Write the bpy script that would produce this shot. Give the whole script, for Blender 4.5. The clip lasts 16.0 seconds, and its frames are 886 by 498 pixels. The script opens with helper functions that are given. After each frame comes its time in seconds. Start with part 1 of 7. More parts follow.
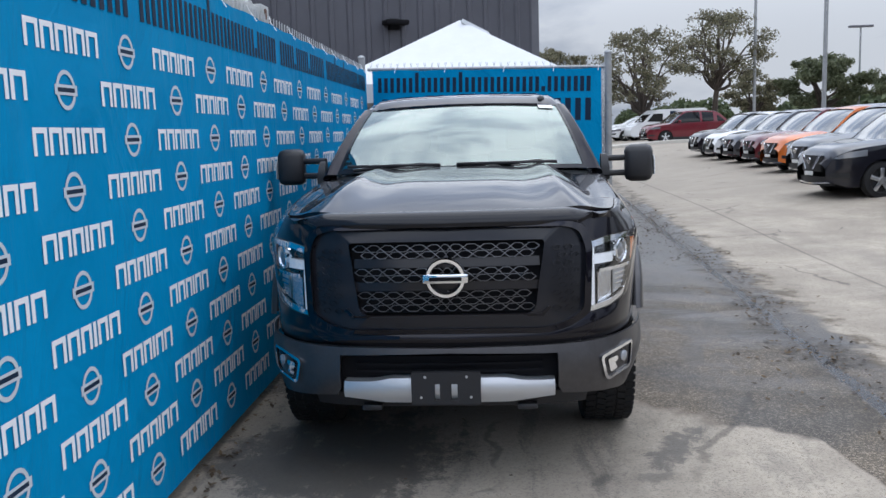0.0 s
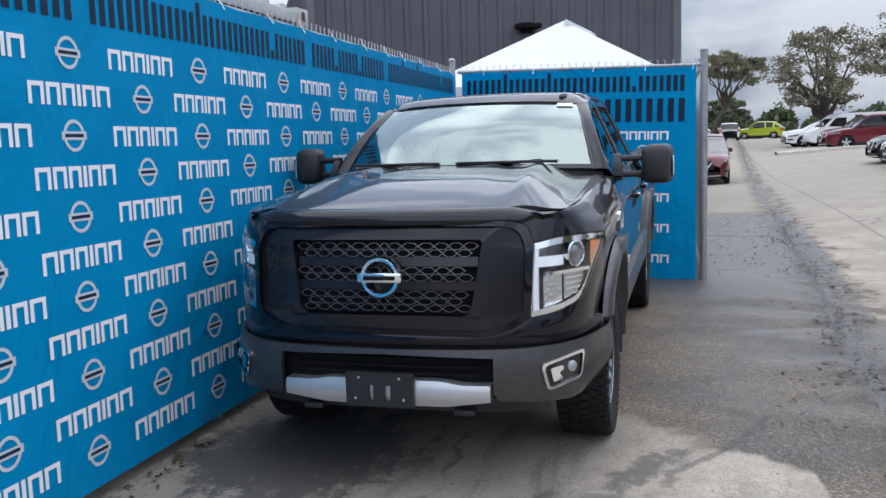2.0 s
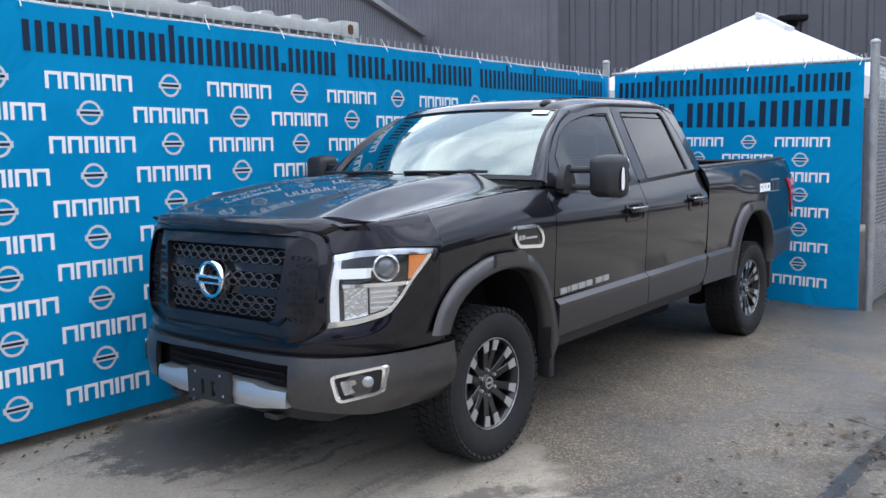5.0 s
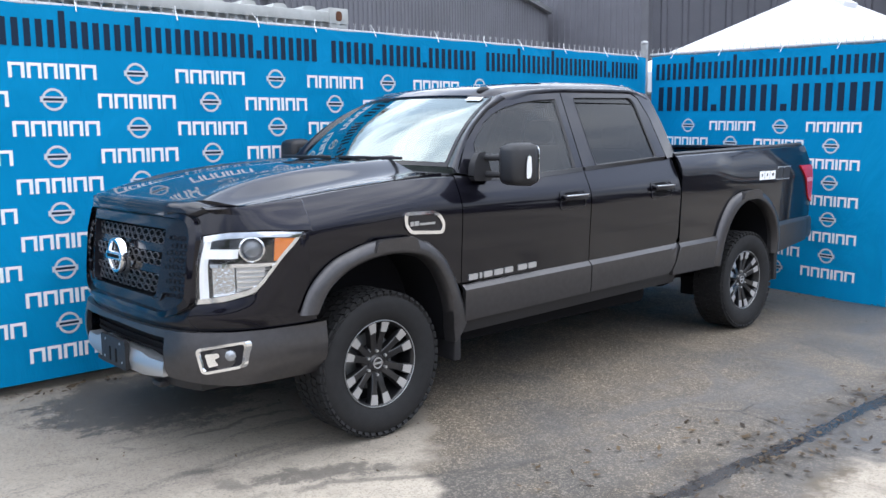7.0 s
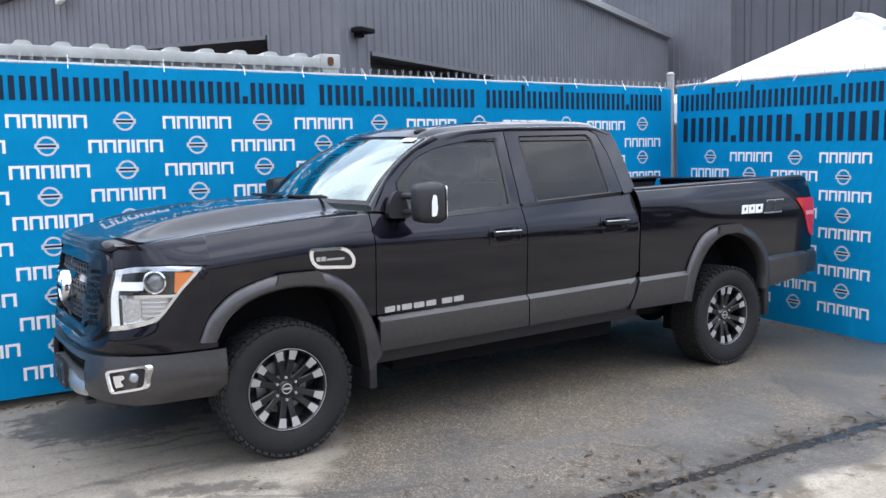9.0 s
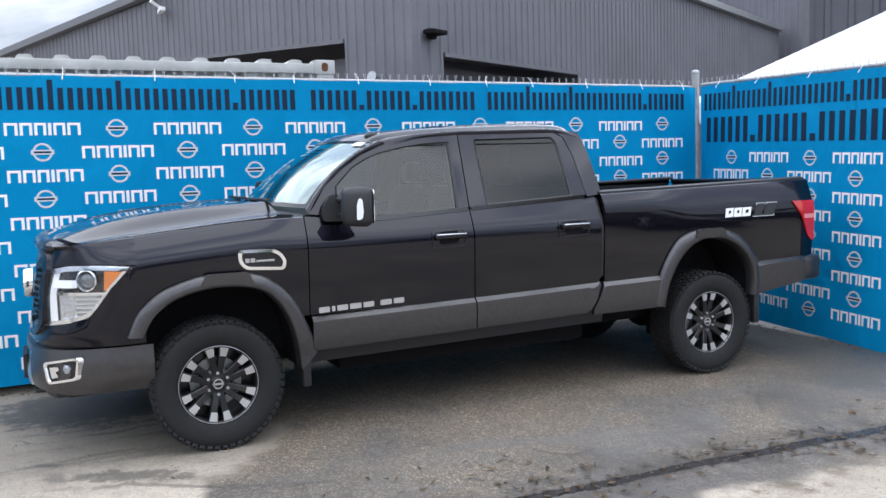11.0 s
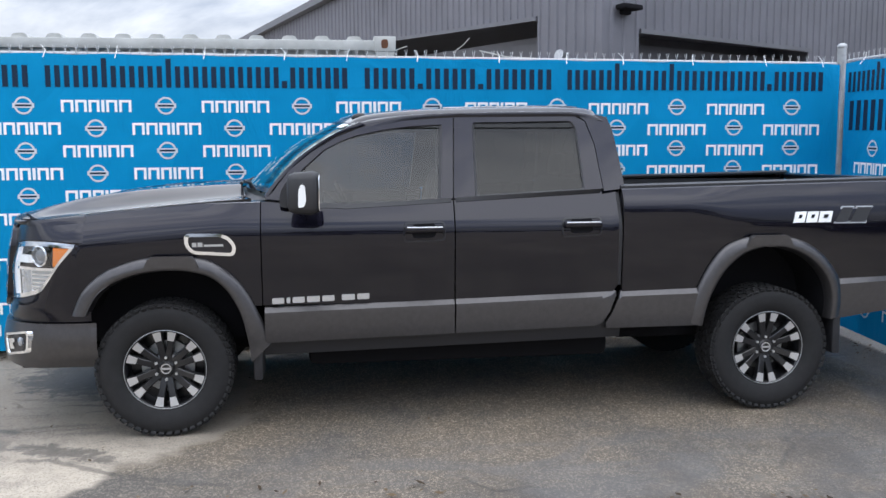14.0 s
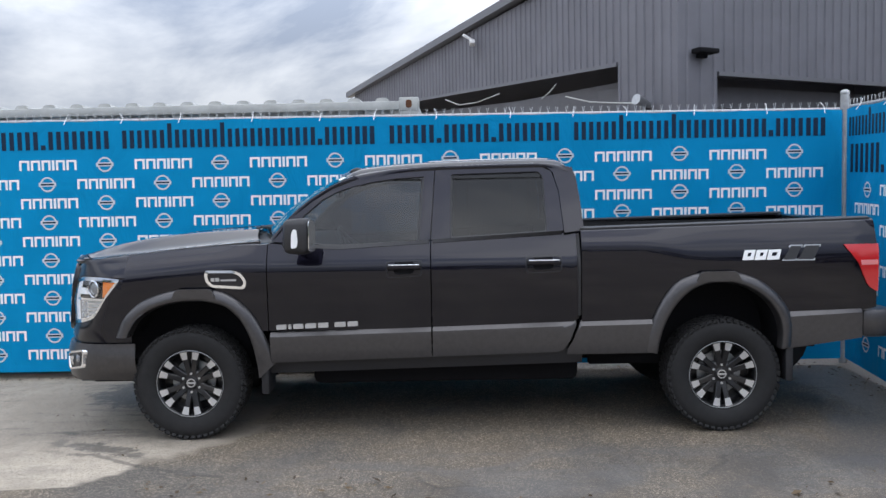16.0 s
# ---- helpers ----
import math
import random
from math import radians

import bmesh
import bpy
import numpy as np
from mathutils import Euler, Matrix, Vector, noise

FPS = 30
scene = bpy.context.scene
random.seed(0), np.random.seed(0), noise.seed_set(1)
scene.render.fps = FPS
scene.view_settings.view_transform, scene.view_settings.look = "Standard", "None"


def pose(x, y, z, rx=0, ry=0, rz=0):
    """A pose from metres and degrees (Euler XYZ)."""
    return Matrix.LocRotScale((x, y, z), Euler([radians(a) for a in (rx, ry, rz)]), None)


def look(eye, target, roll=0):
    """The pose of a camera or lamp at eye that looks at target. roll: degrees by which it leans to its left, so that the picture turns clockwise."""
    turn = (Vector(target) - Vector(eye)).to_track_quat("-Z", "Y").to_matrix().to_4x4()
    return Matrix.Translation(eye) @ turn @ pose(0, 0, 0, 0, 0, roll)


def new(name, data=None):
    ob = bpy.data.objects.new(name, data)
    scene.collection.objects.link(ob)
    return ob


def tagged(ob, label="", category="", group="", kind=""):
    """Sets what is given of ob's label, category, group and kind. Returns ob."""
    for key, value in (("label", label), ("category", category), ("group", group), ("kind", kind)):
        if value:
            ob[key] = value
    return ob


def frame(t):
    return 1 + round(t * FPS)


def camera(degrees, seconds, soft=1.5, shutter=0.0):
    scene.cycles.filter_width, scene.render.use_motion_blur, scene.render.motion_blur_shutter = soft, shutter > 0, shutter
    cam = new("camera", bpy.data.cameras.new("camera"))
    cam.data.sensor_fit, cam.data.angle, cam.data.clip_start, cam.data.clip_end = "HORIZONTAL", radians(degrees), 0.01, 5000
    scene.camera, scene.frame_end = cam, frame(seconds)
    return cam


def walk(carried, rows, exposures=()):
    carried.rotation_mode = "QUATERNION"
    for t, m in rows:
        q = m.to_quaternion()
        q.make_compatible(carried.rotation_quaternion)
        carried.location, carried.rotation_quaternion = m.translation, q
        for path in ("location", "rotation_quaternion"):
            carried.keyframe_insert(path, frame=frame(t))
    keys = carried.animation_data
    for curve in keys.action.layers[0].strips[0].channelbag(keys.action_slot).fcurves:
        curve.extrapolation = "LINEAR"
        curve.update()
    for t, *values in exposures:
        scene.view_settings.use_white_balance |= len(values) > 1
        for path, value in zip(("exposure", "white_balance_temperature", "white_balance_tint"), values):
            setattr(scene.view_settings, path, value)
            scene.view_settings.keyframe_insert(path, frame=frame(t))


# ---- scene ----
cam = camera(53.7, 16.0)
PATH = [
    (0, (0.306, -5.145, 1.716), (0.155, -3.168, 1.453), -1.8),
    (0.5, (0.509, -5.1, 1.697), (0.296, -3.123, 1.482), -2.2),
    (1, (0.728, -4.973, 1.676), (0.448, -3.005, 1.455), -1.9),
    (1.5, (1.091, -4.954, 1.648), (0.692, -3.008, 1.416), -1.6),
    (2, (1.401, -4.849, 1.634), (0.853, -2.94, 1.398), -1.8),
    (2.5, (1.744, -4.673, 1.627), (1.103, -2.792, 1.403), -1.8),
    (3, (2.198, -4.567, 1.616), (1.445, -2.728, 1.385), -0.9),
    (3.2, (2.348, -4.504, 1.61), (1.54, -2.69, 1.379), -1.2),
    (5.3, (3.78, -3.541, 1.625), (2.497, -2.024, 1.392), -0.6),
    (5.5, (3.886, -3.441, 1.638), (2.584, -1.944, 1.388), -0.1),
    (6, (4.085, -3.165, 1.631), (2.693, -1.749, 1.392), -0.2),
    (6.5, (4.405, -3.002, 1.635), (2.978, -1.618, 1.412), -0.8),
    (7, (4.688, -2.848, 1.654), (3.206, -1.53, 1.394), -0.8),
    (7.5, (4.902, -2.6, 1.677), (3.369, -1.339, 1.436), -0.5),
    (8, (5.231, -2.376, 1.683), (3.66, -1.164, 1.428), -1.4),
    (8.5, (5.439, -2.124, 1.686), (3.791, -1.017, 1.444), -2.2),
    (9, (5.723, -1.913, 1.704), (4.041, -0.849, 1.512), -1.5),
    (9.5, (6.021, -1.704, 1.715), (4.293, -0.72, 1.507), -1.7),
    (9.7, (6.095, -1.594, 1.697), (4.356, -0.627, 1.494), -0.9),
    (11.8, (6.402, -0.469, 1.73), (4.53, 0.202, 1.516), -2.1),
    (12, (6.406, -0.351, 1.746), (4.518, 0.27, 1.523), -1.6),
    (12.5, (6.311, -0.016, 1.729), (4.389, 0.505, 1.548), -1.0),
    (13, (6.303, 0.343, 1.71), (4.376, 0.839, 1.503), -1.3),
    (13.5, (6.292, 0.657, 1.707), (4.355, 1.096, 1.471), -0.9),
    (14, (6.293, 0.976, 1.707), (4.323, 1.24, 1.486), -0.3),
    (14.5, (6.429, 1.342, 1.706), (4.443, 1.492, 1.519), 0.0),
    (15, (6.67, 1.582, 1.703), (4.678, 1.626, 1.528), -1.0),
    (15.5, (6.952, 1.799, 1.715), (4.957, 1.8, 1.568), -2.0),
    (16, (7.21, 1.917, 1.743), (5.214, 1.896, 1.619), -1.1),
]
EXPOSURE = [(0, -0.52, 6150, 10), (1.5, -0.46, 6150, 10), (3, -0.34, 6150, 10), (5.5, -0.03, 6200, 10), (7, 0.16, 6250, 10), (9, 0.12, 6250, 10), (12.5, 0.05, 6250, 10), (14.5, 0.0, 6350, 10), (16, -0.26, 6350, 10)]
walk(cam, [(t, look(eye, target, roll)) for t, eye, target, roll in PATH], EXPOSURE)

# ---- world and light ----
world = bpy.data.worlds.new("sky")
scene.world = world
world.use_nodes = True
wn, wl = world.node_tree.nodes, world.node_tree.links
wn.clear()
w_out = wn.new("ShaderNodeOutputWorld")
w_bg = wn.new("ShaderNodeBackground")
w_sky = wn.new("ShaderNodeTexSky")
w_sky.sky_type = 'NISHITA'
w_sky.sun_disc = False
w_sky.sun_elevation = radians(55)
w_sky.sun_rotation = radians(120)
w_sky.dust_density = 3.0
w_tc = wn.new("ShaderNodeTexCoord")
w_map = wn.new("ShaderNodeMapping")
w_map.inputs["Scale"].default_value = (1.0, 1.0, 2.6)
w_map.inputs["Location"].default_value = (0.35, 0.8, 0.2)
w_n1 = wn.new("ShaderNodeTexNoise")
w_n1.inputs["Scale"].default_value = 2.3
w_n1.inputs["Detail"].default_value = 9.0
w_n1.inputs["Roughness"].default_value = 0.56
w_n1.inputs["Distortion"].default_value = 0.35
w_ramp = wn.new("ShaderNodeValToRGB")
w_ramp.color_ramp.elements[0].position = 0.42
w_ramp.color_ramp.elements[0].color = (4.6, 5.3, 6.7, 1)
w_ramp.color_ramp.elements[1].position = 0.58
w_ramp.color_ramp.elements[1].color = (10.8, 11.2, 11.9, 1)
w_sep = wn.new("ShaderNodeSeparateXYZ")
w_grad = wn.new("ShaderNodeMapRange")
w_grad.inputs["From Min"].default_value, w_grad.inputs["From Max"].default_value = 0.06, 0.5
w_grad.inputs["To Min"].default_value, w_grad.inputs["To Max"].default_value = 0.86, 2.7
w_grad.interpolation_type = 'SMOOTHSTEP'
w_mul = wn.new("ShaderNodeMixRGB")
w_mul.blend_type = 'MULTIPLY'
w_mul.inputs[0].default_value = 1.0
w_mix = wn.new("ShaderNodeMixRGB")
w_mix.inputs[0].default_value = 0.9
wl.new(w_tc.outputs["Generated"], w_map.inputs["Vector"])
wl.new(w_map.outputs["Vector"], w_n1.inputs["Vector"])
wl.new(w_n1.outputs["Fac"], w_ramp.inputs["Fac"])
wl.new(w_sky.outputs["Color"], w_mix.inputs[1])
wl.new(w_tc.outputs["Generated"], w_sep.inputs["Vector"])
wl.new(w_sep.outputs["Z"], w_grad.inputs["Value"])
wl.new(w_ramp.outputs["Color"], w_mul.inputs[1])
wl.new(w_grad.outputs["Result"], w_mul.inputs[2])
wl.new(w_mul.outputs["Color"], w_mix.inputs[2])
wl.new(w_mix.outputs["Color"], w_bg.inputs["Color"])
w_bg.inputs["Strength"].default_value = 0.1
wl.new(w_bg.outputs["Background"], w_out.inputs["Surface"])

sun_data = bpy.data.lights.new("sun", 'SUN')
sun_data.energy = 1.0
sun_data.angle = radians(90)
sun_data.color = (1.0, 0.96, 0.9)
sun = new("sun", sun_data)
sun.matrix_world = look((1.6, 1.5, 12), (0, 1, 0))


# ---- materials ----
def mat(name, color, rough=0.5, metal=0.0, coat=0.0, vary=0.0, scale=4.0, bump=0.0, bscale=60.0, emit=0.0, spec=0.5):
    """A principled material whose colour and roughness wander at two scales."""
    m = bpy.data.materials.new(name)
    m.use_nodes = True
    n, l = m.node_tree.nodes, m.node_tree.links
    b = n["Principled BSDF"]
    b.inputs["Base Color"].default_value = (*color, 1)
    b.inputs["Roughness"].default_value = rough
    b.inputs["Metallic"].default_value = metal
    b.inputs["Specular IOR Level"].default_value = spec
    if coat:
        b.inputs["Coat Weight"].default_value = coat
        b.inputs["Coat Roughness"].default_value = 0.03
    if emit:
        b.inputs["Emission Color"].default_value = (*color, 1)
        b.inputs["Emission Strength"].default_value = emit
    tc = n.new("ShaderNodeTexCoord")
    if vary:
        a = n.new("ShaderNodeTexNoise")
        a.inputs["Scale"].default_value = scale
        a.inputs["Detail"].default_value = 8
        a.inputs["Roughness"].default_value = 0.65
        l.new(tc.outputs["Object"], a.inputs["Vector"])
        r = n.new("ShaderNodeMapRange")
        r.inputs["From Min"].default_value, r.inputs["From Max"].default_value = 0.3, 0.7
        r.inputs["To Min"].default_value, r.inputs["To Max"].default_value = 1 - vary, 1 + vary
        l.new(a.outputs["Fac"], r.inputs["Value"])
        x = n.new("ShaderNodeMixRGB")
        x.blend_type = 'MULTIPLY'
        x.inputs[0].default_value = 1
        x.inputs[1].default_value = (*color, 1)
        l.new(r.outputs["Result"], x.inputs[2])
        l.new(x.outputs["Color"], b.inputs["Base Color"])
        q = n.new("ShaderNodeMapRange")
        q.inputs["From Min"].default_value, q.inputs["From Max"].default_value = 0.3, 0.7
        q.inputs["To Min"].default_value, q.inputs["To Max"].default_value = max(0, rough - 0.6 * vary * rough), min(1, rough + 0.6 * vary * rough)
        l.new(a.outputs["Fac"], q.inputs["Value"])
        l.new(q.outputs["Result"], b.inputs["Roughness"])
    if bump:
        a = n.new("ShaderNodeTexNoise")
        a.inputs["Scale"].default_value = bscale
        a.inputs["Detail"].default_value = 4
        l.new(tc.outputs["Object"], a.inputs["Vector"])
        u = n.new("ShaderNodeBump")
        u.inputs["Strength"].default_value = bump
        u.inputs["Distance"].default_value = 0.01
        l.new(a.outputs["Fac"], u.inputs["Height"])
        l.new(u.outputs["Normal"], b.inputs["Normal"])
    return m


def glass(name, tint, gloss=(1.0, 1.0, 1.0), gain=1.7):
    """A thin pane: tinted see-through with a mirror that grows towards grazing angles."""
    m = bpy.data.materials.new(name)
    m.use_nodes = True
    n, l = m.node_tree.nodes, m.node_tree.links
    n.clear()
    o = n.new("ShaderNodeOutputMaterial")
    x = n.new("ShaderNodeMixShader")
    t = n.new("ShaderNodeBsdfTransparent")
    t.inputs["Color"].default_value = (*tint, 1)
    g = n.new("ShaderNodeBsdfGlossy")
    g.inputs["Roughness"].default_value = 0.015
    g.inputs["Color"].default_value = (*gloss, 1)
    f = n.new("ShaderNodeLayerWeight")
    f.inputs["Blend"].default_value = 0.5
    p5 = n.new("ShaderNodeMath")
    p5.operation = 'POWER'
    p5.inputs[1].default_value = 4.0
    k = n.new("ShaderNodeMath")
    k.operation = 'MULTIPLY_ADD'
    k.use_clamp = True
    k.inputs[1].default_value = 0.9
    k.inputs[2].default_value = 0.045 * gain
    l.new(f.outputs["Facing"], p5.inputs[0])
    l.new(p5.outputs[0], k.inputs[0])
    l.new(k.outputs[0], x.inputs[0])
    l.new(t.outputs[0], x.inputs[1])
    l.new(g.outputs[0], x.inputs[2])
    l.new(x.outputs[0], o.inputs["Surface"])
    return m


PAINT = mat("black pearl paint", (0.008, 0.0076, 0.014), 0.42, 1.0, 1.0)
PAINT.node_tree.nodes["Principled BSDF"].inputs["Coat IOR"].default_value = 1.42
GREY = mat("gunmetal satin paint", (0.078, 0.075, 0.078), 0.34, 0.75, 0.2, 0.1, 30)
TRIM = mat("black plastic", (0.017, 0.017, 0.02), 0.5, 0, 0, 0.1, 40, 0.08, 300)
GLOSSBLACK = mat("gloss black plastic", (0.013, 0.013, 0.017), 0.16, spec=0.42)
DARK = mat("dark cavity", (0.012, 0.012, 0.014), 0.9, spec=0.1)
CHROME = mat("chrome", (0.88, 0.89, 0.91), 0.07, 1.0)
SILVER = mat("silver paint", (0.55, 0.56, 0.58), 0.32, 0.75)
MACHINED = mat("machined alloy", (0.72, 0.73, 0.75), 0.28, 0.9)
RUBBER = mat("tyre rubber", (0.0085, 0.0083, 0.0092), 0.8, 0, 0, 0.15, 18, 0.15, 120)
AMBER = mat("amber lens", (0.75, 0.2, 0.02), 0.15, 0, 0.6)
RED = mat("red lens", (0.5, 0.012, 0.015), 0.12, 0, 0.8)
LAMPWHITE = mat("white light guide", (0.92, 0.93, 0.95), 0.25, 0, 0.4, emit=0.14)
REFLECTOR = mat("lamp reflector", (0.7, 0.71, 0.73), 0.16, 1.0, bump=0.7, bscale=55)
WHITE = mat("white marking", (0.82, 0.83, 0.84), 0.45)
LEATHER = mat("dark seat leather", (0.02, 0.019, 0.019), 0.5, 0, 0, 0.1, 20)
SHIELD = glass("windshield glass", (0.6, 0.72, 0.67), (0.86, 0.97, 0.93), 6.3)
TINT = glass("tinted glass", (0.17, 0.18, 0.2), gain=1.0)
PRIVACY = glass("privacy glass", (0.05, 0.05, 0.055), gain=0.7)
CLEAR = glass("clear lens", (0.93, 0.94, 0.95))
GALV = mat("galvanised steel", (0.36, 0.37, 0.38), 0.42, 0.7, 0, 0.18, 14)
ZINC = mat("dull zinc wire", (0.5, 0.51, 0.52), 0.55, 0.15, 0, 0.1, 20)
NAVY = mat("navy print", (0.007, 0.022, 0.05), 0.6, spec=0.2)
PRINTWHITE = mat("white print", (0.82, 0.84, 0.87), 0.55)
EMBLEMGREY = mat("grey print", (0.55, 0.6, 0.65), 0.55)
SIDING = mat("charcoal metal siding", (0.142, 0.143, 0.166), 0.5, 0.0, 0, 0.14, 0.7, 0.05, 30)
SIDING_TRIM = mat("charcoal metal trim", (0.13, 0.132, 0.15), 0.45, 0.0, 0, 0.1, 3)
SIDING_OLD = mat("dark slate metal siding", (0.085, 0.086, 0.104), 0.5, 0.0, 0, 0.14, 0.7, 0.05, 30)
CONTAINER = mat("pale grey container paint", (0.42, 0.43, 0.42), 0.55, 0, 0, 0.2, 3.0, 0.1, 40)
RUST = mat("rusted steel", (0.12, 0.05, 0.025), 0.85, 0.2, 0, 0.4, 25, 0.3, 80)
CANVAS = mat("white canopy fabric", (0.68, 0.69, 0.71), 0.75, 0, 0, 0.04, 3, 0.1, 25)
YELLOW = mat("yellow bollard paint", (0.72, 0.48, 0.02), 0.5, 0, 0, 0.12, 8)
BARK = mat("bark", (0.07, 0.055, 0.045), 0.9, 0, 0, 0.3, 6, 0.6, 20)


def mix_by(n, l, fac, a, b):
    x = n.new("ShaderNodeMixRGB")
    for i, v in ((0, fac), (1, a), (2, b)):
        if isinstance(v, (tuple, float, int)):
            x.inputs[i].default_value = (*v, 1) if isinstance(v, tuple) else v
        else:
            l.new(v, x.inputs[i])
    return x.outputs[0]


def banner_material():
    """Blue mesh vinyl: faint weave, broad creases and sun-faded streaks."""
    m = mat("blue banner vinyl", (0.008, 0.26, 0.52), 0.6, spec=0.04)
    n, l = m.node_tree.nodes, m.node_tree.links
    b = n["Principled BSDF"]
    tc = n.new("ShaderNodeTexCoord")
    a = n.new("ShaderNodeTexNoise")
    a.inputs["Scale"].default_value = 1.3
    a.inputs["Detail"].default_value = 5
    l.new(tc.outputs["Object"], a.inputs["Vector"])
    c = mix_by(n, l, a.outputs["Fac"], (0.004, 0.2, 0.425), (0.009, 0.275, 0.545))
    l.new(c, b.inputs["Base Color"])
    mp = n.new("ShaderNodeMapping")
    mp.inputs["Scale"].default_value = (1.0, 2.2, 0.5)
    l.new(tc.outputs["Object"], mp.inputs["Vector"])
    w = n.new("ShaderNodeTexNoise")
    w.inputs["Scale"].default_value = 2.0
    w.inputs["Detail"].default_value = 5
    w.inputs["Distortion"].default_value = 0.8
    l.new(mp.outputs["Vector"], w.inputs["Vector"])
    u = n.new("ShaderNodeBump")
    u.inputs["Strength"].default_value = 0.75
    u.inputs["Distance"].default_value = 0.09
    l.new(w.outputs["Fac"], u.inputs["Height"])
    l.new(u.outputs["Normal"], b.inputs["Normal"])
    return m


BANNER = banner_material()


def ground_material():
    """Worn asphalt by the truck, pale concrete apron and road beyond the gutter, with damp stains."""
    m = bpy.data.materials.new("worn asphalt and concrete")
    m.use_nodes = True
    n, l = m.node_tree.nodes, m.node_tree.links
    b = n["Principled BSDF"]
    tc = n.new("ShaderNodeTexCoord")
    sep = n.new("ShaderNodeSeparateXYZ")

    def noise_tex(scale, detail=6, rough=0.6, dist=0.0, stretch=None):
        t = n.new("ShaderNodeTexNoise")
        t.inputs["Scale"].default_value = scale
        t.inputs["Detail"].default_value = detail
        t.inputs["Roughness"].default_value = rough
        t.inputs["Distortion"].default_value = dist
        if stretch:
            mp = n.new("ShaderNodeMapping")
            mp.inputs["Scale"].default_value = stretch
            l.new(tc.outputs["Object"], mp.inputs["Vector"])
            l.new(mp.outputs["Vector"], t.inputs["Vector"])
        else:
            l.new(tc.outputs["Object"], t.inputs["Vector"])
        return t.outputs["Fac"]

    def calc(op, a, c=None, clamp=False):
        k = n.new("ShaderNodeMath")
        k.operation = op
        k.use_clamp = clamp
        for i, v in ((0, a), (1, c)):
            if v is None:
                continue
            if isinstance(v, (int, float)):
                k.inputs[i].default_value = v
            else:
                l.new(v, k.inputs[i])
        return k.outputs[0]

    def ramp(v, lo, hi):
        r = n.new("ShaderNodeMapRange")
        r.interpolation_type = 'SMOOTHSTEP'
        r.inputs["From Min"].default_value, r.inputs["From Max"].default_value = lo, hi
        l.new(v, r.inputs["Value"])
        return r.outputs["Result"]

    l.new(tc.outputs["Object"], sep.inputs["Vector"])
    X, Y = sep.outputs["X"], sep.outputs["Y"]
    wob = calc('MULTIPLY', calc('SUBTRACT', noise_tex(2.2, 6, 0.6), 0.5), 0.9)
    wob2 = calc('MULTIPLY', calc('SUBTRACT', noise_tex(0.5, 4, 0.5), 0.5), 1.6)
    def cells(scale, feature='F1'):
        v = n.new("ShaderNodeTexVoronoi")
        v.feature = feature
        v.inputs["Scale"].default_value = scale
        return v

    # stones of the asphalt, each with its own shade
    stone = cells(95)
    l.new(tc.outputs["Object"], stone.inputs["Vector"])
    tone = n.new("ShaderNodeSeparateColor")
    l.new(stone.outputs["Color"], tone.inputs["Color"])
    stone2 = cells(210)
    l.new(tc.outputs["Object"], stone2.inputs["Vector"])
    tone2 = n.new("ShaderNodeSeparateColor")
    l.new(stone2.outputs["Color"], tone2.inputs["Color"])
    grit = calc('ADD', calc('MULTIPLY', tone.outputs[0], 0.6), calc('MULTIPLY', tone2.outputs[0], 0.4))
    # pale road on the far side of the gutter
    road = ramp(calc('ADD', calc('ADD', X, calc('MULTIPLY', wob, 0.8)), calc('MULTIPLY', Y, -0.028)), 2.8, 2.98)
    road = calc('MAXIMUM', road, ramp(calc('ADD', Y, calc('MULTIPLY', wob, 2.5)), 13.6, 15.2))
    # pale concrete apron in front of the truck
    bend = calc('ADD', calc('MULTIPLY', calc('MAXIMUM', calc('SUBTRACT', X, 0.8), 0.0), 0.74), calc('MULTIPLY', calc('MAXIMUM', calc('SUBTRACT', X, 1.97), 0.0), 7.0))
    edge = calc('ADD', calc('ADD', calc('SUBTRACT', Y, 0.54), bend), calc('MULTIPLY', wob, 0.85))
    apron = calc('SUBTRACT', 1.0, ramp(calc('ADD', edge, calc('MULTIPLY', calc('SUBTRACT', grit, 0.5), 0.05)), -0.2, -0.04))
    pale = calc('MAXIMUM', road, apron)
    fine = noise_tex(75, 3, 0.75)
    blot = noise_tex(0.8, 8, 0.68, 0.0)
    blot2 = noise_tex(3.0, 8, 0.7, 0.1)

    def warp(scale, amount):
        """Coordinates pushed about by noise, so that cracks wander."""
        t = n.new("ShaderNodeTexNoise")
        t.inputs["Scale"].default_value = scale
        t.inputs["Detail"].default_value = 5
        l.new(tc.outputs["Object"], t.inputs["Vector"])
        k = n.new("ShaderNodeVectorMath")
        k.operation = 'MULTIPLY_ADD'
        k.inputs[1].default_value = (amount, amount, 0)
        l.new(t.outputs["Color"], k.inputs[0])
        l.new(tc.outputs["Object"], k.inputs[2])
        return k.outputs[0]

    asphalt = mix_by(n, l, ramp(grit, 0.48, 0.92), (0.118, 0.095, 0.07), (0.385, 0.316, 0.234))
    worn = mix_by(n, l, ramp(grit, 0.48, 0.92), (0.083, 0.073, 0.062), (0.23, 0.2, 0.165))
    asphalt = mix_by(n, l, ramp(blot, 0.42, 0.62), asphalt, worn)
    asphalt = mix_by(n, l, calc('MULTIPLY', ramp(blot2, 0.56, 0.72), 0.35), asphalt, (0.3, 0.265, 0.225))
    concrete = mix_by(n, l, ramp(blot, 0.35, 0.68), (0.33, 0.283, 0.226), (0.49, 0.425, 0.342))
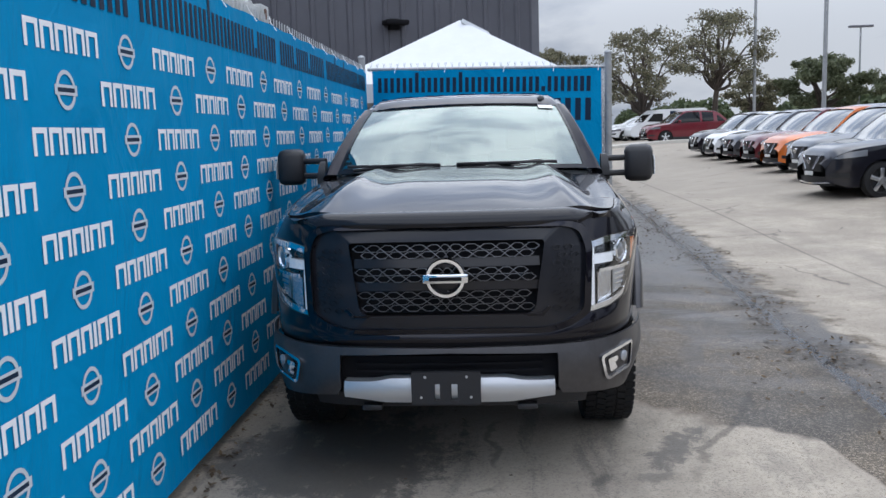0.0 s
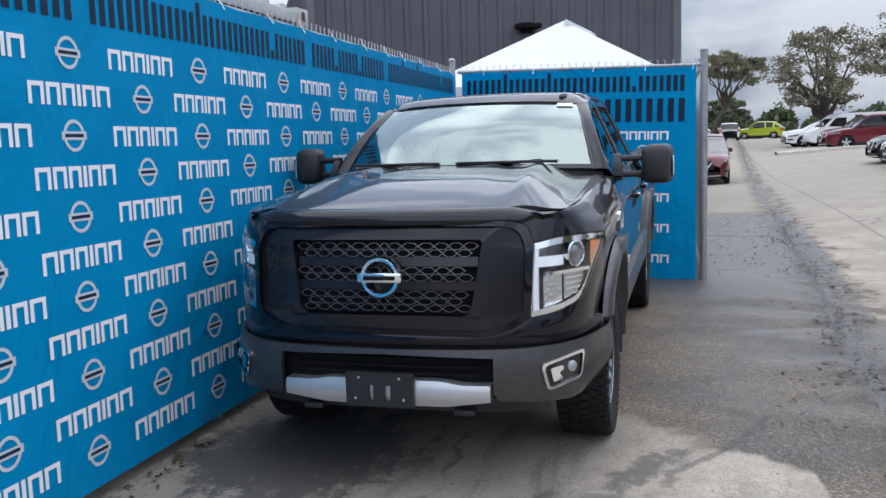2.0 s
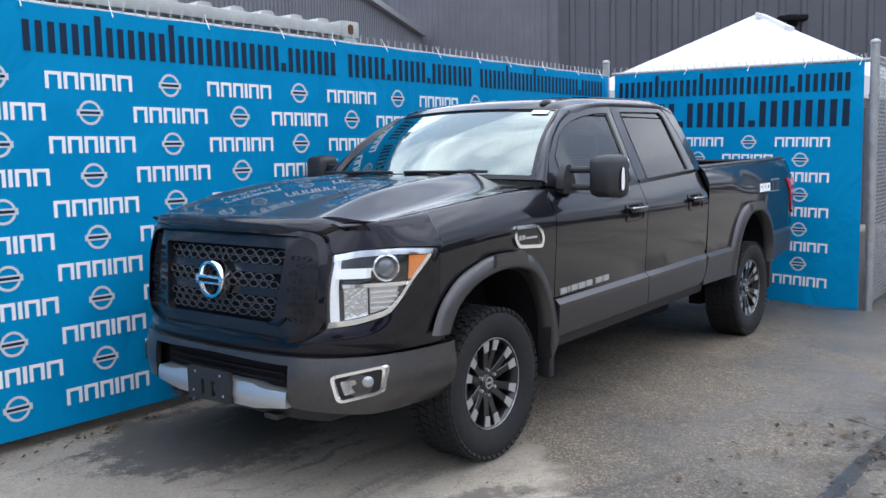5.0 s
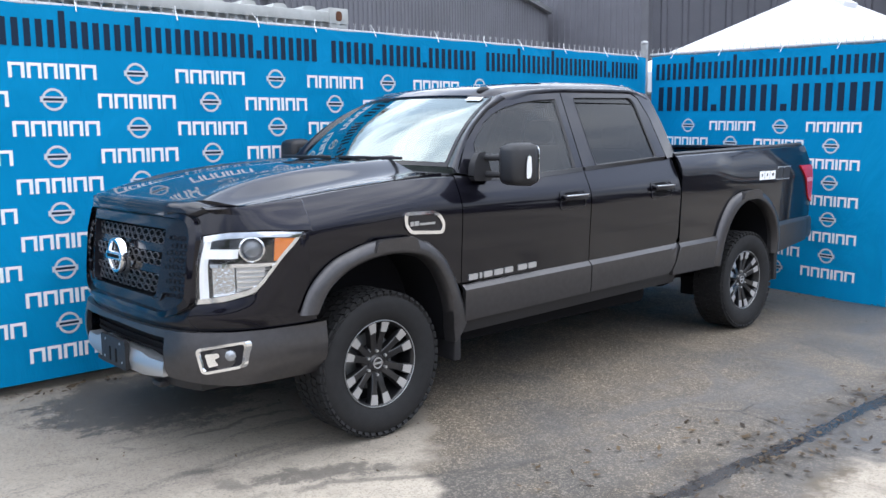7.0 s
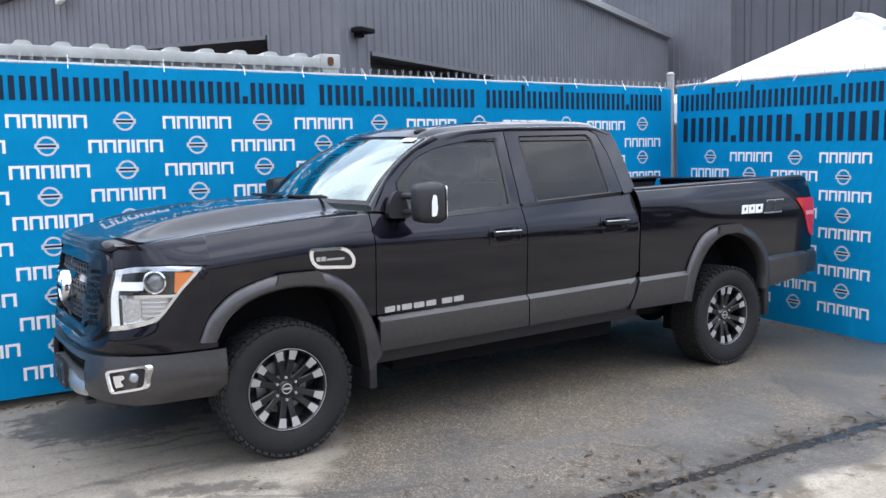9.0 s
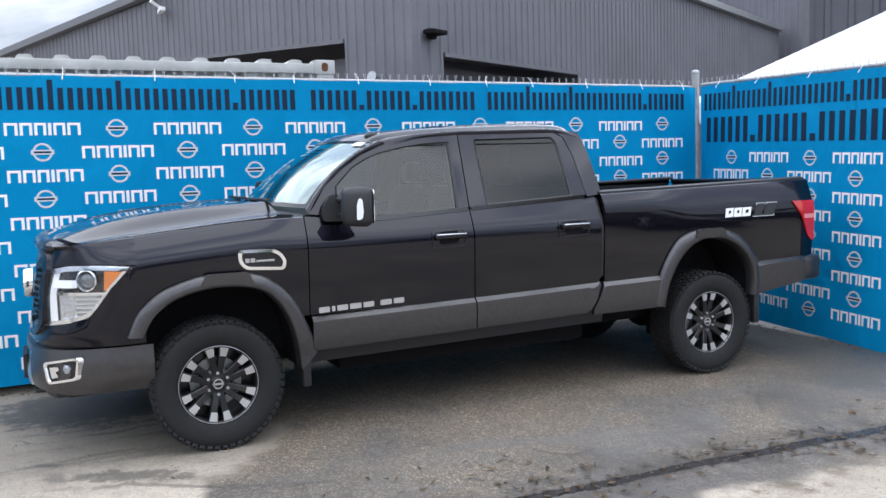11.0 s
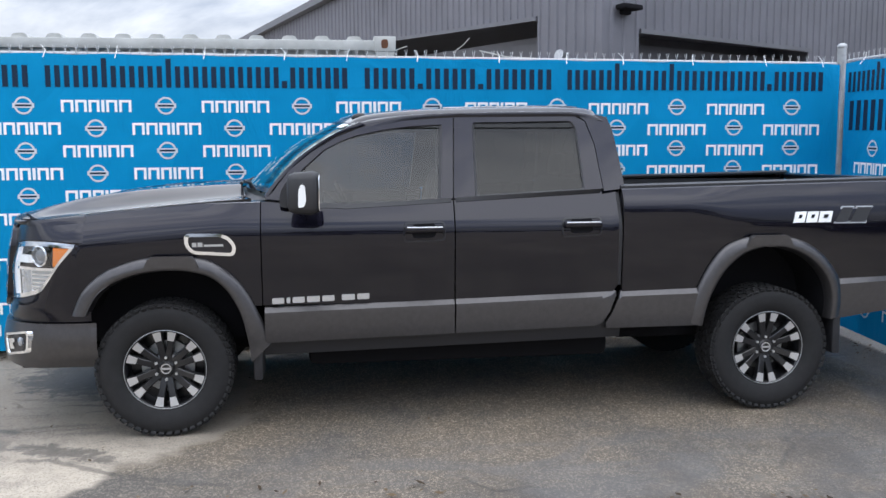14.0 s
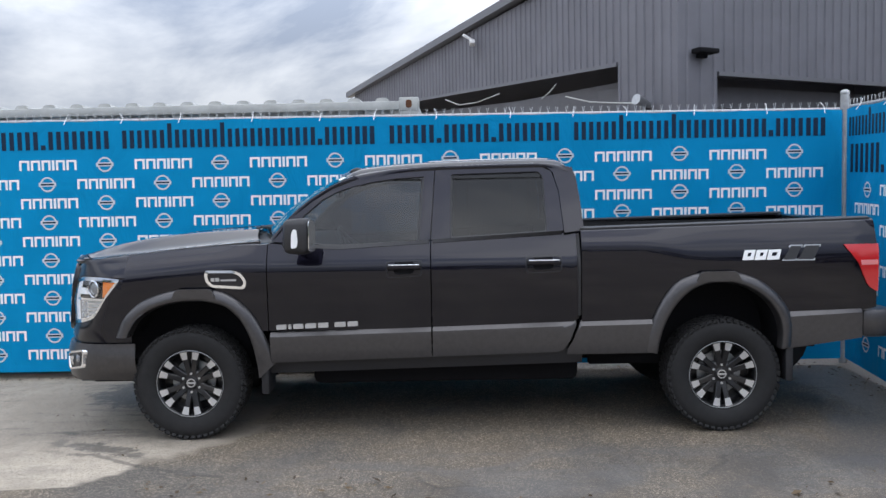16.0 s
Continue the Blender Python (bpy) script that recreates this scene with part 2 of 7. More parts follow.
    concrete = mix_by(n, l, calc('MULTIPLY', ramp(blot2, 0.45, 0.7), 0.4), concrete, (0.21, 0.178, 0.142))
    concrete = mix_by(n, l, calc('MULTIPLY', ramp(grit, 0.45, 0.95), 0.55), concrete, (0.13, 0.115, 0.098))
    concrete = mix_by(n, l, calc('MULTIPLY', ramp(noise_tex(24, 5, 0.7), 0.5, 0.68), 0.3), concrete, (0.5, 0.44, 0.36))
    # the lot beyond the road is darker, older asphalt in lanes
    lane = noise_tex(0.35, 5, 0.55, 0.3, (1.0, 0.16, 1))
    concrete = mix_by(n, l, calc('MULTIPLY', ramp(lane, 0.5, 0.62), calc('MULTIPLY', road, 0.28)), concrete, (0.19, 0.17, 0.145))
    # far off the slabs even out
    concrete = mix_by(n, l, calc('MULTIPLY', ramp(Y, 7.0, 18.0), 0.72), concrete, (0.335, 0.292, 0.238))
    # the apron is damp near the truck, with the truck's shade painted into its colour
    damp_shade = calc('MULTIPLY', apron, calc('MULTIPLY', calc('SUBTRACT', 1.0, ramp(calc('ADD', X, calc('MULTIPLY', wob, 1.2)), 0.75, 1.35)), ramp(calc('ADD', Y, calc('MULTIPLY', wob2, 0.8)), -2.2, -1.0)))
    concrete = mix_by(n, l, calc('MULTIPLY', damp_shade, 0.5), concrete, (0.14, 0.122, 0.102))
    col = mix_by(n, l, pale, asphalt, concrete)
    # cracks
    cr = cells(0.42, 'DISTANCE_TO_EDGE')
    l.new(warp(1.6, 0.55), cr.inputs["Vector"])
    crack = calc('SUBTRACT', 1.0, ramp(cr.outputs["Distance"], 0.003, 0.011))
    crack = calc('MULTIPLY', crack, ramp(noise_tex(0.9, 5, 0.6), 0.5, 0.6))
    # the straight joint of the road slabs, and the brown fringe of silt along its edge
    joint = calc('SUBTRACT', 1.0, ramp(calc('ABSOLUTE', calc('SUBTRACT', calc('ADD', X, calc('MULTIPLY', wob, 0.035)), 4.15)), 0.008, 0.03))
    col = mix_by(n, l, calc('MULTIPLY', joint, 0.55), col, (0.1, 0.09, 0.075))
    fr = calc('ABSOLUTE', calc('SUBTRACT', calc('ADD', X, calc('ADD', calc('MULTIPLY', wob, 0.9), calc('MULTIPLY', Y, -0.028))), 2.93))
    silt = calc('MULTIPLY', calc('SUBTRACT', 1.0, ramp(fr, 0.02, 0.2)), ramp(blot2, 0.44, 0.6))
    col = mix_by(n, l, calc('MULTIPLY', silt, 0.9), col, (0.12, 0.095, 0.066))
    col = mix_by(n, l, calc('MULTIPLY', crack, 0.5), col, (0.05, 0.046, 0.042))
    # the wet patch with ragged outlines on the apron by the nose of the truck
    sx, sy = calc('ADD', X, 0.62), calc('ADD', Y, 0.62)
    d = calc('ADD', calc('MULTIPLY', calc('MULTIPLY', sx, sx), 1.5), calc('MULTIPLY', calc('MULTIPLY', sy, sy), 1.3))
    near = calc('SUBTRACT', 1.0, ramp(d, 0.1, 1.25))
    rag = calc('ADD', calc('MULTIPLY', blot2, 0.4), calc('ADD', calc('MULTIPLY', noise_tex(7.0, 7, 0.7, 0.4), 0.3), calc('MULTIPLY', noise_tex(2.2, 7, 0.68, 0.3, (3.0, 0.8, 1)), 0.3)))
    rag = calc('ADD', rag, calc('MULTIPLY', calc('SUBTRACT', grit, 0.5), 0.06))
    stain = ramp(calc('ADD', rag, calc('MULTIPLY', near, 0.21)), 0.585, 0.665)
    streak = ramp(calc('ADD', noise_tex(1.6, 8, 0.68, 0.5, (2.4, 0.5, 1)), calc('MULTIPLY', calc('SUBTRACT', grit, 0.5), 0.1)), 0.52, 0.68)
    dirt = calc('MULTIPLY', calc('MULTIPLY', streak, apron), calc('SUBTRACT', 0.62, calc('MULTIPLY', ramp(X, 0.6, 1.8), 0.35)))

    def blotch(cx, cy, turn, kx, ky, gain):
        """A ragged oil spot, long in the direction of turn."""
        ax, ay = math.cos(radians(turn)), math.sin(radians(turn))
        px, py = calc('SUBTRACT', X, cx), calc('SUBTRACT', Y, cy)
        pu = calc('ADD', calc('MULTIPLY', px, ax), calc('MULTIPLY', py, ay))
        pv = calc('SUBTRACT', calc('MULTIPLY', py, ax), calc('MULTIPLY', px, ay))
        q = calc('ADD', calc('MULTIPLY', calc('MULTIPLY', pu, pu), kx), calc('MULTIPLY', calc('MULTIPLY', pv, pv), ky))
        q = calc('ADD', q, calc('ADD', calc('MULTIPLY', calc('SUBTRACT', noise_tex(9, 7, 0.7, 0.6), 0.5), 5.0), calc('MULTIPLY', calc('SUBTRACT', grit, 0.5), 1.2)))
        return calc('MULTIPLY', calc('SUBTRACT', 1.0, ramp(q, 0.25, 0.95)), gain)
    spots = calc('MAXIMUM', blotch(1.2, -0.52, 60, 5.5, 75.0, 0.85), blotch(0.74, -0.98, 60, 110.0, 500.0, 0.9))
    spots = calc('MAXIMUM', spots, blotch(1.0, -0.95, 20, 60.0, 160.0, 0.6))
    wet = calc('MAXIMUM', calc('MAXIMUM', calc('MULTIPLY', stain, 0.95), dirt), spots)
    # the cracked, damp gutter with grit on both sides
    gx = calc('ABSOLUTE', calc('SUBTRACT', calc('ADD', calc('ADD', X, calc('MULTIPLY', wob, 0.12)), calc('MULTIPLY', calc('SUBTRACT', noise_tex(14, 6, 0.75), 0.5), 0.1)), calc('ADD', 2.515, calc('MULTIPLY', Y, 0.033))))
    gut = calc('SUBTRACT', 1.0, ramp(gx, 0.03, 0.07))
    verge = calc('SUBTRACT', 1.0, ramp(gx, 0.06, 0.42))
    grime = calc('MULTIPLY', verge, ramp(calc('ADD', calc('MULTIPLY', blot2, 0.55), calc('MULTIPLY', noise_tex(11, 6, 0.7), 0.45)), 0.42, 0.56))
    # standing wet: beside the gutter and along the back fence
    # the back corner's shade is painted in together with its damp
    corner = calc('MULTIPLY', ramp(Y, 3.2, 5.0), calc('SUBTRACT', 1.0, ramp(X, 1.4, 2.4)))
    reach = calc('MAXIMUM', calc('MULTIPLY', ramp(Y, -0.6, 1.4), ramp(X, 1.0, 1.7)), corner)
    pool_and_shade = calc('MULTIPLY', reach, calc('SUBTRACT', 1.0, pale))
    pool_and_shade = calc('MULTIPLY', pool_and_shade, ramp(calc('ADD', noise_tex(0.8, 6, 0.62, 0.4, (0.55, 1.5, 1)), calc('MULTIPLY', ramp(Y, 3.0, 7.0), 0.13)), 0.4, 0.55))
    col = mix_by(n, l, calc('MULTIPLY', wet, 0.78), col, (0.034, 0.032, 0.031))
    drag = ramp(noise_tex(1.5, 8, 0.7, 0.5, (2.2, 0.7, 1)), 0.44, 0.6)
    damp_lane = calc('MULTIPLY', calc('MULTIPLY', ramp(Y, -0.6, 1.4), ramp(X, 1.0, 1.7)), calc('SUBTRACT', 1.0, pale))
    col = mix_by(n, l, calc('MULTIPLY', damp_lane, calc('ADD', 0.15, calc('MULTIPLY', drag, 0.4))), col, (0.13, 0.127, 0.127))
    col = mix_by(n, l, calc('MULTIPLY', pool_and_shade, calc('ADD', 0.12, calc('MULTIPLY', calc('MAXIMUM', corner, ramp(Y, 4.0, 7.0)), 0.4))), col, (0.05, 0.048, 0.049))
    col = mix_by(n, l, calc('MULTIPLY', grime, 0.82), col, (0.058, 0.05, 0.042))
    col = mix_by(n, l, calc('MULTIPLY', gut, 0.85), col, (0.028, 0.026, 0.026))
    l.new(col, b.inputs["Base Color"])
    damp = ramp(noise_tex(0.9, 5, 0.6, 0.3, (1, 1.6, 1)), 0.45, 0.62)
    sheen = calc('MAXIMUM', calc('MAXIMUM', calc('MULTIPLY', wet, 0.38), calc('MULTIPLY', gut, 1.25)), calc('MULTIPLY', calc('SUBTRACT', 1.0, pale), calc('MULTIPLY', damp, 0.2)))
    sheen = calc('MAXIMUM', sheen, calc('MULTIPLY', pool_and_shade, calc('ADD', 0.56, calc('MULTIPLY', ramp(Y, 4.5, 6.5), 0.3))))
    rgh = n.new("ShaderNodeMapRange")
    rgh.inputs["To Min"].default_value, rgh.inputs["To Max"].default_value = 0.85, 0.2
    l.new(sheen, rgh.inputs["Value"])
    l.new(rgh.outputs["Result"], b.inputs["Roughness"])
    u = n.new("ShaderNodeBump")
    u.inputs["Strength"].default_value = 0.5
    u.inputs["Distance"].default_value = 0.006
    hgt = calc('ADD', calc('MULTIPLY', grit, calc('SUBTRACT', 1.0, calc('MAXIMUM', calc('MULTIPLY', pale, 0.6), calc('MULTIPLY', pool_and_shade, 0.85)))), calc('SUBTRACT', calc('MULTIPLY', blot2, 0.8), crack))
    l.new(hgt, u.inputs["Height"])
    l.new(u.outputs["Normal"], b.inputs["Normal"])
    return m


GROUND = ground_material()


# ---- mesh helpers ----
def finish(name, bm, material, parent=None, label="", smooth=True, sharp=35):
    """Links a bmesh as one mesh object, with smooth faces and hard edges where the fold is steep."""
    bm.normal_update()
    me = bpy.data.meshes.new(name)
    if smooth:
        lim = radians(sharp)
        for f in bm.faces:
            f.smooth = True
        for e in bm.edges:
            if len(e.link_faces) == 2 and e.calc_face_angle(0) > lim:
                e.smooth = False
    bm.to_mesh(me)
    bm.free()
    me.materials.append(material)
    ob = new(name, me)
    if parent is not None:
        ob.parent = parent
    if label:
        ob["label"] = label
    return ob


def part(name, bm, material, parent, label="", smooth=True, sharp=35):
    return finish(name, bm, material, parent, label, smooth, sharp)


def share(name, me, parent, m, label=""):
    """One more object on a mesh that is already there."""
    ob = new(name, me)
    ob.parent = parent
    ob.matrix_basis = m
    if label:
        ob["label"] = label
    return ob


def empty(name, label, category, group="", m=None):
    ob = new(name)
    ob.empty_display_size = 0.2
    if m is not None:
        ob.matrix_basis = m
    return tagged(ob, label, category, group)


def box(bm, x0, x1, y0, y1, z0, z1, bevel=0.0, m=None):
    mm = Matrix.LocRotScale(((x0 + x1) / 2, (y0 + y1) / 2, (z0 + z1) / 2), None, (x1 - x0, y1 - y0, z1 - z0))
    if m is not None:
        mm = m @ mm
    r = bmesh.ops.create_cube(bm, size=1, matrix=mm)
    if bevel:
        es = list({e for v in r["verts"] for e in v.link_edges})
        bmesh.ops.bevel(bm, geom=es, offset=bevel, segments=2, profile=0.5, affect='EDGES')
    return bm


def tube(bm, p, q, r0, r1=None, seg=10, caps=True):
    p, q = Vector(p), Vector(q)
    d = q - p
    mm = Matrix.Translation((p + q) / 2) @ d.to_track_quat('Z', 'Y').to_matrix().to_4x4()
    bmesh.ops.create_cone(bm, cap_ends=caps, segments=seg, radius1=r0, radius2=r0 if r1 is None else r1, depth=d.length, matrix=mm)
    return bm


def lerp(pts, u):
    """The value at u of a line through (u, value) pairs."""
    if u <= pts[0][0]:
        return pts[0][1]
    for (a, va), (b, vb) in zip(pts, pts[1:]):
        if u <= b:
            return va + (vb - va) * (u - a) / (b - a)
    return pts[-1][1]


def ease(pts, u):
    """As lerp, but rounded through the points (Catmull-Rom)."""
    if u <= pts[0][0]:
        return pts[0][1]
    if u >= pts[-1][0]:
        return pts[-1][1]
    for i in range(len(pts) - 1):
        (a, va), (b, vb) = pts[i], pts[i + 1]
        if u <= b:
            pa, pva = pts[i - 1] if i else (2 * a - b, va)
            nb, nvb = pts[i + 2] if i + 2 < len(pts) else (2 * b - a, vb)
            t, h = (u - a) / (b - a), b - a
            m0 = (vb - pva) / (b - pa) * h
            m1 = (nvb - va) / (nb - a) * h
            return (2 * t ** 3 - 3 * t * t + 1) * va + (t ** 3 - 2 * t * t + t) * m0 + (3 * t * t - 2 * t ** 3) * vb + (t ** 3 - t * t) * m1


def steps(a, b, n):
    return [a + (b - a) * i / n for i in range(n + 1)]


def sheet(bm, us, lo, hi, rows, fn):
    """A curved panel: for each u a row of points from lo(u) to hi(u), placed by fn(u, w)."""
    grid = [[bm.verts.new(fn(u, lo(u) + (hi(u) - lo(u)) * j / rows)) for j in range(rows + 1)] for u in us]
    for a, b in zip(grid, grid[1:]):
        for j in range(rows):
            bm.faces.new((a[j], b[j], b[j + 1], a[j + 1]))
    return grid


def hem(bm, d):
    """Folds a rim back along every free edge, so that a panel has thickness."""
    d = Vector(d)
    for e in [e for e in bm.edges if len(e.link_faces) == 1]:
        a, b = e.verts
        q = [bm.verts.new(a.co), bm.verts.new(b.co), bm.verts.new(b.co + d), bm.verts.new(a.co + d)]
        bm.faces.new(q)


def outline(bm, loops, fn):
    """A flat outline with holes, filled, then bent onto a surface by fn(a, b)."""
    edges = []
    for pts in loops:
        vs = [bm.verts.new((a, b, 0)) for a, b in pts]
        edges += [bm.edges.new((vs[i], vs[(i + 1) % len(vs)])) for i in range(len(vs))]
    bmesh.ops.triangle_fill(bm, use_beauty=True, edges=edges)
    for v in bm.verts:
        v.co = fn(v.co.x, v.co.y)


def rounded(pts, r, n=4):
    """A polygon with its corners rounded."""
    out = []
    k = len(pts)
    for i in range(k):
        p, a, b = Vector(pts[i]), Vector(pts[i - 1]), Vector(pts[(i + 1) % k])
        da, db = (a - p), (b - p)
        ra = min(r, da.length * 0.45, db.length * 0.45)
        s, e = p + da.normalized() * ra, p + db.normalized() * ra
        for j in range(n + 1):
            t = j / n
            out.append(tuple((1 - t) ** 2 * s + 2 * t * (1 - t) * p + t * t * e))
    return out


def prism(bm, pts, fn, depth):
    """A closed slab: an outline placed by fn(a, b, w), w running from 0 to depth."""
    a = [bm.verts.new(fn(p[0], p[1], 0)) for p in pts]
    b = [bm.verts.new(fn(p[0], p[1], depth)) for p in pts]
    bm.faces.new(a)
    bm.faces.new(b[::-1])
    for i in range(len(a)):
        j = (i + 1) % len(a)
        bm.faces.new((a[i], b[i], b[j], a[j]))


def lathe(bm, prof, seg, m=None):
    """A turned body about the local x axis from (x, radius) pairs."""
    rings = []
    for x, r in prof:
        rings.append([bm.verts.new((x, r * math.cos(2 * math.pi * i / seg), r * math.sin(2 * math.pi * i / seg))) for i in range(seg)])
    for a, b in zip(rings, rings[1:]):
        for i in range(seg):
            j = (i + 1) % seg
            bm.faces.new((a[i], a[j], b[j], b[i]))
    if m is not None:
        bmesh.ops.transform(bm, matrix=m, verts=[v for r in rings for v in r])
    return rings


# ---- ground ----
def rise(x, y):
    """Height of the lot: level by the truck, a gentle climb beyond the gutter and uphill far behind."""
    def soft(a, b, v):
        t = min(1, max(0, (v - a) / (b - a)))
        return t * t * (3 - 2 * t)
    h = 0.004 * max(0, min(x, 14) - 2.7)
    h += soft(5, 14, y) * (1 - soft(34, 60, y)) * 0.074 * max(0, min(x - 2.7, 6))
    h += 0.035 * soft(24, 34, y) * max(0, min(y, 64) - 29)
    return h


def build_ground():
    bm = bmesh.new()
    xs = sorted(set([-400, -250, -150, -90, -60, -40, -25, -15, -10] + [round(-7 + 0.5 * i, 2) for i in range(60)] + [26, 30, 36, 45, 60, 90, 150, 250, 400]))
    ys = sorted(set([-300, -150, -80, -45, -25, -15] + [round(-9 + 0.5 * i, 2) for i in range(60)] + [22 + 2 * i for i in range(28)] + [85, 100, 130, 180, 260, 400]))
    g = [[bm.verts.new((x, y, rise(x, y))) for y in ys] for x in xs]
    for a, b in zip(g, g[1:]):
        for j in range(len(ys) - 1):
            bm.faces.new((a[j], b[j], b[j + 1], a[j + 1]))
    return tagged(finish("ground", bm, GROUND), "worn damp asphalt and pale concrete lot with stains", "ground", kind="structure")


build_ground()


# ---- fences and banners ----
def fence_x(y):
    return -1.352 - 0.0145 * y


WORD_W, WORD_H = 0.555, 0.098


def cells_mesh(rects, depth=0.0015):
    """One connected thin slab made of axis-parallel rectangles (x0, x1, z0, z1); its face looks to -y."""
    bm = bmesh.new()
    xs = sorted({round(v, 5) for r in rects for v in r[:2]})
    zs = sorted({round(v, 5) for r in rects for v in r[2:]})
    vs = {}

    def vert(i, k):
        if (i, k) not in vs:
            vs[(i, k)] = bm.verts.new((xs[i], -depth, zs[k]))
        return vs[(i, k)]
    for i in range(len(xs) - 1):
        for k in range(len(zs) - 1):
            cx, cz = (xs[i] + xs[i + 1]) / 2, (zs[k] + zs[k + 1]) / 2
            if any(r[0] < cx < r[1] and r[2] < cz < r[3] for r in rects):
                bm.faces.new((vert(i, k), vert(i + 1, k), vert(i + 1, k + 1), vert(i, k + 1)))
    hem(bm, (0, depth, 0))
    bmesh.ops.remove_doubles(bm, verts=bm.verts, dist=0.0001)
    return bm


def wordmark_mesh():
    """Five plain arches and a bar on a hairline, in place of the printed trade name."""
    widths = (0.098, 0.09, 0.086, 0.024, 0.088, 0.098)
    gap = (WORD_W - sum(widths)) / 5
    u, rects = 0.0, [(0, WORD_W, WORD_H - 0.0003, WORD_H)]
    for w in widths:
        if w < 0.03:
            rects.append((u, u + w, 0, WORD_H))
        else:
            rects += [(u, u + 0.022, 0, WORD_H), (u + w - 0.022, u + w, 0, WORD_H), (u, u + w, WORD_H - 0.02, WORD_H)]
        u += w + gap
    return cells_mesh(rects, 0.0006)


def ring_mesh(r0, r1, depth, seg=28):
    bm = bmesh.new()
    q = []
    for i in range(seg):
        c, s = math.cos(2 * math.pi * i / seg), math.sin(2 * math.pi * i / seg)
        q.append([bm.verts.new((r * c, -d, r * s)) for r, d in ((r0, 0), (r0, depth), (r1, depth), (r1, 0))])
    for i in range(seg):
        a, b = q[i], q[(i + 1) % seg]
        for j in range(4):
            bm.faces.new((a[j], b[j], b[(j + 1) % 4], a[(j + 1) % 4]))
    return bm


def emblem_mesh():
    """A printed roundel: ring and cross bar."""
    bm = ring_mesh(0.057, 0.073, 0.0006)
    box(bm, -0.084, 0.084, -0.001, 0, -0.019, 0.019)
    return bm


def line_mesh(chars, width, height):
    """A line of print as plain upright bars on a hairline, a pair for each letter; dots low."""
    wide = {'i': 0.5, '.': 0.45, 'm': 1.5}
    unit = width / sum(wide.get(c, 1.0) for c in chars)
    u, rects = 0.0, [(0, width, 0.02, 0.0203)]
    for c in chars:
        w = unit * wide.get(c, 1.0)
        top = height if c.isdigit() or c == 'i' else height * 0.74
        if c == '.':
            rects.append((u + 0.06 * unit, u + 0.36 * unit, 0, 0.26 * height))
        else:
            a, e = u + 0.1 * unit, u + w - 0.12 * unit
            k = 1 if e - a < 0.6 * unit else (3 if w > 1.2 * unit else 2)
            bar = (e - a) * (1.0 if k == 1 else 0.72 / k)
            for j in range(k):
                q = a if k == 1 else a + (e - a - bar) * j / (k - 1)
                rects.append((q, q + bar, 0, top))
        u += w
    return cells_mesh(rects, 0.0006)


def mesh_of(name, bm, material):
    me = bpy.data.meshes.new(name)
    bm.to_mesh(me)
    bm.free()
    me.materials.append(material)
    return me


ME_WORD = mesh_of("wordmark", wordmark_mesh(), PRINTWHITE)
ME_ROUNDEL = mesh_of("roundel", emblem_mesh(), EMBLEMGREY)
ME_STRIPE = mesh_of("roundel_stripe", box(bmesh.new(), -0.064, 0.064, -0.0016, -0.0008, -0.008, 0.008), NAVY)
ME_SITE = mesh_of("printed_line", line_mesh("xxxixxxixxxxxx.xxm", 2.48, 0.235), NAVY)
ME_PHONE = mesh_of("printed_number_bars", line_mesh("000.000.0000", 1.68, 0.175), NAVY)
ME_SITE_B = mesh_of("printed_line_small", line_mesh("xxxixxxixxxxxx.xxm", 2.62, 0.24), NAVY)
ME_PHONE_B = mesh_of("printed_number_large", line_mesh("000.000.0000", 2.6, 0.265), NAVY)


def cloth(length, z0, z1, drop, seed):
    """A hung banner with slack folds, hemmed top and bottom; local x runs along it, its face looks to -y."""
    bm = bmesh.new()
    nx, nz = int(length / 0.12), 20
    def at(i, j, back):
        u, v = i / nx, j / nz
        p = noise.noise((u * length * 0.9 + seed, v * 1.7, seed))
        q = noise.noise((u * length * 3.0, v * 5 + seed, seed * 2))
        sag = 0.012 * (1 - abs(math.sin(math.pi * u * length / 0.62))) * v ** 6
        return (u * length, 0.004 + 0.0016 * p + 0.0008 * q + back, z0 + (z1 - z0) * v - drop * u - sag)
    front = [[bm.verts.new(at(i, j, 0)) for j in range(nz + 1)] for i in range(nx + 1)]
    for a, b in zip(front, front[1:]):
        for j in range(nz):
            bm.faces.new((a[j], b[j], b[j + 1], a[j + 1]))
    hem(bm, (0, 0.006, 0))
    return bm


def spikes(length, z, drop, step=0.085):
    """The twisted wire ends of a chain-link fabric along its top edge."""
    bm = bmesh.new()
    for i in range(int(length / step)):
        u = (i + 0.5) * step
        zz = z - drop * u / length
        j = noise.noise((u * 7, 0, 3)) * 0.012
        tube(bm, (u - 0.012, 0.012, zz - 0.06), (u + 0.012 + j, 0.016, zz + 0.052 + j), 0.0026, seg=4)
        tube(bm, (u + 0.012, 0.02, zz - 0.06), (u - 0.012 + j, 0.014, zz + 0.05), 0.0026, seg=4)
    return bm


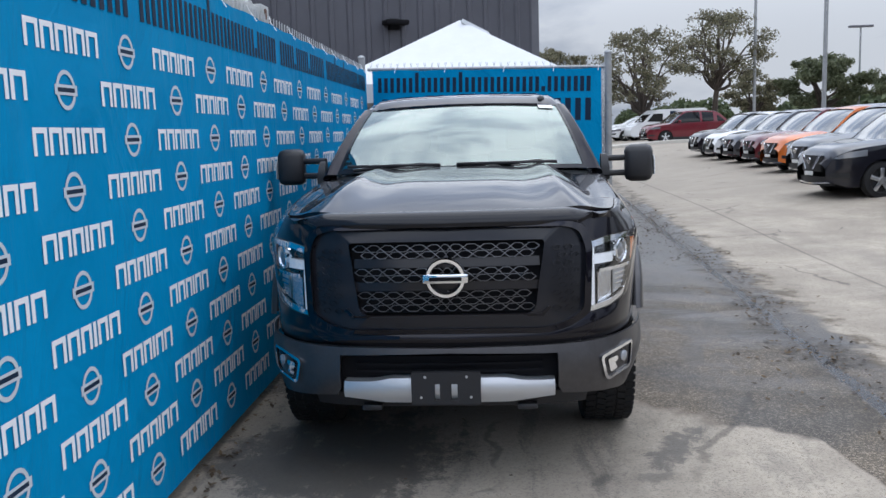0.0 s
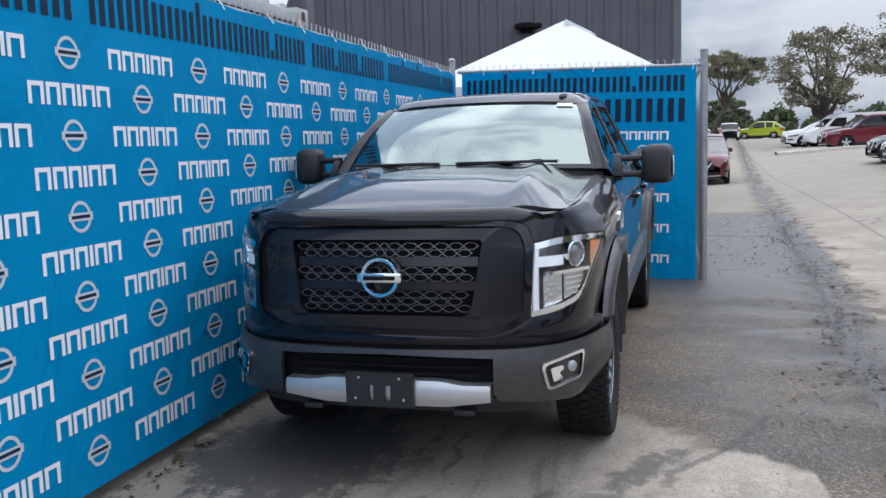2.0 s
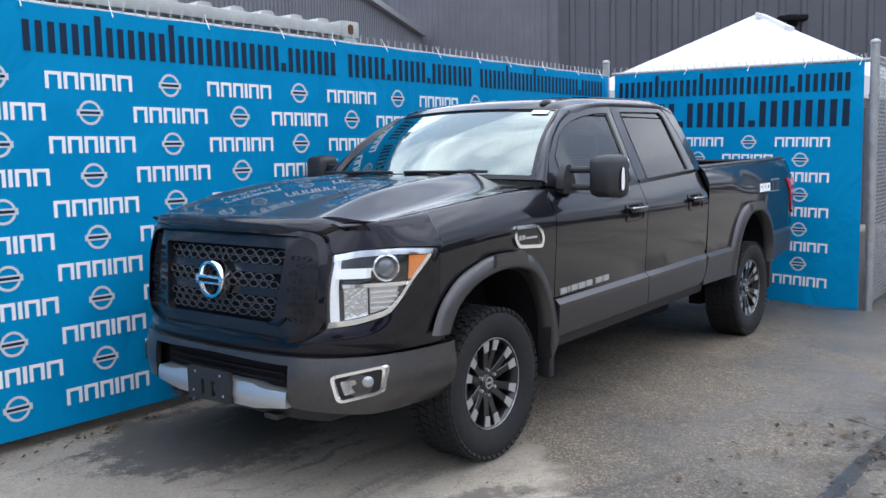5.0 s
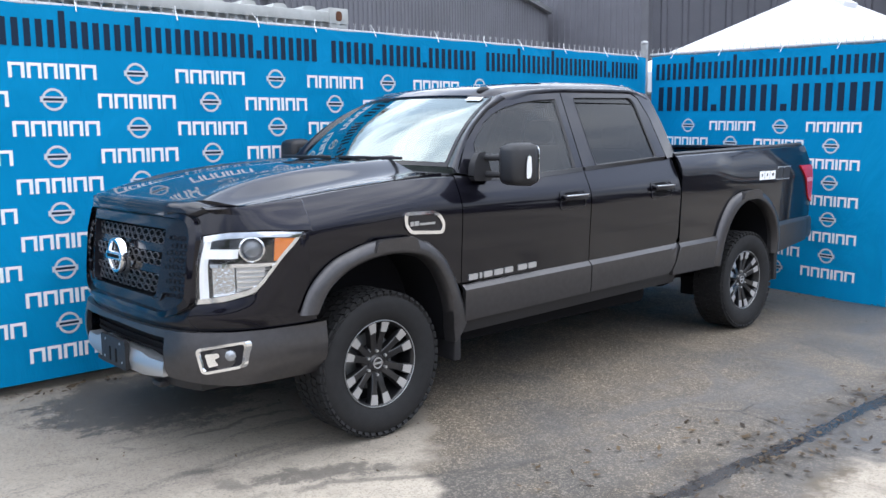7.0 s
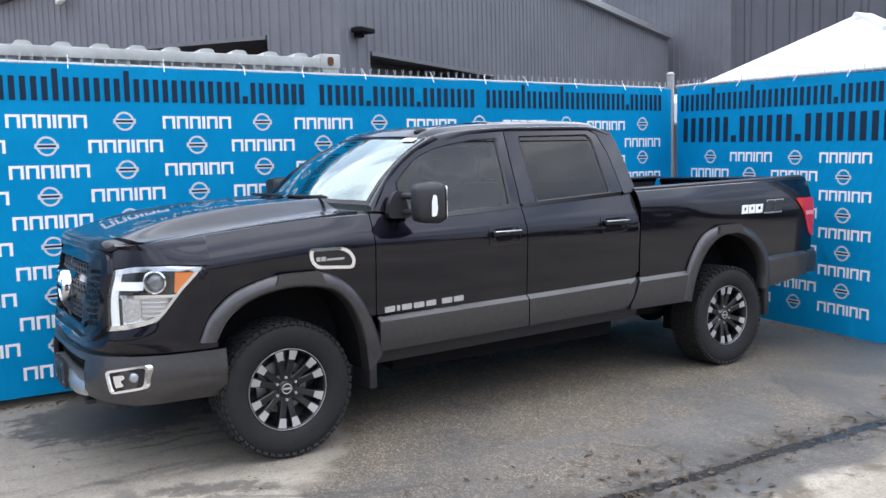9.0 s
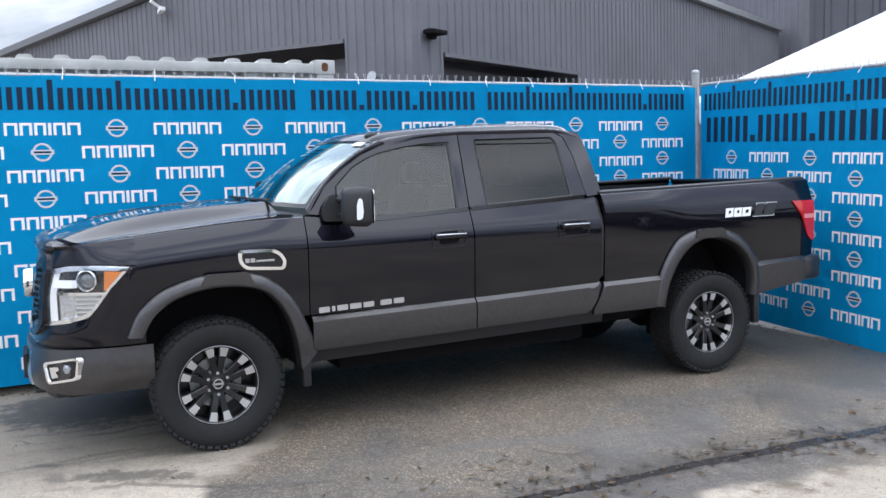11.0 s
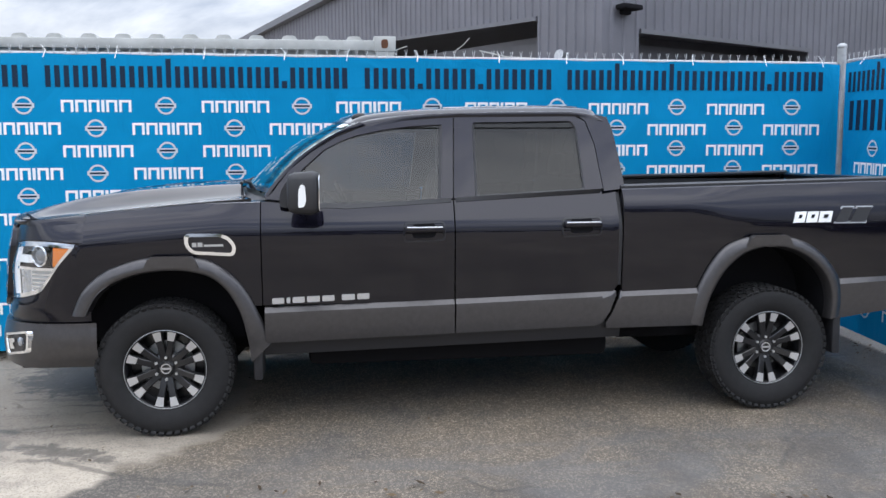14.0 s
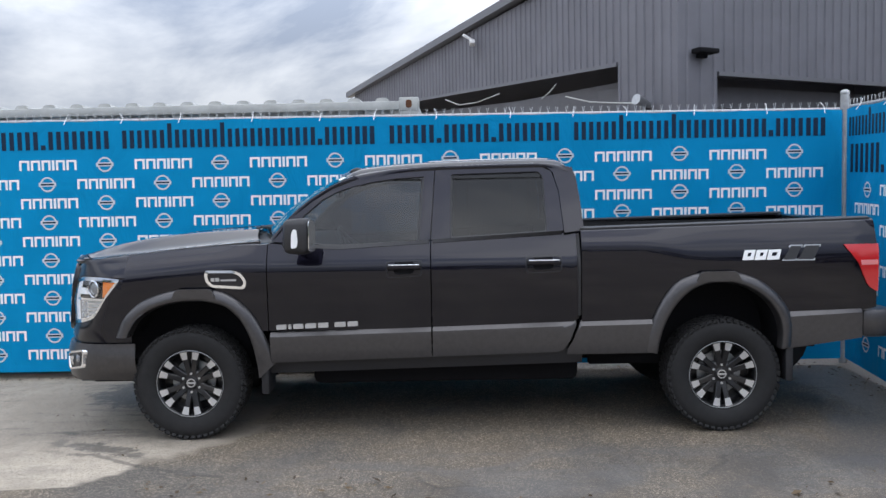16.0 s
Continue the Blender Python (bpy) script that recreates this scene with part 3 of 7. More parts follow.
def post(parent, p, r, z0, z1):
    bm = bmesh.new()
    tube(bm, (p[0], p[1], z0), (p[0], p[1], z1), r, seg=16)
    o = part("post", bm, GALV, parent)
    bm = bmesh.new()
    bmesh.ops.create_uvsphere(bm, u_segments=14, v_segments=8, radius=r * 1.12, matrix=pose(p[0], p[1], z1) @ Matrix.Diagonal((1, 1, 0.75, 1)))
    part("cap", bm, GALV, o)
    bm = bmesh.new()
    for z in (0.4, 1.25, 2.1):
        tube(bm, (p[0], p[1], z - 0.012), (p[0], p[1], z + 0.012), r * 1.15, seg=16)
    tagged(part("tension_band", bm, GALV, o), kind="stuff")
    return o


def left_fence():
    y0, y1 = -6.0, 5.74
    length = y1 - y0
    ang = math.degrees(math.atan2(1, -0.0145))
    m = pose(fence_x(y0), y0, 0, 0, 0, ang)
    f = empty("chain_link_fence", "galvanised chain-link fence behind a blue banner", "fence", m=m)
    for u in (0.1, 2.9, 5.8, 8.7):
        post(f, (u, 0.06), 0.03, 0, 2.5)
    post(f, (length + 0.05, 0.03), 0.042, 0, 2.66)
    bm = bmesh.new()
    tube(bm, (0, 0.035, 2.535), (length, 0.035, 2.5), 0.021, seg=12)
    part("top_rail", bm, GALV, f)
    tagged(part("wire_fringe", spikes(length, 2.555, 0.035), ZINC, f), kind="stuff")
    b = empty("banner", "blue vinyl banner with white printed marks, tied along a fence", "banner", m=m @ pose(0, -0.03, 0))
    part("cloth", cloth(length, 0.085, 2.535, 0.035, 1.0), BANNER, b)
    def put(me, name, y, z):
        share(name, me, b, pose(y - y0, 0.0011, z))
    for y in (-5.66, -1.28, 3.11):
        put(ME_SITE, "printed_line", y, 2.248)
    for y in (-3.06, 1.315):
        put(ME_PHONE, "printed_number_bar", y, 2.248)
    for r in range(11):
        z = 2.047 - 0.1853 * r
        off = 0.0 if r % 2 == 0 else -0.565
        for k in range(-4, 6):
            y = -0.035 + off + 1.1195 * k
            if y0 + 0.1 < y < y1 - 0.62:
                put(ME_WORD, "wordmark", y, z - 0.003 * (y + 1.15))
            if y0 + 0.3 < y - 0.29 < y1 - 0.1:
                put(ME_ROUNDEL, "roundel", y - 0.29, z + 0.052)
                put(ME_STRIPE, "roundel_stripe", y - 0.29, z + 0.052)
    ties(m, length, 2.53, 0.035)


def ties(m, length, z, drop):
    bm = bmesh.new()
    u, k = 0.35, 0
    while u < length:
        zz = z - drop * u / length
        tube(bm, (u, -0.045, zz - 0.03), (u + 0.01, 0.0, zz + 0.035), 0.004, seg=5)
        tube(bm, (u + 0.01, 0.0, zz + 0.035), (u + 0.03 * math.sin(k * 2.4), 0.01, zz + 0.075), 0.003, seg=5)
        u += 0.62 + 0.1 * math.sin(k * 1.7)
        k += 1
    ob = finish("cable_ties", bm, WHITE)
    ob.matrix_basis = m
    tagged(ob, "white cable ties along the top of a banner", "cable tie", kind="stuff")


def back_fence():
    x0, x1, yb = -1.4, 1.5, 5.74
    length = x1 - x0
    ang = math.degrees(math.atan2(5.56 - 5.78, length))
    m = pose(x0, 5.78, 0, 0, 0, ang)
    f = empty("chain_link_fence", "short galvanised chain-link fence panel behind a banner", "fence", m=m)
    post(f, (length + 0.03, 0.02), 0.042, 0, 2.6)
    bm = bmesh.new()
    tube(bm, (0, 0.035, 2.52), (length, 0.035, 2.44), 0.021, seg=12)
    part("top_rail", bm, GALV, f)
    tagged(part("wire_fringe", spikes(length, 2.54, 0.08), ZINC, f), kind="stuff")
    b = empty("banner", "blue vinyl banner with two printed lines, on a short fence", "banner", m=m @ pose(0.07, -0.03, 0))
    part("cloth", cloth(length - 0.12, 0.07, 2.505, 0.08, 7.0), BANNER, b)
    tilt = -1.6
    share("printed_line", ME_SITE_B, b, pose(0.05, 0.0011, 2.23, 0, -tilt, 0))
    share("printed_number_bar", ME_PHONE_B, b, pose(0.08, 0.0011, 1.885, 0, -tilt, 0))
    for r in range(9):
        z = 1.66 - 0.178 * r
        off = 0.0 if r % 2 == 0 else -0.575
        for k in range(-1, 4):
            u = 0.8 + off + 1.12 * k
            zz = z - 0.028 * (u - 0.8)
            if 0 < u < length - 0.62:
                share("wordmark", ME_WORD, b, pose(u, 0.0011, zz, 0, -tilt, 0))
            if 0.1 < u - 0.28 < length - 0.2:
                share("roundel", ME_ROUNDEL, b, pose(u - 0.28, 0.0011, zz + 0.055, 0, -tilt, 0))
                share("roundel_stripe", ME_STRIPE, b, pose(u - 0.28, 0.0011, zz + 0.055, 0, -tilt, 0))
    ties(m, length, 2.5, 0.08)
    # the run of bare chain link that goes on behind
    length = 12.3
    m = pose(1.53, 5.6, 0, 0, 0, math.degrees(math.atan2(12.3, -0.3)))
    f = empty("chain_link_fence", "bare galvanised chain-link fence running back from the corner", "fence", m=m)
    for u in (3.0, 6.0, 9.0, 12.2):
        post(f, (u, 0.03), 0.03, 0, 2.5)
    bm = bmesh.new()
    tube(bm, (0, 0.03, 2.48), (length, 0.03, 2.48), 0.021, seg=12)
    part("top_rail", bm, GALV, f)
    bm = bmesh.new()
    p, h = 0.078, 2.4
    k = -int(h / p)
    while k * p < length:
        for s in (1, -1):
            a, c = (k * p, 0.06), (k * p + h, 0.06 + h)
            u0, u1 = max(0, a[0]), min(length, c[0])
            if u1 - u0 > 0.05:
                za, zb = 0.06 + (u0 - a[0]), 0.06 + (u1 - a[0])
                if s < 0:
                    za, zb = 2.52 - za, 2.52 - zb
                tube(bm, (u0, 0.004 * s, za), (u1, 0.004 * s, zb), 0.0042, seg=3, caps=False)
        k += 1
    tagged(part("wire_mesh", bm, ZINC, f), kind="stuff")


left_fence()
back_fence()


# ---- shipping container ----
def shipping_container():
    m = pose(-1.5, 1.6, 0, 0, 0, -0.8)
    c = empty("shipping_container", "pale grey corrugated steel shipping container behind the fence", "container", m=m)
    L, W, H = 6.06, 2.44, 2.7
    bm = bmesh.new()
    prof = []
    u = 0.16
    while u < L - 0.2:
        prof += [(u, 0.0), (u + 0.07, 0.0), (u + 0.11, 0.036), (u + 0.21, 0.036), (u + 0.25, 0.0)]
        u += 0.278
    for side in (0, 1):
        v = [[bm.verts.new((-W * side - 0.03 * (1 - 2 * side) - d * (1 - 2 * side), -a, z)) for z in (0.18, H - 0.1)] for a, d in prof]
        for a, b in zip(v, v[1:]):
            bm.faces.new((a[0], b[0], b[1], a[1]))
    part("side_wall", bm, CONTAINER, c, smooth=False)
    bm = bmesh.new()
    v = [[bm.verts.new((x, -a, H - 0.02 - d * 0.6)) for x in (-0.06, -W + 0.06)] for a, d in prof]
    for a, b in zip(v, v[1:]):
        bm.faces.new((a[0], b[0], b[1], a[1]))
    part("roof", bm, CONTAINER, c, smooth=False)
    bm = bmesh.new()
    prism(bm, [(-0.075, -0.03), (0.075, -0.03), (0.05, 0.006), (0.028, 0.012), (-0.028, 0.012), (-0.05, 0.006)], lambda a, b, d: (-0.02 - d, a, b), W - 0.12)
    rib = mesh_of("roof_rib", bm, CONTAINER)
    u = 0.35
    while u < L - 0.3:
        share("roof_rib", rib, c, pose(0, -u, H))
        u += 0.278
    for x in (0, -W):
        bm = bmesh.new()
        box(bm, x - 0.045, x + 0.005, -L + 0.16, -0.16, H - 0.11, H - 0.025, 0.006)
        box(bm, x - 0.05, x, -L + 0.16, -0.16, 0.06, 0.2, 0.006)
        part("rail", bm, CONTAINER, c)
    for y in (0, -L):
        bm = bmesh.new()
        e = 0.0 if y == 0 else 0.12
        box(bm, -W + 0.05, -0.05, y - 0.06 + e, y + e - 0.005, 0.05, H - 0.04, 0.01)
        part("end_wall", bm, CONTAINER, c)
    for x in (0, -W):
        for y in (0, -L + 0.18):
            bm = bmesh.new()
            s = -1 if x == 0 else 1
            x0, x1 = sorted((x + 0.012 * -s, x + 0.17 * s))
            box(bm, x0, x1, y - 0.18, y + 0.012, H - 0.12, H + 0.01, 0.008)
            box(bm, x0 + 0.01, x1 - 0.01, y - 0.16, y, 0.12, H - 0.12)
            box(bm, x0, x1, y - 0.18, y + 0.012, 0.0, 0.12, 0.008)
            o = part("corner_post", bm, CONTAINER, c)
            bm = bmesh.new()
            xx = x + 0.013 * -s
            prism(bm, rounded([(y - 0.115, H - 0.095), (y - 0.055, H - 0.095), (y - 0.055, H - 0.015), (y - 0.115, H - 0.015)], 0.028, 4), lambda a, b, d: (xx + d * -s, a, b), 0.003)
            part("casting_hole", bm, RUST, o)


shipping_container()


# ---- canopy tent ----
def canopy_tent():
    t = empty("canopy_tent", "white peaked canopy tent standing behind the fence", "tent", m=pose(-0.33, 7.63, 0, 0, 0, -3))
    bm = bmesh.new()
    n, half, ze, za = 12, 1.62, 2.36, 3.3
    ring = []
    for k in range(4):
        for i in range(n):
            u = -1 + 2 * i / n
            ring.append(((u, -1), (1, u), (-u, 1), (-1, -u))[k])
    levels = 8
    rows = []
    for j in range(levels):
        v = j / levels
        row = []
        for a, b in ring:
            corner = min(abs(a), abs(b))
            s = half * (1 - v)
            sag = -0.05 * math.sin(math.pi * v) * (1 - corner * 0.7)
            row.append(bm.verts.new((a * s, b * s, ze + (za - ze) * v ** 0.95 + sag)))
        rows.append(row)
    top = bm.verts.new((0, 0, za))
    for a, b in zip(rows, rows[1:]):
        for i in range(len(ring)):
            j = (i + 1) % len(ring)
            bm.faces.new((a[i], a[j], b[j], b[i]))
    for i in range(len(ring)):
        bm.faces.new((rows[-1][i], rows[-1][(i + 1) % len(ring)], top))
    low = [bm.verts.new((v.co.x * 1.01, v.co.y * 1.01, ze - 0.24)) for v in rows[0]]
    for i in range(len(ring)):
        j = (i + 1) % len(ring)
        bm.faces.new((low[i], low[j], rows[0][j], rows[0][i]))
    part("canopy", bm, CANVAS, t, sharp=20)
    bm = bmesh.new()
    prism(bm, [(0.03, 3.26), (0.4, 3.04), (0.42, 3.1), (0.06, 3.3)], lambda a, b, d: (a, -0.16 + d, b), 0.32)
    part("vent_flap", bm, CANVAS, t)
    for x in (-1.56, 1.56):
        for y in (-1.56, 1.56):
            bm = bmesh.new()
            box(bm, x - 0.02, x + 0.02, y - 0.02, y + 0.02, 0, 2.34, 0.004)
            part("leg", bm, WHITE, t)


canopy_tent()


# ---- metal buildings ----
def ribbed(bm, p, q, z0, z1, out, step=0.3, depth=0.035):
    """Vertical ribbed siding from p to q (plan points); z0 and z1 give heights by the share of the way along."""
    p, q, out = Vector(p), Vector(q), Vector(out).normalized()
    d = q - p
    n = max(1, int(d.length / step))
    pts = []
    for i in range(n):
        for s, h in ((0.0, 0), (0.62, 0), (0.7, 1), (0.9, 1), (0.98, 0)):
            u = (i + s) / n
            pts.append((u, p + d * u + out * depth * h))
    pts.append((1, q))
    v = [[bm.verts.new((c.x, c.y, z0(u))), bm.verts.new((c.x, c.y, z1(u)))] for u, c in pts]
    for a, b in zip(v, v[1:]):
        bm.faces.new((a[0], b[0], b[1], a[1]))


def beam(bm, p, q, w, h):
    """A box of width w and height h along the line p to q."""
    p, q = Vector(p), Vector(q)
    d = q - p
    mm = Matrix.Translation((p + q) / 2) @ d.to_track_quat('X', 'Z').to_matrix().to_4x4() @ Matrix.Diagonal((d.length, w, h, 1))
    bmesh.ops.create_cube(bm, size=1, matrix=mm)


def wall_lamp(p, ang, parent):
    bm = bmesh.new()
    m = pose(p[0], p[1], p[2], 0, 0, ang)
    box(bm, -0.28, 0.28, -0.32, 0.0, -0.05, 0.06, 0.03, m)
    box(bm, -0.12, 0.12, -0.12, 0.02, -0.14, 0.1, 0.02, m)
    return part("wall_lamp", bm, DARK, parent, "dark wall-pack lamp on the siding")


def near_building():
    C = Vector((-12.47, 6.99))
    L, R = Vector((-0.917, -0.398)), Vector((-0.48, 0.877))
    tip, end = C + L * 23.9, C + R * 28.6
    h = empty("warehouse", "charcoal ribbed metal warehouse with wide openings", "building")
    top = lambda u: 7.7 - 1.2 * u
    eave = lambda u: 7.75
    nl, nr = Vector((0.398, -0.917)), Vector((0.877, 0.48))
    a, b = C + L * 2.28, C + L * 23.0
    oz = lambda u: 4.82 + 0.95 * u
    bm = bmesh.new()
    ribbed(bm, C, a, lambda u: 0, lambda u: top(u * 2.28 / 23.9), nl)
    ribbed(bm, a, tip, lambda u: oz(u), lambda u: top((2.28 + u * 21.62) / 23.9), nl)
    part("wall", bm, SIDING, h, smooth=False)
    bm = bmesh.new()
    c, d = C + R * 1.2, C + R * 8.0
    ribbed(bm, C, c, lambda u: 0, eave, nr)
    ribbed(bm, c, d, lambda u: 4.4, eave, nr)
    ribbed(bm, d, end, lambda u: 0, eave, nr)
    part("wall", bm, SIDING, h, smooth=False)
    # inside the openings
    bm = bmesh.new()
    for p, q, n, z in ((a, tip, nl, 5.9), (c, d, nr, 4.6)):
        i, j = p - n * 9.0, q - n * 9.0
        v = [bm.verts.new((s.x, s.y, zz)) for s in (i, j) for zz in (0, z)]
        bm.faces.new((v[0], v[2], v[3], v[1]))
        w = [bm.verts.new((s.x, s.y, z)) for s in (p - n * 0.1, q - n * 0.1, j, i)]
        bm.faces.new(w)
        for s, t in ((p, i), (q, j)):
            bm.faces.new([bm.verts.new((s.x, s.y, 0)), bm.verts.new((t.x, t.y, 0)), bm.verts.new((t.x, t.y, z)), bm.verts.new((s.x, s.y, z))])
    part("recess", bm, SIDING_TRIM, h, smooth=False)
    bm = bmesh.new()
    beam(bm, (*a, 4.87 - 0.02), (*tip, oz(1) - 0.02), 0.14, 0.1)
    beam(bm, (*(a - nl * 0.9), 4.2), (*(tip - nl * 0.9), 5.2), 0.2, 0.35)
    beam(bm, (*c, 4.38), (*d, 4.38), 0.14, 0.1)
    beam(bm, (*(c - nr * 0.8), 3.95), (*(d - nr * 0.8), 3.95), 0.2, 0.5)
    part("lintel", bm, SIDING_TRIM, h, smooth=False)
    bm = bmesh.new()
    beam(bm, (*(C + nl * 0.12), 7.85 + 0.1), (*(tip + nl * 0.12 + L * 0.6), top(1) + 0.06), 0.3, 0.24)
    part("fascia", bm, SIDING_TRIM, h, smooth=False)
    bm = bmesh.new()
    beam(bm, (*(C + nr * 0.1), 7.85), (*(end + nr * 0.1), 7.85), 0.3, 0.24)
    part("gutter", bm, GALV, h, "pale metal gutter along the eave", smooth=False)
    bm = bmesh.new()
    v = [bm.verts.new((p.x, p.y, z)) for p, z in ((C, 7.98), (tip, 6.72), (tip + R * 28.6, 6.72), (end, 7.98))]
    bm.faces.new(v)
    part("roof", bm, SIDING_TRIM, h, smooth=False)
    wall_lamp((*(C + R * 0.62 + nr * 0.06), 4.82), math.degrees(math.atan2(nr.y, nr.x)) + 90, h)
    p = C + L * 10.4 + nl * 0.1
    bm = bmesh.new()
    tube(bm, (p.x, p.y, 6.75), (p.x + 0.15, p.y - 0.35, 6.95), 0.05, seg=10)
    box(bm, p.x - 0.05, p.x + 0.6, p.y - 0.15, p.y + 0.02, 6.6, 6.72, 0.02)
    part("security_camera", bm, WHITE, h, "white bracket camera under the roof edge")
    # slack cables over the openings, and a flood lamp on the corner
    def at(u, z, out=0.12):
        c = C + L * u + nl * out
        return Vector((c.x, c.y, z))
    for run in (((12.8, 5.1), (11.6, 4.8), (10.2, 4.74), (8.55, 4.84)), ((5.1, 4.7), (5.4, 4.55), (5.9, 4.4)), ((4.6, 4.32), (3.4, 4.05), (2.2, 3.9), (1.1, 3.78))):
        bm = bmesh.new()
        for p, q in zip(run, run[1:]):
            tube(bm, at(*p), at(*q), 0.018, seg=6)
        part("cable", bm, CONTAINER, h, "pale slack cable")
    bm = bmesh.new()
    tube(bm, at(0.95, 3.72, 0.05), at(0.85, 3.84, 0.5), 0.07, 0.13, seg=12)
    box(bm, -0.08, 0.08, -0.06, 0.06, -0.16, 0.12, 0.02, Matrix.Translation(at(1.15, 3.74, 0.1)))
    part("flood_lamp", bm, GALV, h, "grey flood lamp on the corner")


def far_building():
    A, d = Vector((-26.84, 32.35)), Vector((0.917, 0.398))
    n = Vector((0.398, -0.917))
    h = empty("warehouse", "tall charcoal ribbed metal wall behind the yard", "building")
    bm = bmesh.new()
    ribbed(bm, A - d * 6, A + d * 7.6, lambda u: 0, lambda u: 10.2, n)
    part("wall", bm, SIDING, h, smooth=False)
    bm = bmesh.new()
    e = A + d * 7.6
    beam(bm, (e.x, e.y, 0), (e.x + 0.02, e.y, 10.2), 0.7, 0.7)
    part("corner_trim", bm, CANVAS, h, "pale corner flashing", smooth=False)
    bm = bmesh.new()
    ribbed(bm, e, e + Vector((-0.398, 0.917)) * 10, lambda u: 0, lambda u: 10.2, d)
    part("wall", bm, SIDING, h, smooth=False)


def rear_building():
    A, B = Vector((-6.4, 12.8)), Vector((1.05, 16.9))
    d = (B - A).normalized()
    n = Vector((d.y, -d.x))
    h = empty("warehouse", "charcoal ribbed metal building rising behind the tent", "building")
    back = -n
    for p, q, o in ((A, B, n), (B, B + back * 20, d), (A + back * 20, A, -d)):
        bm = bmesh.new()
        ribbed(bm, p, q, lambda u: 0, lambda u: 6.0, o, 0.42, 0.04)
        part("wall", bm, SIDING_OLD, h, smooth=False)
    bm = bmesh.new()
    bm.faces.new([bm.verts.new((p.x, p.y, 6.0)) for p in (A, B, B + back * 20, A + back * 20)])
    part("roof", bm, SIDING_TRIM, h, smooth=False)
    for p in (A, B):
        bm = bmesh.new()
        box(bm, p.x - 0.09, p.x + 0.09, p.y - 0.09, p.y + 0.09, 0, 6.0)
        part("corner_trim", bm, SIDING_TRIM, h, smooth=False)
    bm = bmesh.new()
    beam(bm, (*(A + n * 0.1 - d * 0.1), 6.02), (*(B + n * 0.1 + d * 0.2), 6.02), 0.3, 0.2)
    beam(bm, (*(B + d * 0.1), 6.02), (*(B + d * 0.1 + back * 20), 6.02), 0.3, 0.2)
    part("eave_trim", bm, SIDING_TRIM, h, smooth=False)
    p = A + d * 4.75 + n * 0.06
    wall_lamp((p.x, p.y, 4.2), math.degrees(math.atan2(n.y, n.x)) + 90, h)


def low_building():
    h = empty("low_building", "low grey flat-roofed building at the end of the lane", "building", m=pose(-2.2, 84.0, rise(0, 84)))
    bm = bmesh.new()
    box(bm, -5.0, 4.2, 0.0, 6.0, 0.0, 2.3)
    part("wall", bm, SIDING, h)
    bm = bmesh.new()
    box(bm, -5.4, 4.6, -1.6, 6.3, 2.3, 2.75, 0.03)
    part("roof", bm, CONTAINER, h, "pale flat roof edge")
    for x in (-4.8, -2.0, 0.9, 3.9):
        bm = bmesh.new()
        box(bm, x - 0.09, x + 0.09, -1.45, -1.27, 0.0, 2.3)
        part("column", bm, CONTAINER, h)


near_building()
far_building()
rear_building()
low_building()


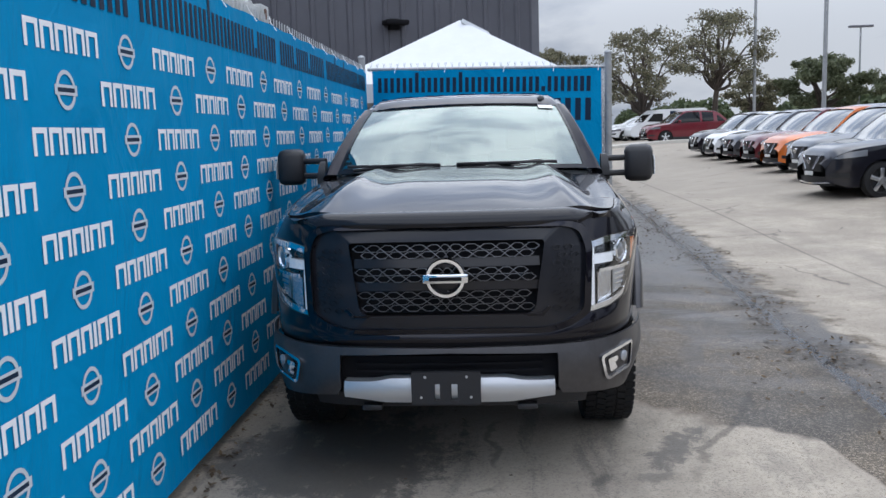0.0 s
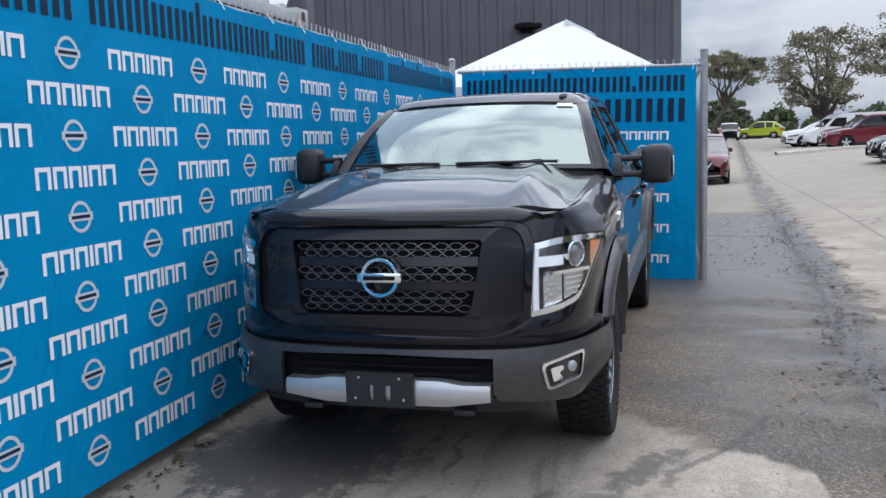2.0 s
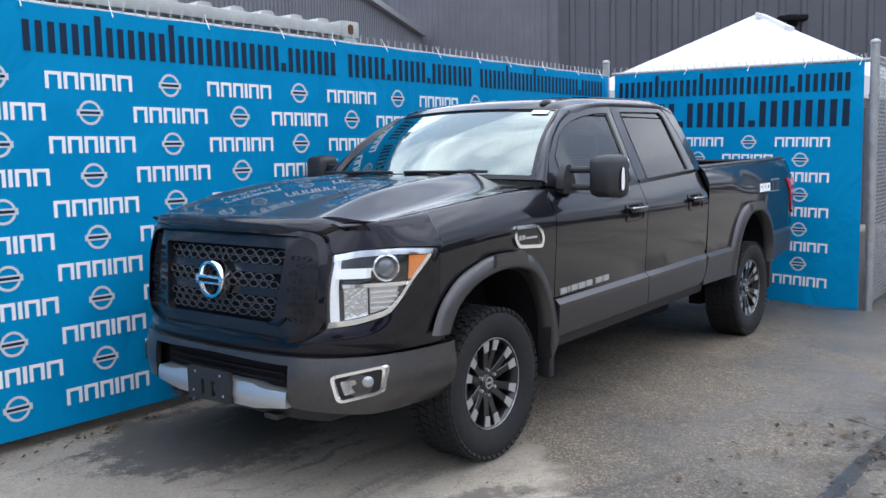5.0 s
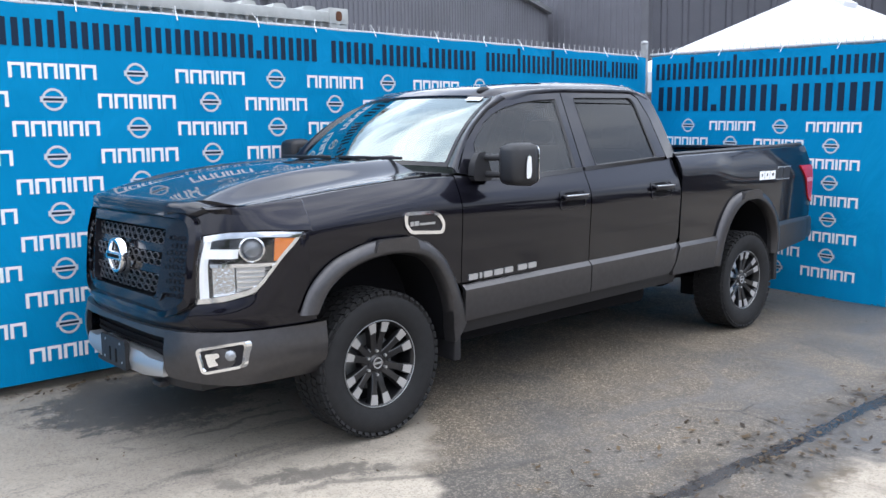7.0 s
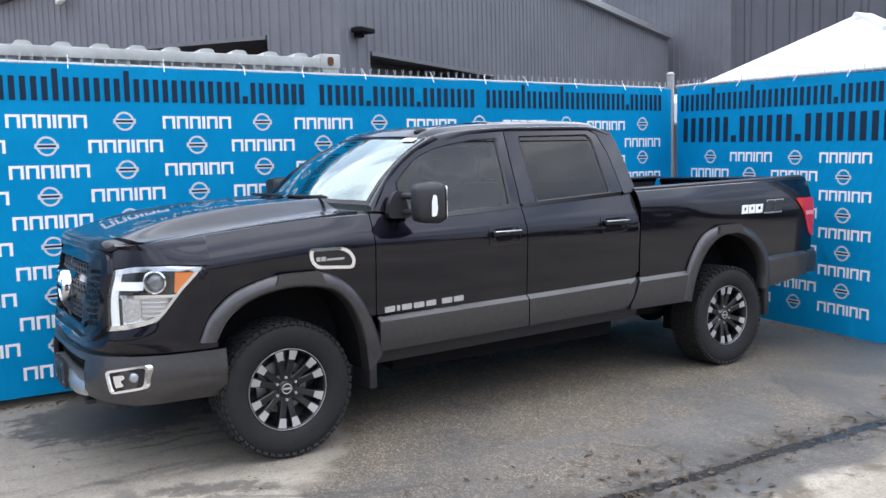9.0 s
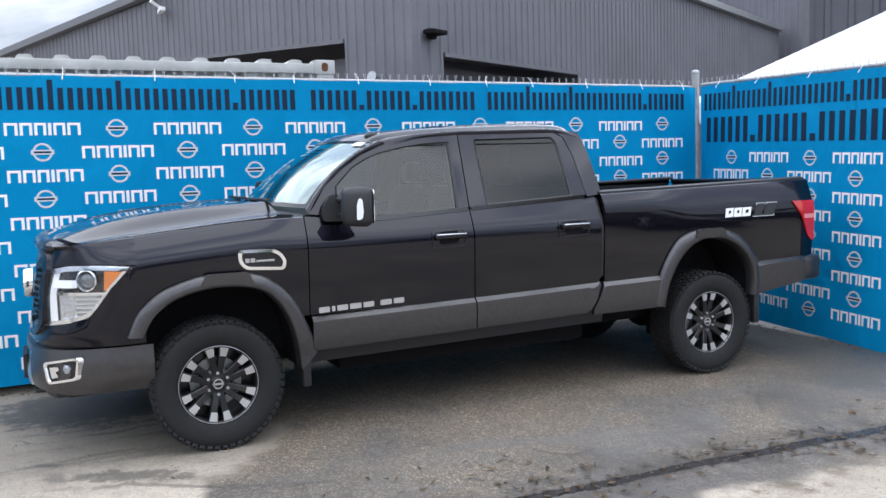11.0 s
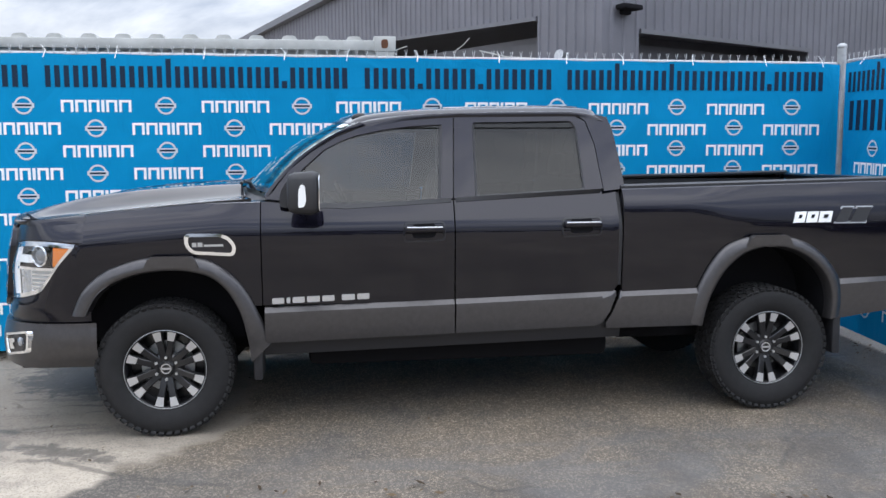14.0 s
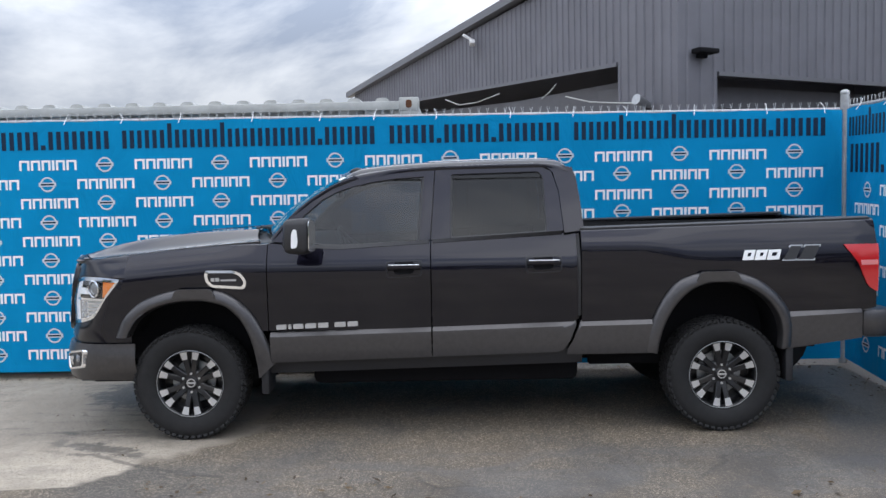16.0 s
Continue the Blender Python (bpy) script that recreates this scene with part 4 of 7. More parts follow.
# ---- the pickup truck ----
def pickup_truck():
    T = empty("pickup_truck", "black crew-cab pickup truck with grey lower cladding and chrome trim", "truck")

    # plan curve of the nose, from the middle of the grille round to the wing: arc length -> (x, y)
    nose = [(0, -1.025), (0.25, -1.02), (0.45, -1.005), (0.6, -0.972), (0.7, -0.925), (0.78, -0.86), (0.85, -0.78), (0.91, -0.69), (0.95, -0.6), (0.975, -0.52), (0.988, -0.44), (0.992, -0.3)]
    arc = [0.0]
    for (xa, ya), (xb, yb) in zip(nose, nose[1:]):
        arc.append(arc[-1] + math.hypot(xb - xa, yb - ya))
    nx = [(s, p[0]) for s, p in zip(arc, nose)]
    ny = [(s, p[1]) for s, p in zip(arc, nose)]

    S_END = 1.297

    def s_of_x(x):
        return lerp([(p[0], s) for s, p in zip(arc, nose)], x)

    # side of the body: half width by height, by station
    side_prof = [(0.4, 0.9), (0.5, 0.945), (0.58, 0.968), (0.7, 0.978), (0.85, 0.982), (1.0, 0.99), (1.14, 0.998), (1.21, 1.0), (1.25, 0.996), (1.3, 0.979), (1.36, 0.951), (1.43, 0.918), (1.5, 0.885)]

    def half(y, z):
        w = ease(side_prof, z)
        w *= lerp([(-0.5, 0.99), (-0.2, 1.0), (4.2, 1.0), (4.7, 0.985), (4.95, 0.945)], y)
        return w

    def rim_z(y):
        """Height of the bonnet's side edge."""
        return 1.3915 + 0.0875 * y - 0.0254 * y * y

    def wing_half(y, z):
        """The front wing: upright below, rolling over in one sweep towards the bonnet, and passing into the door's section."""
        t = min(1.0, max(0.0, (z - rim_z(y) + 0.21) / 0.21))
        low = ease(side_prof, min(z, 1.2)) * lerp([(-0.5, 0.985), (-0.2, 0.995), (0.2, 1.0)], y)
        b = min(1, max(0, (y - 0.2) / 0.38))
        b = b * b * (3 - 2 * b)
        return (low - 0.112 * t ** 2.1) * (1 - b) + half(y, z) * b

    def front(s, z, off=0.0):
        """A point on the nose at arc length s (negative: right-hand side), off metres proud of it."""
        a = abs(s)
        x, y = ease(nx, a), ease(ny, a)
        x2, y2 = ease(nx, a + 0.02), ease(ny, a + 0.02)
        tx, ty = x2 - x, y2 - y
        k = math.hypot(tx, ty) or 1
        px, py = ty / k, -tx / k
        fade = max(0, 1 - max(0, a - 0.75) / 0.5)
        lean = (0.32 * max(0, z - 1.02) ** 1.15 - 0.02 * max(0, 0.8 - z)) * fade
        g = 1 if s >= 0 else -1
        w = min(1, max(0, (a - 0.8) / 0.45))
        w = w * w * (3 - 2 * w)
        x *= 1 - w + w * wing_half(y + lean, z) / 0.988
        return Vector((g * (x + px * off), y + py * off + lean, z))

    def bed_half(y, z):
        zs = ease([(2.8, 1.34), (3.1, 1.34), (3.35, 1.325), (3.6, 1.25), (3.9, 1.225), (4.5, 1.235), (4.95, 1.25)], y)
        w = ease([(0.4, 0.9), (0.5, 0.945), (0.6, 0.97), (0.85, 0.98), (1.1, 0.99), (1.25, 0.994), (1.6, 0.996)], z)
        w -= 0.066 * min(1.3, max(0, (z - zs) / (1.48 - zs))) ** 1.6
        w *= lerp([(4.3, 1.0), (4.8, 0.994), (4.95, 0.978)], y)
        return w

    def belt(y):
        return lerp([(0.55, 1.42), (0.75, 1.4), (1.1, 1.378), (1.77, 1.41), (2.64, 1.452), (2.9, 1.468)], y)

    def tumble(y, z):
        """Half width of the cabin above the belt."""
        b = belt(y)
        t = max(0, (z - b) / (1.93 - b))
        return 0.93 - 0.215 * t - 0.03 * t * t

    ARCH_F = [(-0.5, 0.72), (-0.43, 0.76), (-0.36, 0.88), (-0.26, 0.955), (-0.151, 0.997), (-0.04, 1.017), (0.071, 1.021), (0.18, 1.01), (0.291, 0.977), (0.37, 0.91), (0.427, 0.825), (0.47, 0.72), (0.5, 0.58), (0.515, 0.45)]
    RIM_F = [(-0.515, 0.76), (-0.46, 0.885), (-0.39, 0.965), (-0.312, 1.022), (-0.21, 1.062), (-0.108, 1.09), (-0.02, 1.1), (0.074, 1.103), (0.19, 1.095), (0.294, 1.07), (0.38, 1.015), (0.451, 0.946), (0.51, 0.86), (0.55, 0.78), (0.6, 0.66), (0.632, 0.556)]
    RIM_R = [(3.285, 0.6), (3.31, 0.73), (3.352, 0.857), (3.42, 0.985), (3.508, 1.09), (3.6, 1.135), (3.7, 1.158), (3.797, 1.163), (3.94, 1.15), (4.069, 1.11), (4.17, 1.045), (4.25, 0.963), (4.31, 0.87), (4.335, 0.75), (4.33, 0.617)]
    IN_R = [(3.368, 0.58), (3.39, 0.7), (3.432, 0.815), (3.51, 0.945), (3.609, 1.035), (3.7, 1.075), (3.809, 1.092), (3.92, 1.08), (4.029, 1.04), (4.12, 0.98), (4.191, 0.904), (4.235, 0.82), (4.255, 0.72), (4.25, 0.6)]
    IN_F = [(-0.43, 0.76), (-0.36, 0.88), (-0.26, 0.955), (-0.151, 0.997), (-0.04, 1.017), (0.071, 1.021), (0.18, 1.01), (0.291, 0.977), (0.37, 0.91), (0.427, 0.825), (0.47, 0.72), (0.5, 0.58), (0.515, 0.45)]

    def arch_floor(pts, y, base):
        """Underside of a wing over a wheel opening, or the sill beside it."""
        if pts[0][0] < y < pts[-1][0]:
            return max(base, lerp(pts, y) + 0.02)
        return base

    def hood_edge(y):
        return ease([(-0.95, 0.62), (-0.9, 0.72), (-0.8, 0.79), (-0.6, 0.845), (-0.2, 0.875), (0.3, 0.885), (0.55, 0.885)], y)
    def hood_z(x, y):
        rim = 1.3915 + 0.0875 * y + -0.0254 * y * y
        mid = 1.4737 + 0.0633 * y + -0.0713 * y ** 2 + 0.0507 * y ** 3
        a = abs(x)
        wide = 0.64 - 0.07 * y
        t = min(1, max(0, (wide + 0.15 - a) / 0.27))
        t = t * t * t * (10 - 15 * t + 6 * t * t)
        fold = wide - 0.1
        crease = 0.011 * math.exp(-((a - fold) / 0.045) ** 2) - 0.007 * math.exp(-((a - fold + 0.16) / 0.09) ** 2)
        crease *= min(1, max(0, (y + 0.85) / 0.3))
        return rim + (mid - rim) * t + 0.012 * (1 - (a / 0.9) ** 2) + crease
    for g in (1, -1):
        inward = (-0.03 * g, 0, 0)
        # front wing
        bm = bmesh.new()
        us = steps(-0.452, 0.585, 44)
        top = lambda y: rim_z(y) - 0.006 - 0.018 * min(1, max(0, (y - 0.2) / 0.38))
        low = lambda y: arch_floor(ARCH_F, y, 0.72 if y < 0 else 0.79)
        sheet(bm, us, low, top, 26, lambda y, z: (g * wing_half(y, z), y, z))
        # flange under the bonnet's edge
        sheet(bm, us, lambda y: 0, lambda y: 1, 3, lambda y, t: (g * (wing_half(y, top(y)) - 0.06 * t), y, top(y) + 0.018 * t * (1 - 0.5 * t)))
        hem(bm, inward)
        wing = part("front_wing", bm, PAINT, T)
        # side vent with its badge
        pts = [(0.145, 1.235), (0.36, 1.232), (0.415, 1.205), (0.447, 1.15), (0.432, 1.095), (0.19, 1.112), (0.148, 1.16)]
        bm = bmesh.new()
        hole = [(0.168, 1.216), (0.353, 1.213), (0.398, 1.191), (0.425, 1.148), (0.415, 1.115), (0.2, 1.131), (0.17, 1.165)]
        outline(bm, [rounded(pts, 0.03), rounded(hole, 0.02)], lambda a, b: (g * (half(a, b) + 0.012), a, b))
        hem(bm, (-0.02 * g, 0, 0))
        vent = part("fender_badge", bm, CHROME, T, "chrome-framed badge on the wing")
        bm = bmesh.new()
        outline(bm, [hole], lambda a, b: (g * (half(a, b) + 0.004), a, b))
        part("badge_panel", bm, GLOSSBLACK, vent)
        bm = bmesh.new()
        for a0, a1, z0, z1 in ((0.19, 0.215, 1.155, 1.18), (0.222, 0.25, 1.155, 1.18), (0.258, 0.37, 1.156, 1.168)):
            prism(bm, [(a0, z0), (a1, z0), (a1, z1), (a0, z1)], lambda a, b, d: (g * (half(a, b) + 0.004 + d), a, b), 0.005)
        part("badge_bars", bm, SILVER, vent)

        # doors below the belt
        for name, y0, y1 in (("front_door", 0.592, 1.758), ("rear_door", 1.766, 2.806)):
            bm = bmesh.new()
            us = steps(y0, y1, 24)
            if name == "rear_door":
                dl = lambda y: lerp([(2.68, 0.8), (2.78, 0.8), (2.806, 0.86)], y)
            else:
                dl = lambda y: 0.79
            sheet(bm, us, dl, lambda y: belt(y), 22, lambda y, z: (g * half(y, z), y, z))
            hem(bm, inward)
            door = part(name, bm, PAINT, T)
            # handle and bar; dark patch and black bezel paint in the recess's shade
            c = 1.572 if name == "front_door" else 2.566
            zc = 1.225 if name == "front_door" else 1.24
            bm = bmesh.new()
            o = rounded([(c - 0.13, zc - 0.07), (c + 0.13, zc - 0.06), (c + 0.13, zc + 0.06), (c - 0.13, zc + 0.055)], 0.03)
            i = rounded([(c - 0.118, zc - 0.058), (c + 0.118, zc - 0.05), (c + 0.118, zc + 0.048), (c - 0.118, zc + 0.043)], 0.025)
            outline(bm, [o, i], lambda a, b: (g * (half(a, b) + 0.006), a, b))
            hem(bm, (-0.008 * g, 0, 0))
            hd = part("handle_bezel", bm, GLOSSBLACK, door)
            bm = bmesh.new()
            prism(bm, rounded([(c - 0.075, zc - 0.045), (c + 0.07, zc - 0.04), (c + 0.07, zc + 0.05), (c - 0.075, zc + 0.045)], 0.03), lambda a, b, d: (g * (half(a, b) + 0.002 + d), a, b), 0.001)
            part("handle_cup", bm, DARK, hd)
            bm = bmesh.new()
            box(bm, 0.0, 0.032, c - 0.122, c + 0.122, zc - 0.008, zc + 0.03, 0.012, Matrix.Translation((g * (half(c, zc) + 0.012), 0, 0)) @ Matrix.Diagonal((g, 1, 1, 1)))
            box(bm, -0.02, 0.03, c - 0.12, c - 0.09, zc + 0.002, zc + 0.028, 0.006, Matrix.Translation((g * half(c, zc), 0, 0)) @ Matrix.Diagonal((g, 1, 1, 1)))
            box(bm, -0.02, 0.03, c + 0.09, c + 0.12, zc + 0.002, zc + 0.028, 0.006, Matrix.Translation((g * half(c, zc), 0, 0)) @ Matrix.Diagonal((g, 1, 1, 1)))
            h = part("door_handle", bm, PAINT, door)
            bm = bmesh.new()
            box(bm, 0.03, 0.046, c - 0.11, c + 0.11, zc + 0.021, zc + 0.031, 0.004, Matrix.Translation((g * half(c, zc), 0, 0)) @ Matrix.Diagonal((g, 1, 1, 1)))
            part("handle_strip", bm, CHROME, door)
            # cladding
            bm = bmesh.new()
            if name == "front_door":
                cl, us = (lambda y: lerp([(0.59, 0.56), (1.76, 0.585)], y)), steps(0.6, 1.756, 16)
            else:
                cl, us = (lambda y: lerp([(1.76, 0.585), (2.69, 0.605), (2.75, 0.69), (2.79, 0.8)], y)), steps(1.766, 2.795, 22)
            ct = lambda y: lerp([(0.6, 0.778), (1.76, 0.8), (2.8, 0.824)], y)
            sheet(bm, us, cl, ct, 14, lambda y, z: (g * (half(y, z) + 0.03 - 0.034 * max(0, (z - ct(y) + 0.032) / 0.032)), y, z))
            hem(bm, inward)
            part("door_cladding", bm, GREY, door, sharp=20)
            # window frame and glass
            if name == "front_door":
                o = [(0.62, 1.43), (0.66, 1.47), (0.76, 1.60), (0.9, 1.71), (1.05, 1.8), (1.22, 1.866), (1.45, 1.905), (1.795, 1.925), (1.758, 1.42), (1.1, 1.39), (0.75, 1.412)]
                w = [(0.85, 1.43), (0.815, 1.5), (0.83, 1.6), (0.97, 1.722), (1.08, 1.778), (1.18, 1.813), (1.35, 1.848), (1.52, 1.87), (1.722, 1.88), (1.70, 1.62), (1.684, 1.412), (1.4, 1.4), (1.1, 1.39), (0.98, 1.396)]
                material = TINT
            else:
                o = [(1.766, 1.42), (1.803, 1.925), (2.2, 1.935), (2.6, 1.93), (2.66, 1.9), (2.70, 1.75), (2.72, 1.47)]
                w = rounded([(1.9, 1.428), (1.915, 1.893), (2.565, 1.903), (2.598, 1.86), (2.602, 1.462)], 0.02)
                material = PRIVACY
            bm = bmesh.new()
            outline(bm, [o, w], lambda a, b: (g * tumble(a, b), a, b))
            hem(bm, (-0.04 * g, 0, 0))
            part("window_frame", bm, PAINT, door)
            bm = bmesh.new()
            outline(bm, [w], lambda a, b: (g * (tumble(a, b) - 0.012), a, b))
            part("window_glass", bm, material, door, "dark tinted side glass", smooth=True)
            bm = bmesh.new()
            rim = [p for p in w]
            k = len(rim)
            cx, cz = sum(p[0] for p in rim) / k, sum(p[1] for p in rim) / k
            for i in range(k):
                a, b = rim[i], rim[(i + 1) % k]
                q = []
                for p in (a, b):
                    for f, off in ((1.0, 0.004), (0.965, 0.001)):
                        yy, zz = cx + (p[0] - cx) * f, cz + (p[1] - cz) * f
                        q.append(bm.verts.new((g * (tumble(yy, zz) + off - (0.008 if f < 1 else 0)), yy, zz)))
                bm.faces.new((q[0], q[1], q[3], q[2]))
            bmesh.ops.remove_doubles(bm, verts=bm.verts, dist=0.0003)
            part("window_seal", bm, TRIM, door)
            bm = bmesh.new()
            us = steps(y0 + (0.16 if name == "front_door" else 0.01), y1 - (0.01 if name == "front_door" else 0.1), 14)
            sheet(bm, us, lambda y: belt(y) - 0.012, lambda y: belt(y) + 0.014, 1, lambda y, z: (g * (half(y, z) + 0.004 if z < belt(y) else tumble(y, z) + 0.006), y, z))
            hem(bm, (-0.01 * g, 0, 0))
            part("belt_moulding", bm, TRIM, door)
        # raised letters on the door, as plain blocks
        if g > 0:
            u = 0.645
            for w in (0.072, 0.022, 0.072, 0.078, 0.074, None, 0.08, 0.074):
                if w is None:
                    u += 0.03
                    continue
                bm = bmesh.new()
                prism(bm, rounded([(u, 0.797 + 0.03 * (u - 0.64)), (u + w, 0.797 + 0.03 * (u + w - 0.64)), (u + w, 0.832 + 0.03 * (u + w - 0.64)), (u, 0.832 + 0.03 * (u - 0.64))], 0.006, 2), lambda a, b, d: (g * (half(a, b) + d), a, b), 0.008)
                part("raised_letter_block", bm, SILVER, T, "silver raised block of the door badge")
                u += w + 0.014

        # sill under the doors
        bm = bmesh.new()
        sheet(bm, steps(0.56, 2.84, 20), lambda y: 0.47 + 0.02 * (y - 0.6), lambda y: 0.6 + 0.02 * (y - 0.6), 5, lambda y, z: (g * (0.915 + 0.03 * min(1, max(0, (z - 0.47) / 0.1))), y, z))
        hem(bm, (-0.25 * g, 0, 0))
        part("sill", bm, TRIM, T)

        # bed side
        bm = bmesh.new()
        us = steps(2.838, 4.94, 70)
        low = lambda y: arch_floor(IN_R, y, lerp([(2.84, 0.82), (2.87, 0.74), (2.9, 0.7), (3.3, 0.7), (4.3, 0.8), (4.94, 0.88)], y))
        rail = lambda y: lerp([(2.84, 1.462), (4.94, 1.502)], y)
        sheet(bm, us, low, rail, 20, lambda y, z: (g * bed_half(y, z), y, z))
        sheet(bm, us, lambda y: 0, lambda y: 1, 4, lambda y, t: (g * (bed_half(y, rail(y)) - 0.1 * t), y, rail(y) + 0.02 * math.sin(math.pi * min(1, t * 1.4) * 0.72)))
        hem(bm, inward)
        bed = part("bed_side", bm, PAINT, T)
        bm = bmesh.new()
        sheet(bm, steps(2.84, 4.92, 20), lambda y: 0, lambda y: 1, 3, lambda y, t: (g * (bed_half(y, rail(y)) - 0.02 - 0.085 * t), y, rail(y) + 0.021 + 0.012 * math.sin(math.pi * t)))
        hem(bm, (0, 0, -0.02))
        part("rail_cap", bm, TRIM, bed)
        bm = bmesh.new()
        lowr = lambda y: lerp([(2.79, 0.66), (2.85, 0.6), (2.95, 0.58), (3.31, 0.58), (4.3, 0.6), (4.83, 0.66)], y)
        topr = lambda y: lerp([(2.83, 0.822), (3.33, 0.83), (4.31, 0.868), (4.83, 0.882)], y)
        topr_f = lambda y: lerp([(2.725, 0.615), (2.772, 0.69), (2.826, 0.822), (3.33, 0.83)], y)
        sheet(bm, steps(2.73, 2.83, 6) + steps(2.86, 3.34, 10), lambda y: 0.585, topr_f, 14, lambda y, z: (g * (bed_half(y, z) + 0.028 - 0.034 * max(0, (z - topr(y) + 0.032) / 0.032)), y, z))
        hem(bm, inward)
        part("bed_cladding", bm, GREY, bed, sharp=20)
        bm = bmesh.new()
        sheet(bm, steps(4.3, 4.83, 10), lambda y: lerp([(4.3, 0.6), (4.83, 0.67)], y), topr, 14, lambda y, z: (g * (bed_half(y, z) + 0.028 - 0.034 * max(0, (z - topr(y) + 0.032) / 0.032)), y, z))
        hem(bm, inward)
        part("bed_cladding", bm, GREY, bed, sharp=20)
        # stripe of decal blocks on the bed side
        for u, w in ((3.975, 0.078), (4.061, 0.078), (4.147, 0.088)):
            bm = bmesh.new()
            o = [(u, 1.237), (u + w, 1.239), (u + w + 0.02, 1.31), (u + 0.02, 1.308)]
            i = [(u + 0.036, 1.264), (u + w - 0.02, 1.265), (u + w - 0.008, 1.29), (u + 0.043, 1.289)]
            outline(bm, [o, i], lambda a, b: (g * (bed_half(a, b) + 0.003), a, b))
            hem(bm, (-0.003 * g, 0, 0))
            part("decal_block", bm, WHITE, bed, "white slanted decal block")
        for u, w in ((4.265, 0.085), (4.37, 0.11)):
            bm = bmesh.new()
            prism(bm, [(u, 1.236), (u + w, 1.236), (u + w + 0.05, 1.333), (u + 0.06, 1.333)], lambda a, b, d: (g * (bed_half(a, b) + d), a, b), 0.003)
            o = part("decal_block", bm, TRIM, bed, "dark slanted decal block with a white edge")
            bm = bmesh.new()
            prism(bm, [(u - 0.008, 1.229), (u + w + 0.006, 1.229), (u + w + 0.059, 1.34), (u + 0.051, 1.34)], lambda a, b, d: (g * (bed_half(a, b) + d), a, b), 0.0015)
            part("decal_edge", bm, SILVER, o)

        # wheel-arch flares
        for outer, inner, fn in ((RIM_F, IN_F, half), (RIM_R, IN_R, bed_half)):
            bm = bmesh.new()
            n = 48
            def along(pts, t):
                ls = [0.0]
                for a, b in zip(pts, pts[1:]):
                    ls.append(ls[-1] + math.dist(a, b))
                u = t * ls[-1]
                return ease([(l, p[0]) for l, p in zip(ls, pts)], u), ease([(l, p[1]) for l, p in zip(ls, pts)], u)
            rows = []
            for i in range(n + 1):
                t = i / n
                oy, oz = along(outer, t)
                iy, iz = along(inner, t)
                row = []
                for k, off in ((0.0, 0.002), (0.04, 0.022), (0.25, 0.036), (0.6, 0.046), (0.9, 0.05), (1.0, 0.044)):
                    y, z = oy + (iy - oy) * k, oz + (iz - oz) * k
                    row.append(bm.verts.new((g * (fn(y, max(0.55, z)) + off), y, z)))
                cy, cz = (0.03 if fn is half else 3.83), 0.45
                y, z = iy + (cy - iy) * 0.02, iz + (cz - iz) * 0.02
                row.append(bm.verts.new((g * (fn(iy, max(0.55, iz)) - 0.04), y, z)))
                rows.append(row)
            for a, b in zip(rows, rows[1:]):
                for j in range(len(a) - 1):
                    bm.faces.new((a[j], b[j], b[j + 1], a[j + 1]))
            fl = part("wheel_arch_flare", bm, GREY, T, sharp=50)
            # raised pad at the crown
            cy = 0.071 if fn is half else 3.8
            tz = 1.093 if fn is half else 1.153
            bm = bmesh.new()
            pad = rounded([(cy - 0.165, tz - 0.062), (cy + 0.165, tz - 0.062), (cy + 0.125, tz + 0.012), (cy - 0.125, tz + 0.012)], 0.02, 3)
            prism(bm, pad, lambda a, b, d: (g * (fn(a, b) + 0.02 + d), a, b), 0.036)
            bmesh.ops.bevel(bm, geom=[e for e in bm.edges if abs(e.verts[0].co.x - e.verts[1].co.x) < 0.012 and min(abs(v.co.x) for v in e.verts) > 0.5 * (min(abs(v.co.x) for v in bm.verts) + max(abs(v.co.x) for v in bm.verts))], offset=0.008, segments=2, affect='EDGES')
            part("flare_pad", bm, GREY, fl)
            # liner
            bm = bmesh.new()
            sheet(bm, [i / 24 for i in range(25)], lambda t: 0, lambda t: 1, 2, lambda t, w: (g * (fn(0, 0.8) - 0.02 - 0.4 * w), *along(inner, t)))
            part("arch_liner", bm, DARK, T)
        # mud flaps
        for y, z0, z1 in ((0.525, 0.33, 0.62), (4.29, 0.36, 0.66)):
            bm = bmesh.new()
            box(bm, 0.74, 0.985, y, y + 0.055, z0, z1, 0.012, Matrix.Diagonal((g, 1, 1, 1)))
            part("mud_flap", bm, TRIM, T)

        # rear lamp
        bm = bmesh.new()
        lo = lambda y: lerp([(4.7, 1.33), (4.8, 1.2), (4.87, 1.04), (4.93, 1.0), (4.97, 1.0)], y)
        sheet(bm, steps(4.7, 4.945, 12), lo, lambda y: 1.338, 8, lambda y, z: (g * (bed_half(min(y, 4.95), z) + 0.012), y, z))
        sheet(bm, steps(0, 0.2, 4), lambda t: 1.0, lambda t: 1.338, 8, lambda t, z: (g * (bed_half(4.945, z) + 0.012 - t), 4.945 + 0.03 * math.sin(min(1, t / 0.05) * 1.57), z))
        hem(bm, (-0.03 * g, 0, 0))
        lamp = part("tail_lamp", bm, RED, T, "red tail lamp")
        bm = bmesh.new()
        prism(bm, [(4.82, 1.19), (4.94, 1.19), (4.94, 1.225), (4.81, 1.225)], lambda a, b, d: (g * (bed_half(a, b) + 0.012 + d), a, b), 0.003)
        part("reverse_lens", bm, mat("pale red lens", (0.75, 0.25, 0.25), 0.15, 0, 0.6), lamp)

        # towing mirror
        mz = 0.035 if g < 0 else 0.0
        bm = bmesh.new()
